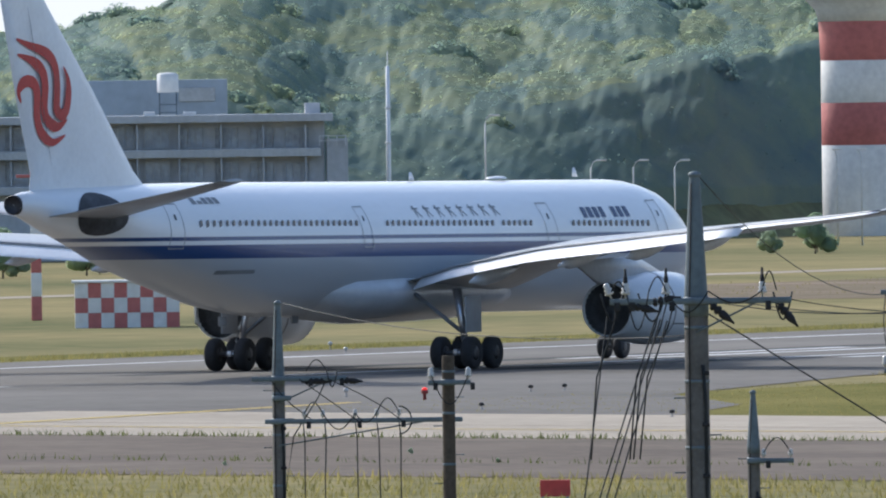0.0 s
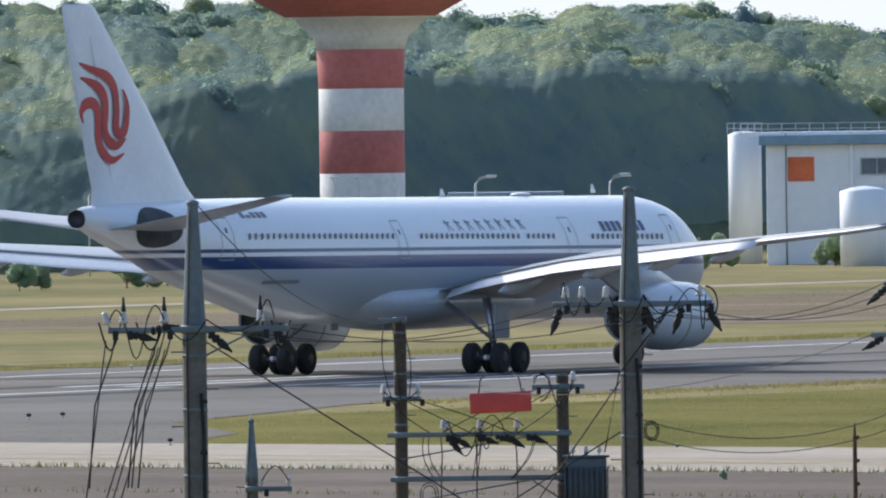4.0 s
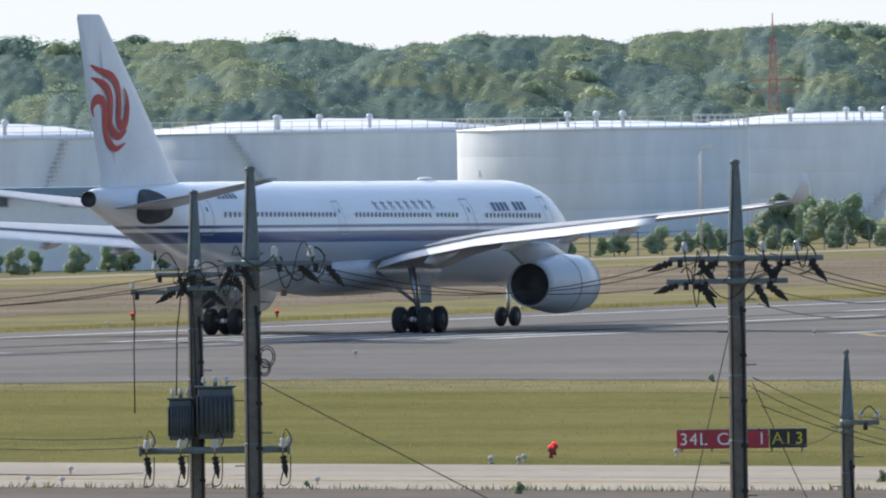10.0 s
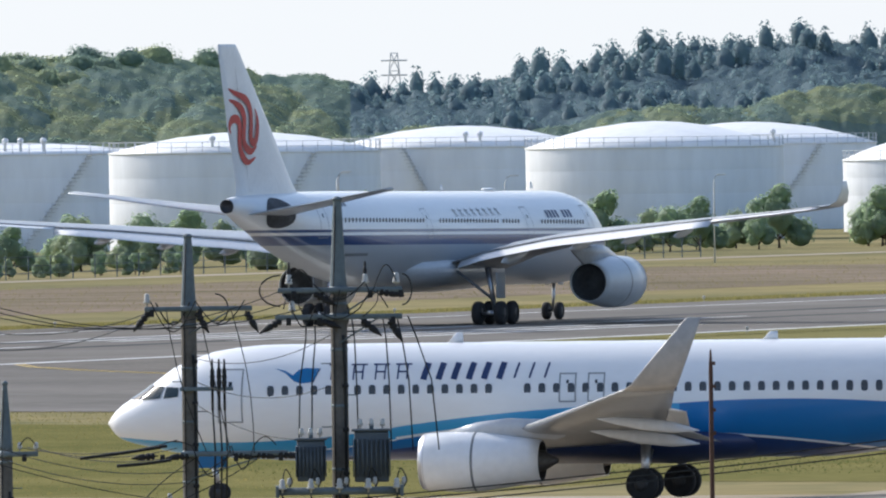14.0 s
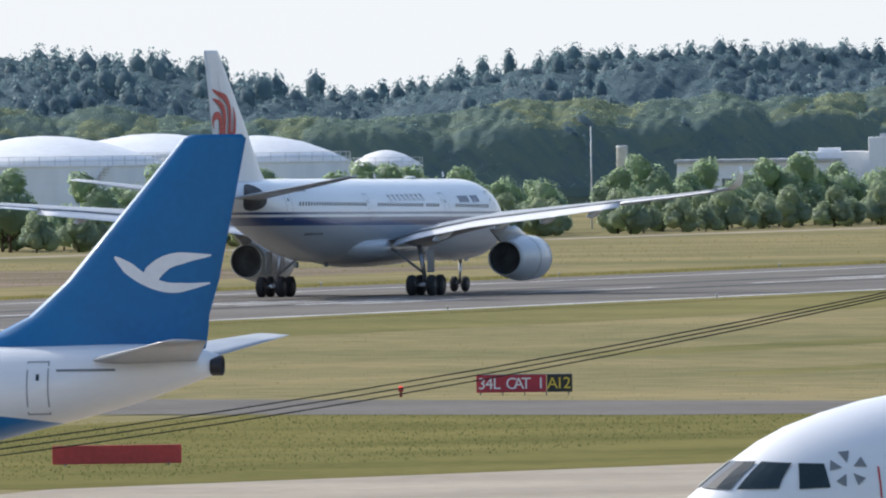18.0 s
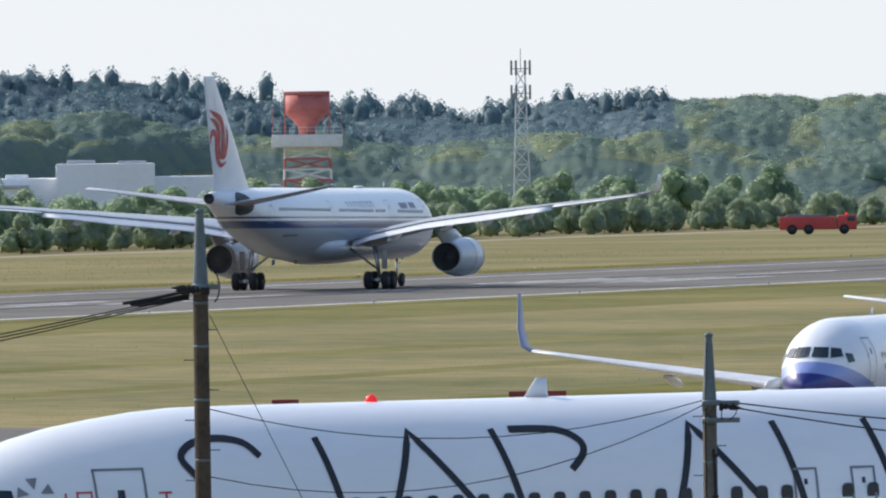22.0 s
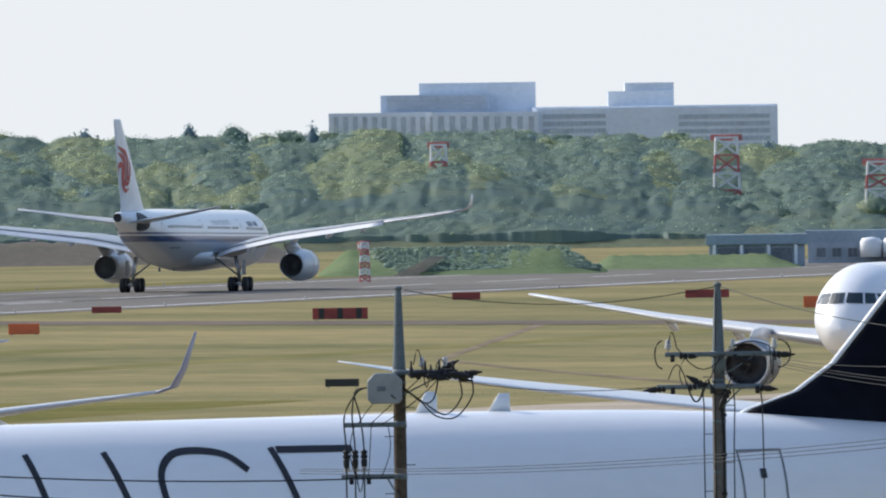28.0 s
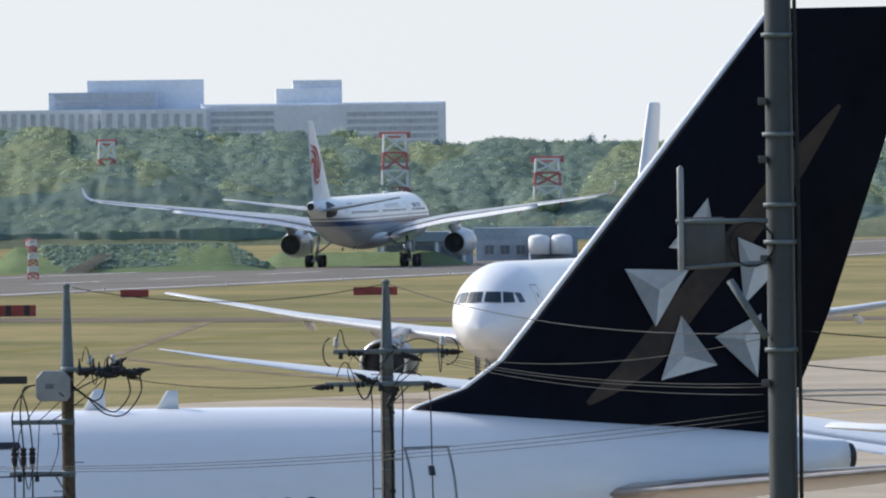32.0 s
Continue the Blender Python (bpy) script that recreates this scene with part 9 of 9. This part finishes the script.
for al, lat, k in WEEDS:
    copy_thing(bushes[0], place(bushes[0], al, lat, k))

big = tree("large_bush", "large spreading green tree by the tanks", 6.48, 4.46, 51, 0.24, 5600, True)
big.matrix_basis = place(big, 1488.2, 544.3, 1.0)
big = tree("large_bush", "green tree beside the larger one", 4.63, 2.83, 53, 0.24, 5600, True)
big.matrix_basis = place(big, 1494.0, 551.0, 1.0)
big = tree("large_bush", "green tree at the edge of the group", 5.04, 3.50, 54, 0.24, 5600, True)
big.matrix_basis = place(big, 1480.5, 535.5, 1.0)
big = tree("large_bush", "leafy green tree in front of the tanks", 4.31, 2.04, 55, 0.24, 5600, True)
big.matrix_basis = place(big, 1426.3, 555.1, 1.0)
big = tree("large_bush", "broad green tree below the wood", 3.97, 4.26, 56, 0.24, 5600, True)
big.matrix_basis = place(big, 1709.3, 864.2, 1.0)
big = tree("large_bush", "tall green tree at the foot of the hill", 7.10, 6.14, 58, 0.24, 5600, True)
big.matrix_basis = place(big, 1934.6, 1000.9, 1.0)
big = tree("large_bush", "round green tree in front of the flats", 6.31, 3.78, 59, 0.24, 5600, True)
big.matrix_basis = place(big, 1875.5, 1004.1, 1.0)

# ---- fence by the tanks ----
fence = thing("mesh_fence", "grey wire fence with steel posts", "fence")
for i in range(60):
    p = field(1290 + 5 * i, 545)
    part("post", box_bm(0.09, 0.09, 1.9, (p.x, p.y, 0.95)), M["steel"], fence, smooth=False)
for z in (0.5, 1.1, 1.8):
    a, c = field(1290, 545), field(1585, 545)
    part("rail", tube_bm([(a.x, a.y, z), (c.x, c.y, z)], 0.025, 5), M["steel"], fence)

# ---- signs, markers and lamps on the field ----
def words(text, size, depth=0.01):
    cu = bpy.data.curves.new("letters", "FONT")
    cu.body, cu.size, cu.extrude = text, size, depth
    cu.align_x, cu.align_y = "CENTER", "CENTER"
    ob = bpy.data.objects.new("letters", cu)
    bpy.context.scene.collection.objects.link(ob)
    bpy.context.view_layer.update()
    me = bpy.data.meshes.new_from_object(ob.evaluated_get(bpy.context.evaluated_depsgraph_get()))
    bpy.data.objects.remove(ob)
    me.materials.clear()
    return me


M["pink"] = mat("faded_pink_paint", (0.76, 0.42, 0.37), 0.7, 0, 0.15, 1.0, 6.0)
M["sign_red"] = mat("sign_red", (0.42, 0.03, 0.05), 0.5, 0, 0.12, 1.0, 6.0)
M["sign_black"] = mat("sign_black", (0.02, 0.022, 0.02), 0.5, 0, 0.12, 1.0, 6.0)
M["sign_white"] = mat("sign_white", (0.8, 0.8, 0.78), 0.5, 0, 0.05, 1.0, 6.0)
M["sign_yellow"] = mat("sign_yellow", (0.75, 0.55, 0.06), 0.5, 0, 0.05, 1.0, 6.0)
M["red_lens"] = glow("red_lens", (0.9, 0.03, 0.02), 0.7)
M["marker_red"] = mat("faded_red_board", (0.30, 0.055, 0.045), 0.7, 0, 0.2, 1.0, 8.0)


def taxi_sign(b, d, w, h, left, right, share_left):
    """A lit guidance sign on feet: a red face and a black face."""
    p = polar(b, d)
    al, lat = p.x * SA + p.y * CA, -p.x * CA + p.y * SA
    t = thing("guidance_sign", "red and black runway guidance sign on feet", "sign", pose(p.x, p.y, slope_z(lat), 0, 0, -b), group="guidance signs")
    z0 = 0.14
    x = -w / 2
    for txt, frac, face, ink in ((left, share_left, "sign_red", "sign_white"), (right, 1 - share_left, "sign_black", "sign_yellow")):
        fw = w * frac
        pl = part("red_face" if face == "sign_red" else "black_face", box_bm(fw - 0.03, 0.28, h, (x + fw / 2, 0.14, z0 + h / 2), 0.02), M[face], t, smooth=False)
        step = (fw - 0.2) / len(txt)
        for k, ch in enumerate(txt):
            if ch != " ":
                me = words(ch, h * 0.92)
                me.materials.append(M[ink])
                share("letter", me, pl, pose(x + 0.1 + step * (k + 0.5), -0.012, z0 + h * 0.48, 90, 0, 0))
        x += fw
    for k in range(5):
        part("foot", box_bm(0.06, 0.06, z0, (-w / 2 + 0.2 + (w - 0.4) * k / 4, 0.14, z0 / 2)), M["grey_dark"], t, smooth=False)
    part("top_trim", box_bm(w, 0.32, 0.03, (0, 0.14, z0 + h + 0.015)), M["grey_dark"], t, smooth=False)


def marker_box(label, b, d, w, h, material, group="", name="marker_board", z=None, stripe=False):
    p = polar(b, d)
    lat = -p.x * CA + p.y * SA
    t = thing(name, label, "marker", pose(p.x, p.y, slope_z(lat), 0, 0, -b), group)
    part("panel", box_bm(w, 0.3 if w < 1.5 else 0.2, h - 0.08, (0, 0.1, 0.08 + (h - 0.08) / 2), 0.025), material, t, smooth=False)
    for x in (-0.4, 0.4):
        part("foot", box_bm(0.07, 0.3, 0.09, (x * w, 0.1, 0.045)), M["grey_dark"], t, smooth=False)
    if stripe:
        for k in range(3):
            part("stripe", box_bm(w * 0.1, 0.02, h - 0.14, (-w * 0.34 + w * 0.34 * k, -0.012, h / 2 + 0.04)), M["sign_black"], t, smooth=False)
    return t


def edge_lamp(al, lat, lens, hgt=0.34):
    p = field(al, lat)
    t = thing("edge_lamp", "small runway edge lamp on a stem", "lamp", pose(p.x, p.y, p.z, 0, 0, 0), "runway edge lamps")
    part("stem", lathe_bm([(0.09, 0), (0.09, 0.04), (0.03, 0.05), (0.03, hgt * 0.6)], 8), M["grey_dark"], t)
    part("lens", lathe_bm([(0.06, hgt * 0.6), (0.1, hgt * 0.68), (0.1, hgt * 0.95), (0.04, hgt * 1.1)], 10), lens, t)


for k in range(44):
    edge_lamp(650 + 60 * k, 344.6, M["porcelain"])
    edge_lamp(650 + 60 * k, 409.0, M["porcelain"])


def red_lamp(al, lat, h=0.75):
    p = field(al, lat)
    t = thing("red_lamp", "red warning lamp on a low cone", "lamp", pose(p.x, p.y, p.z), "red warning lamps")
    part("cone", lathe_bm([(0.08, 0.0), (0.05, h * 0.45), (0.13, h * 0.55), (0.14, h * 0.8)], 12), M["marker_red"], t)
    part("lens", lathe_bm([(0.10, h * 0.8), (0.11, h * 0.92), (0.03, h)], 12), M["red_lens"], t)


taxi_sign(6.237, 693.2, 4.77, 0.68, "34L CAT I", "A13", 0.71)
taxi_sign(10.894, 881.1, 4.47, 0.81, "34L CAT I", "A12", 0.73)
marker_box("long red marker board on the grass", 9.666, 724.6, 4.92, 0.79, M["red"], "marker boards", "marker_board", stripe=False)
marker_box("pink and white marker block by the taxiway", 3.691, 644.0, 1.05, 0.97, M["pink"], "marker boards", "marker_board", stripe=False)
marker_box("orange marker box on the grass", 15.118, 1420.7, 2.32, 0.88, M["orange"], "marker boards", "marker_board", stripe=False)
marker_box("dark red marker box by the runway", 15.367, 1584.0, 2.49, 0.61, M["marker_red"], "marker boards", "marker_board", stripe=False)
marker_box("red marker board with black letters", 16.046, 1525.2, 3.03, 0.86, M["marker_red"], "marker boards", "marker_board", stripe=True)
marker_box("red marker box by the runway", 16.449, 1693.3, 2.51, 0.75, M["marker_red"], "marker boards", "marker_board", stripe=False)
marker_box("red marker board with dark bars", 16.069, 1524.9, 4.43, 0.99, M["marker_red"], "marker boards", "marker_board", stripe=True)
marker_box("red marker board by the runway", 17.173, 1705.8, 3.94, 0.81, M["marker_red"], "marker boards", "marker_board", stripe=False)
marker_box("orange marker board near the hangar jet", 17.503, 1609.3, 2.29, 1.05, M["orange"], "marker boards", "marker_board", stripe=False)
marker_box("low black marker box on the grass", 16.072, 1119.0, 1.99, 0.53, M["sign_black"], "marker boards", "marker_board", stripe=False)
marker_box("low red board behind the white jet", 13.377, 902.0, 2.73, 0.86, M["marker_red"], "marker boards", "marker_board", stripe=False)
marker_box("small red board on the grass", 12.618, 908.2, 1.29, 0.51, M["marker_red"], "marker boards", "marker_board", stripe=False)
marker_box("red and orange marker on the old apron", 0.321, 583.7, 0.93, 0.59, M["red"], "marker boards", "marker_board", stripe=False)
red_lamp(979.6, 437.8, 0.45)
red_lamp(979.0, 428.7, 0.45)
red_lamp(986.2, 423.0, 0.45)
red_lamp(993.4, 417.2, 0.45)
red_lamp(954.0, 392.1, 0.45)
red_lamp(588.6, 257.7, 0.5)
red_lamp(634.3, 255.8, 0.5)
red_lamp(639.1, 257.6, 0.5)
red_lamp(839.1, 258.2, 0.5)
red_lamp(645.3, 338.7, 0.5)
edge_lamp(626.9, 255.1, M["porcelain"], 0.26)
edge_lamp(628.8, 254.6, M["porcelain"], 0.26)
edge_lamp(620.7, 274.1, M["porcelain"], 0.26)
edge_lamp(594.8, 259.1, M["porcelain"], 0.26)
edge_lamp(593.6, 257.3, M["porcelain"], 0.26)
edge_lamp(595.5, 248.7, M["porcelain"], 0.26)
edge_lamp(625.6, 254.6, M["porcelain"], 0.26)
edge_lamp(625.8, 253.6, M["porcelain"], 0.26)
edge_lamp(638.2, 252.5, M["porcelain"], 0.26)
edge_lamp(608.7, 232.4, M["porcelain"], 0.26)
edge_lamp(660.3, 341.9, M["boot"], 0.26)
edge_lamp(662.6, 341.6, M["boot"], 0.26)
edge_lamp(758.5, 402.1, M["porcelain"], 0.26)
edge_lamp(786.4, 401.8, M["porcelain"], 0.26)
edge_lamp(621.5, 316.0, M["boot"], 0.26)
edge_lamp(630.8, 328.7, M["boot"], 0.26)
edge_lamp(608.2, 263.3, M["porcelain"], 0.26)

# ---- vehicles ----
def truck(name, label, b, d, ln, h, body):
    p = polar(b, d)
    t = thing(name, label, "truck", pose(p.x, p.y, 0, 0, 0, -b))
    part("body", box_bm(ln * 0.72, 2.4, h * 0.62, (-ln * 0.13, 0, h * 0.55), 0.12), body, t)
    part("cab", box_bm(ln * 0.25, 2.4, h * 0.72, (ln * 0.365, 0, h * 0.58), 0.2), body, t)
    part("windscreen", box_bm(ln * 0.1, 2.42, h * 0.24, (ln * 0.42, 0, h * 0.76), 0.05), M["glass"], t)
    part("roof_gear", box_bm(ln * 0.5, 1.2, h * 0.12, (-ln * 0.15, 0, h * 0.92), 0.05), M["grey_dark"], t)
    part("beacon", lathe_bm([(0.14, h * 0.94), (0.14, h * 1.02), (0.05, h * 1.05)], 10), M["red_lens"], t, m=pose(ln * 0.36, 0, 0))
    part("chassis", box_bm(ln * 0.9, 2.0, 0.3, (0, 0, 0.75)), M["grey_dark"], t)
    for x in (-0.33, -0.12, 0.33):
        for s in (-1, 1):
            wh = part("wheel", lathe_bm([(0.2, -0.15), (0.55, -0.13), (0.6, -0.05), (0.6, 0.05), (0.55, 0.13), (0.2, 0.15)], 18, "y"), M["rubber"], t, m=pose(x * ln, s * 1.1, 0.6))
            part("rim", lathe_bm([(0.1, -0.17), (0.3, -0.16), (0.3, 0.16), (0.1, 0.17)], 14, "y"), M["hub"], wh)


truck("fire_truck", "red airfield fire truck parked beyond the runway", 14.227, 2198, 9.12, 2.35, M["red"])

truck("works_truck", "blue and red works truck by the earth bank", 14.769, 2284, 4.20, 2.44, M["navy"])


# ---- what moves ----
# seconds, metres along, metres across, turn from the runway's bearing, pitch
ROLL = [(0, 712.6, 377.4, -1.45, 0), (2, 738.4, 379.3, -1.03, 0), (4.5, 778.3, 380.2, -0.27, 0), (6.5, 820.4, 381.1, 0, 0), (7.5, 845.4, 381.6, 0, 0), (9, 887.2, 382.1, -0.1, 0), (11, 949.5, 382.9, 0, 0), (12, 984.5, 383.2, 0, 0), (13, 1022.3, 383.5, 0, 0), (14, 1062.3, 383.5, 0, 0), (15, 1103.1, 383.5, 0, 0), (15.5, 1123.9, 383.5, 0, 0), (17.5, 1211.5, 383.5, 0, 0), (18, 1235.1, 383.5, 0, 0), (19, 1283.8, 383.5, 0, 0), (21, 1385.5, 383.5, 0, 0), (22, 1439.7, 383.5, 0, 0), (23, 1496.3, 383.5, 0, 0), (24, 1553.9, 383.5, 0, 0), (25, 1613.0, 383.5, 0, 0), (27.5, 1769.3, 383.5, 0, 0), (28, 1801.4, 383.5, 0, 0), (30, 1931.1, 383.5, 0, 0), (31, 1998.6, 383.5, 0, 0.6), (32, 2071.6, 383.5, 0, 1.0)]
BEAR = math.degrees(PSI)


TAXI = [(0, 24.5), (6, 13.2), (9, 7.9), (11, 4.55), (12, 3.23), (13, 2.37), (14, 1.56), (15, 0.75), (15.5, 0.52), (17.5, 0.0), (32, 0.0)]
QUEUE = [(0, 62.0), (22, 6.1), (24, 0.0), (25, -2.6), (27.5, -8.4), (32, -17.0)]


def motions():
    walk(taxi_jet, [(t, Matrix.Translation(field(612.8, 213.75, -0.95) - d * Vector((math.sin(radians(TAXI_HEAD)), math.cos(radians(TAXI_HEAD)), 0))) @ pose(0, 0, 0, 0, 0, heading(TAXI_HEAD))) for t, d in TAXI])
    walk(blossom_jet, [(t, Matrix.Translation(field(755.9 + d, 177.6, -1.05)) @ pose(0, 0, 0, 0, 0, heading(BEAR + 180))) for t, d in QUEUE])
    walk(facing, [(t, Matrix.Translation(field(1010.3 + d, 175.4, -1.05)) @ pose(0, 0, 0, 0, 0, heading(BEAR + 180))) for t, d in ((0, 62.0), (28, 6.8), (30, 2.3), (31, 0.0), (32, -2.3))])
    walk(raked_jet, [(t, Matrix.Translation(field(al, 67.6, -1.1)) @ pose(0, 0, 0, 0, 0, heading(BEAR))) for t, al in ((0, 400.0), (20, 459.0), (25, 477.1), (27.5, 486.7), (28, 489.3), (30, 499.2), (32, 509.6))])
    # the wings bend upward as the lift grows
    for side, wing in JET["wings"][:2]:
        walk(wing, [(t, pose(0, side * 4.0, 4.0, side * a) @ Matrix.Translation((0, -side * 4.0, -4.0))) for t, a in ((0, 0.0), (8, 0.0), (13, 0.4), (18, 0.9), (22, 1.5), (25, 1.9), (28, 2.3), (32, 2.8))])
    walk(jet, [(t, Matrix.Translation(field(al, lat, 0.03)) @ pose(0, 0, 0, 0, -pitch, heading(BEAR + turn))) for t, al, lat, turn, pitch in ROLL])


motions()
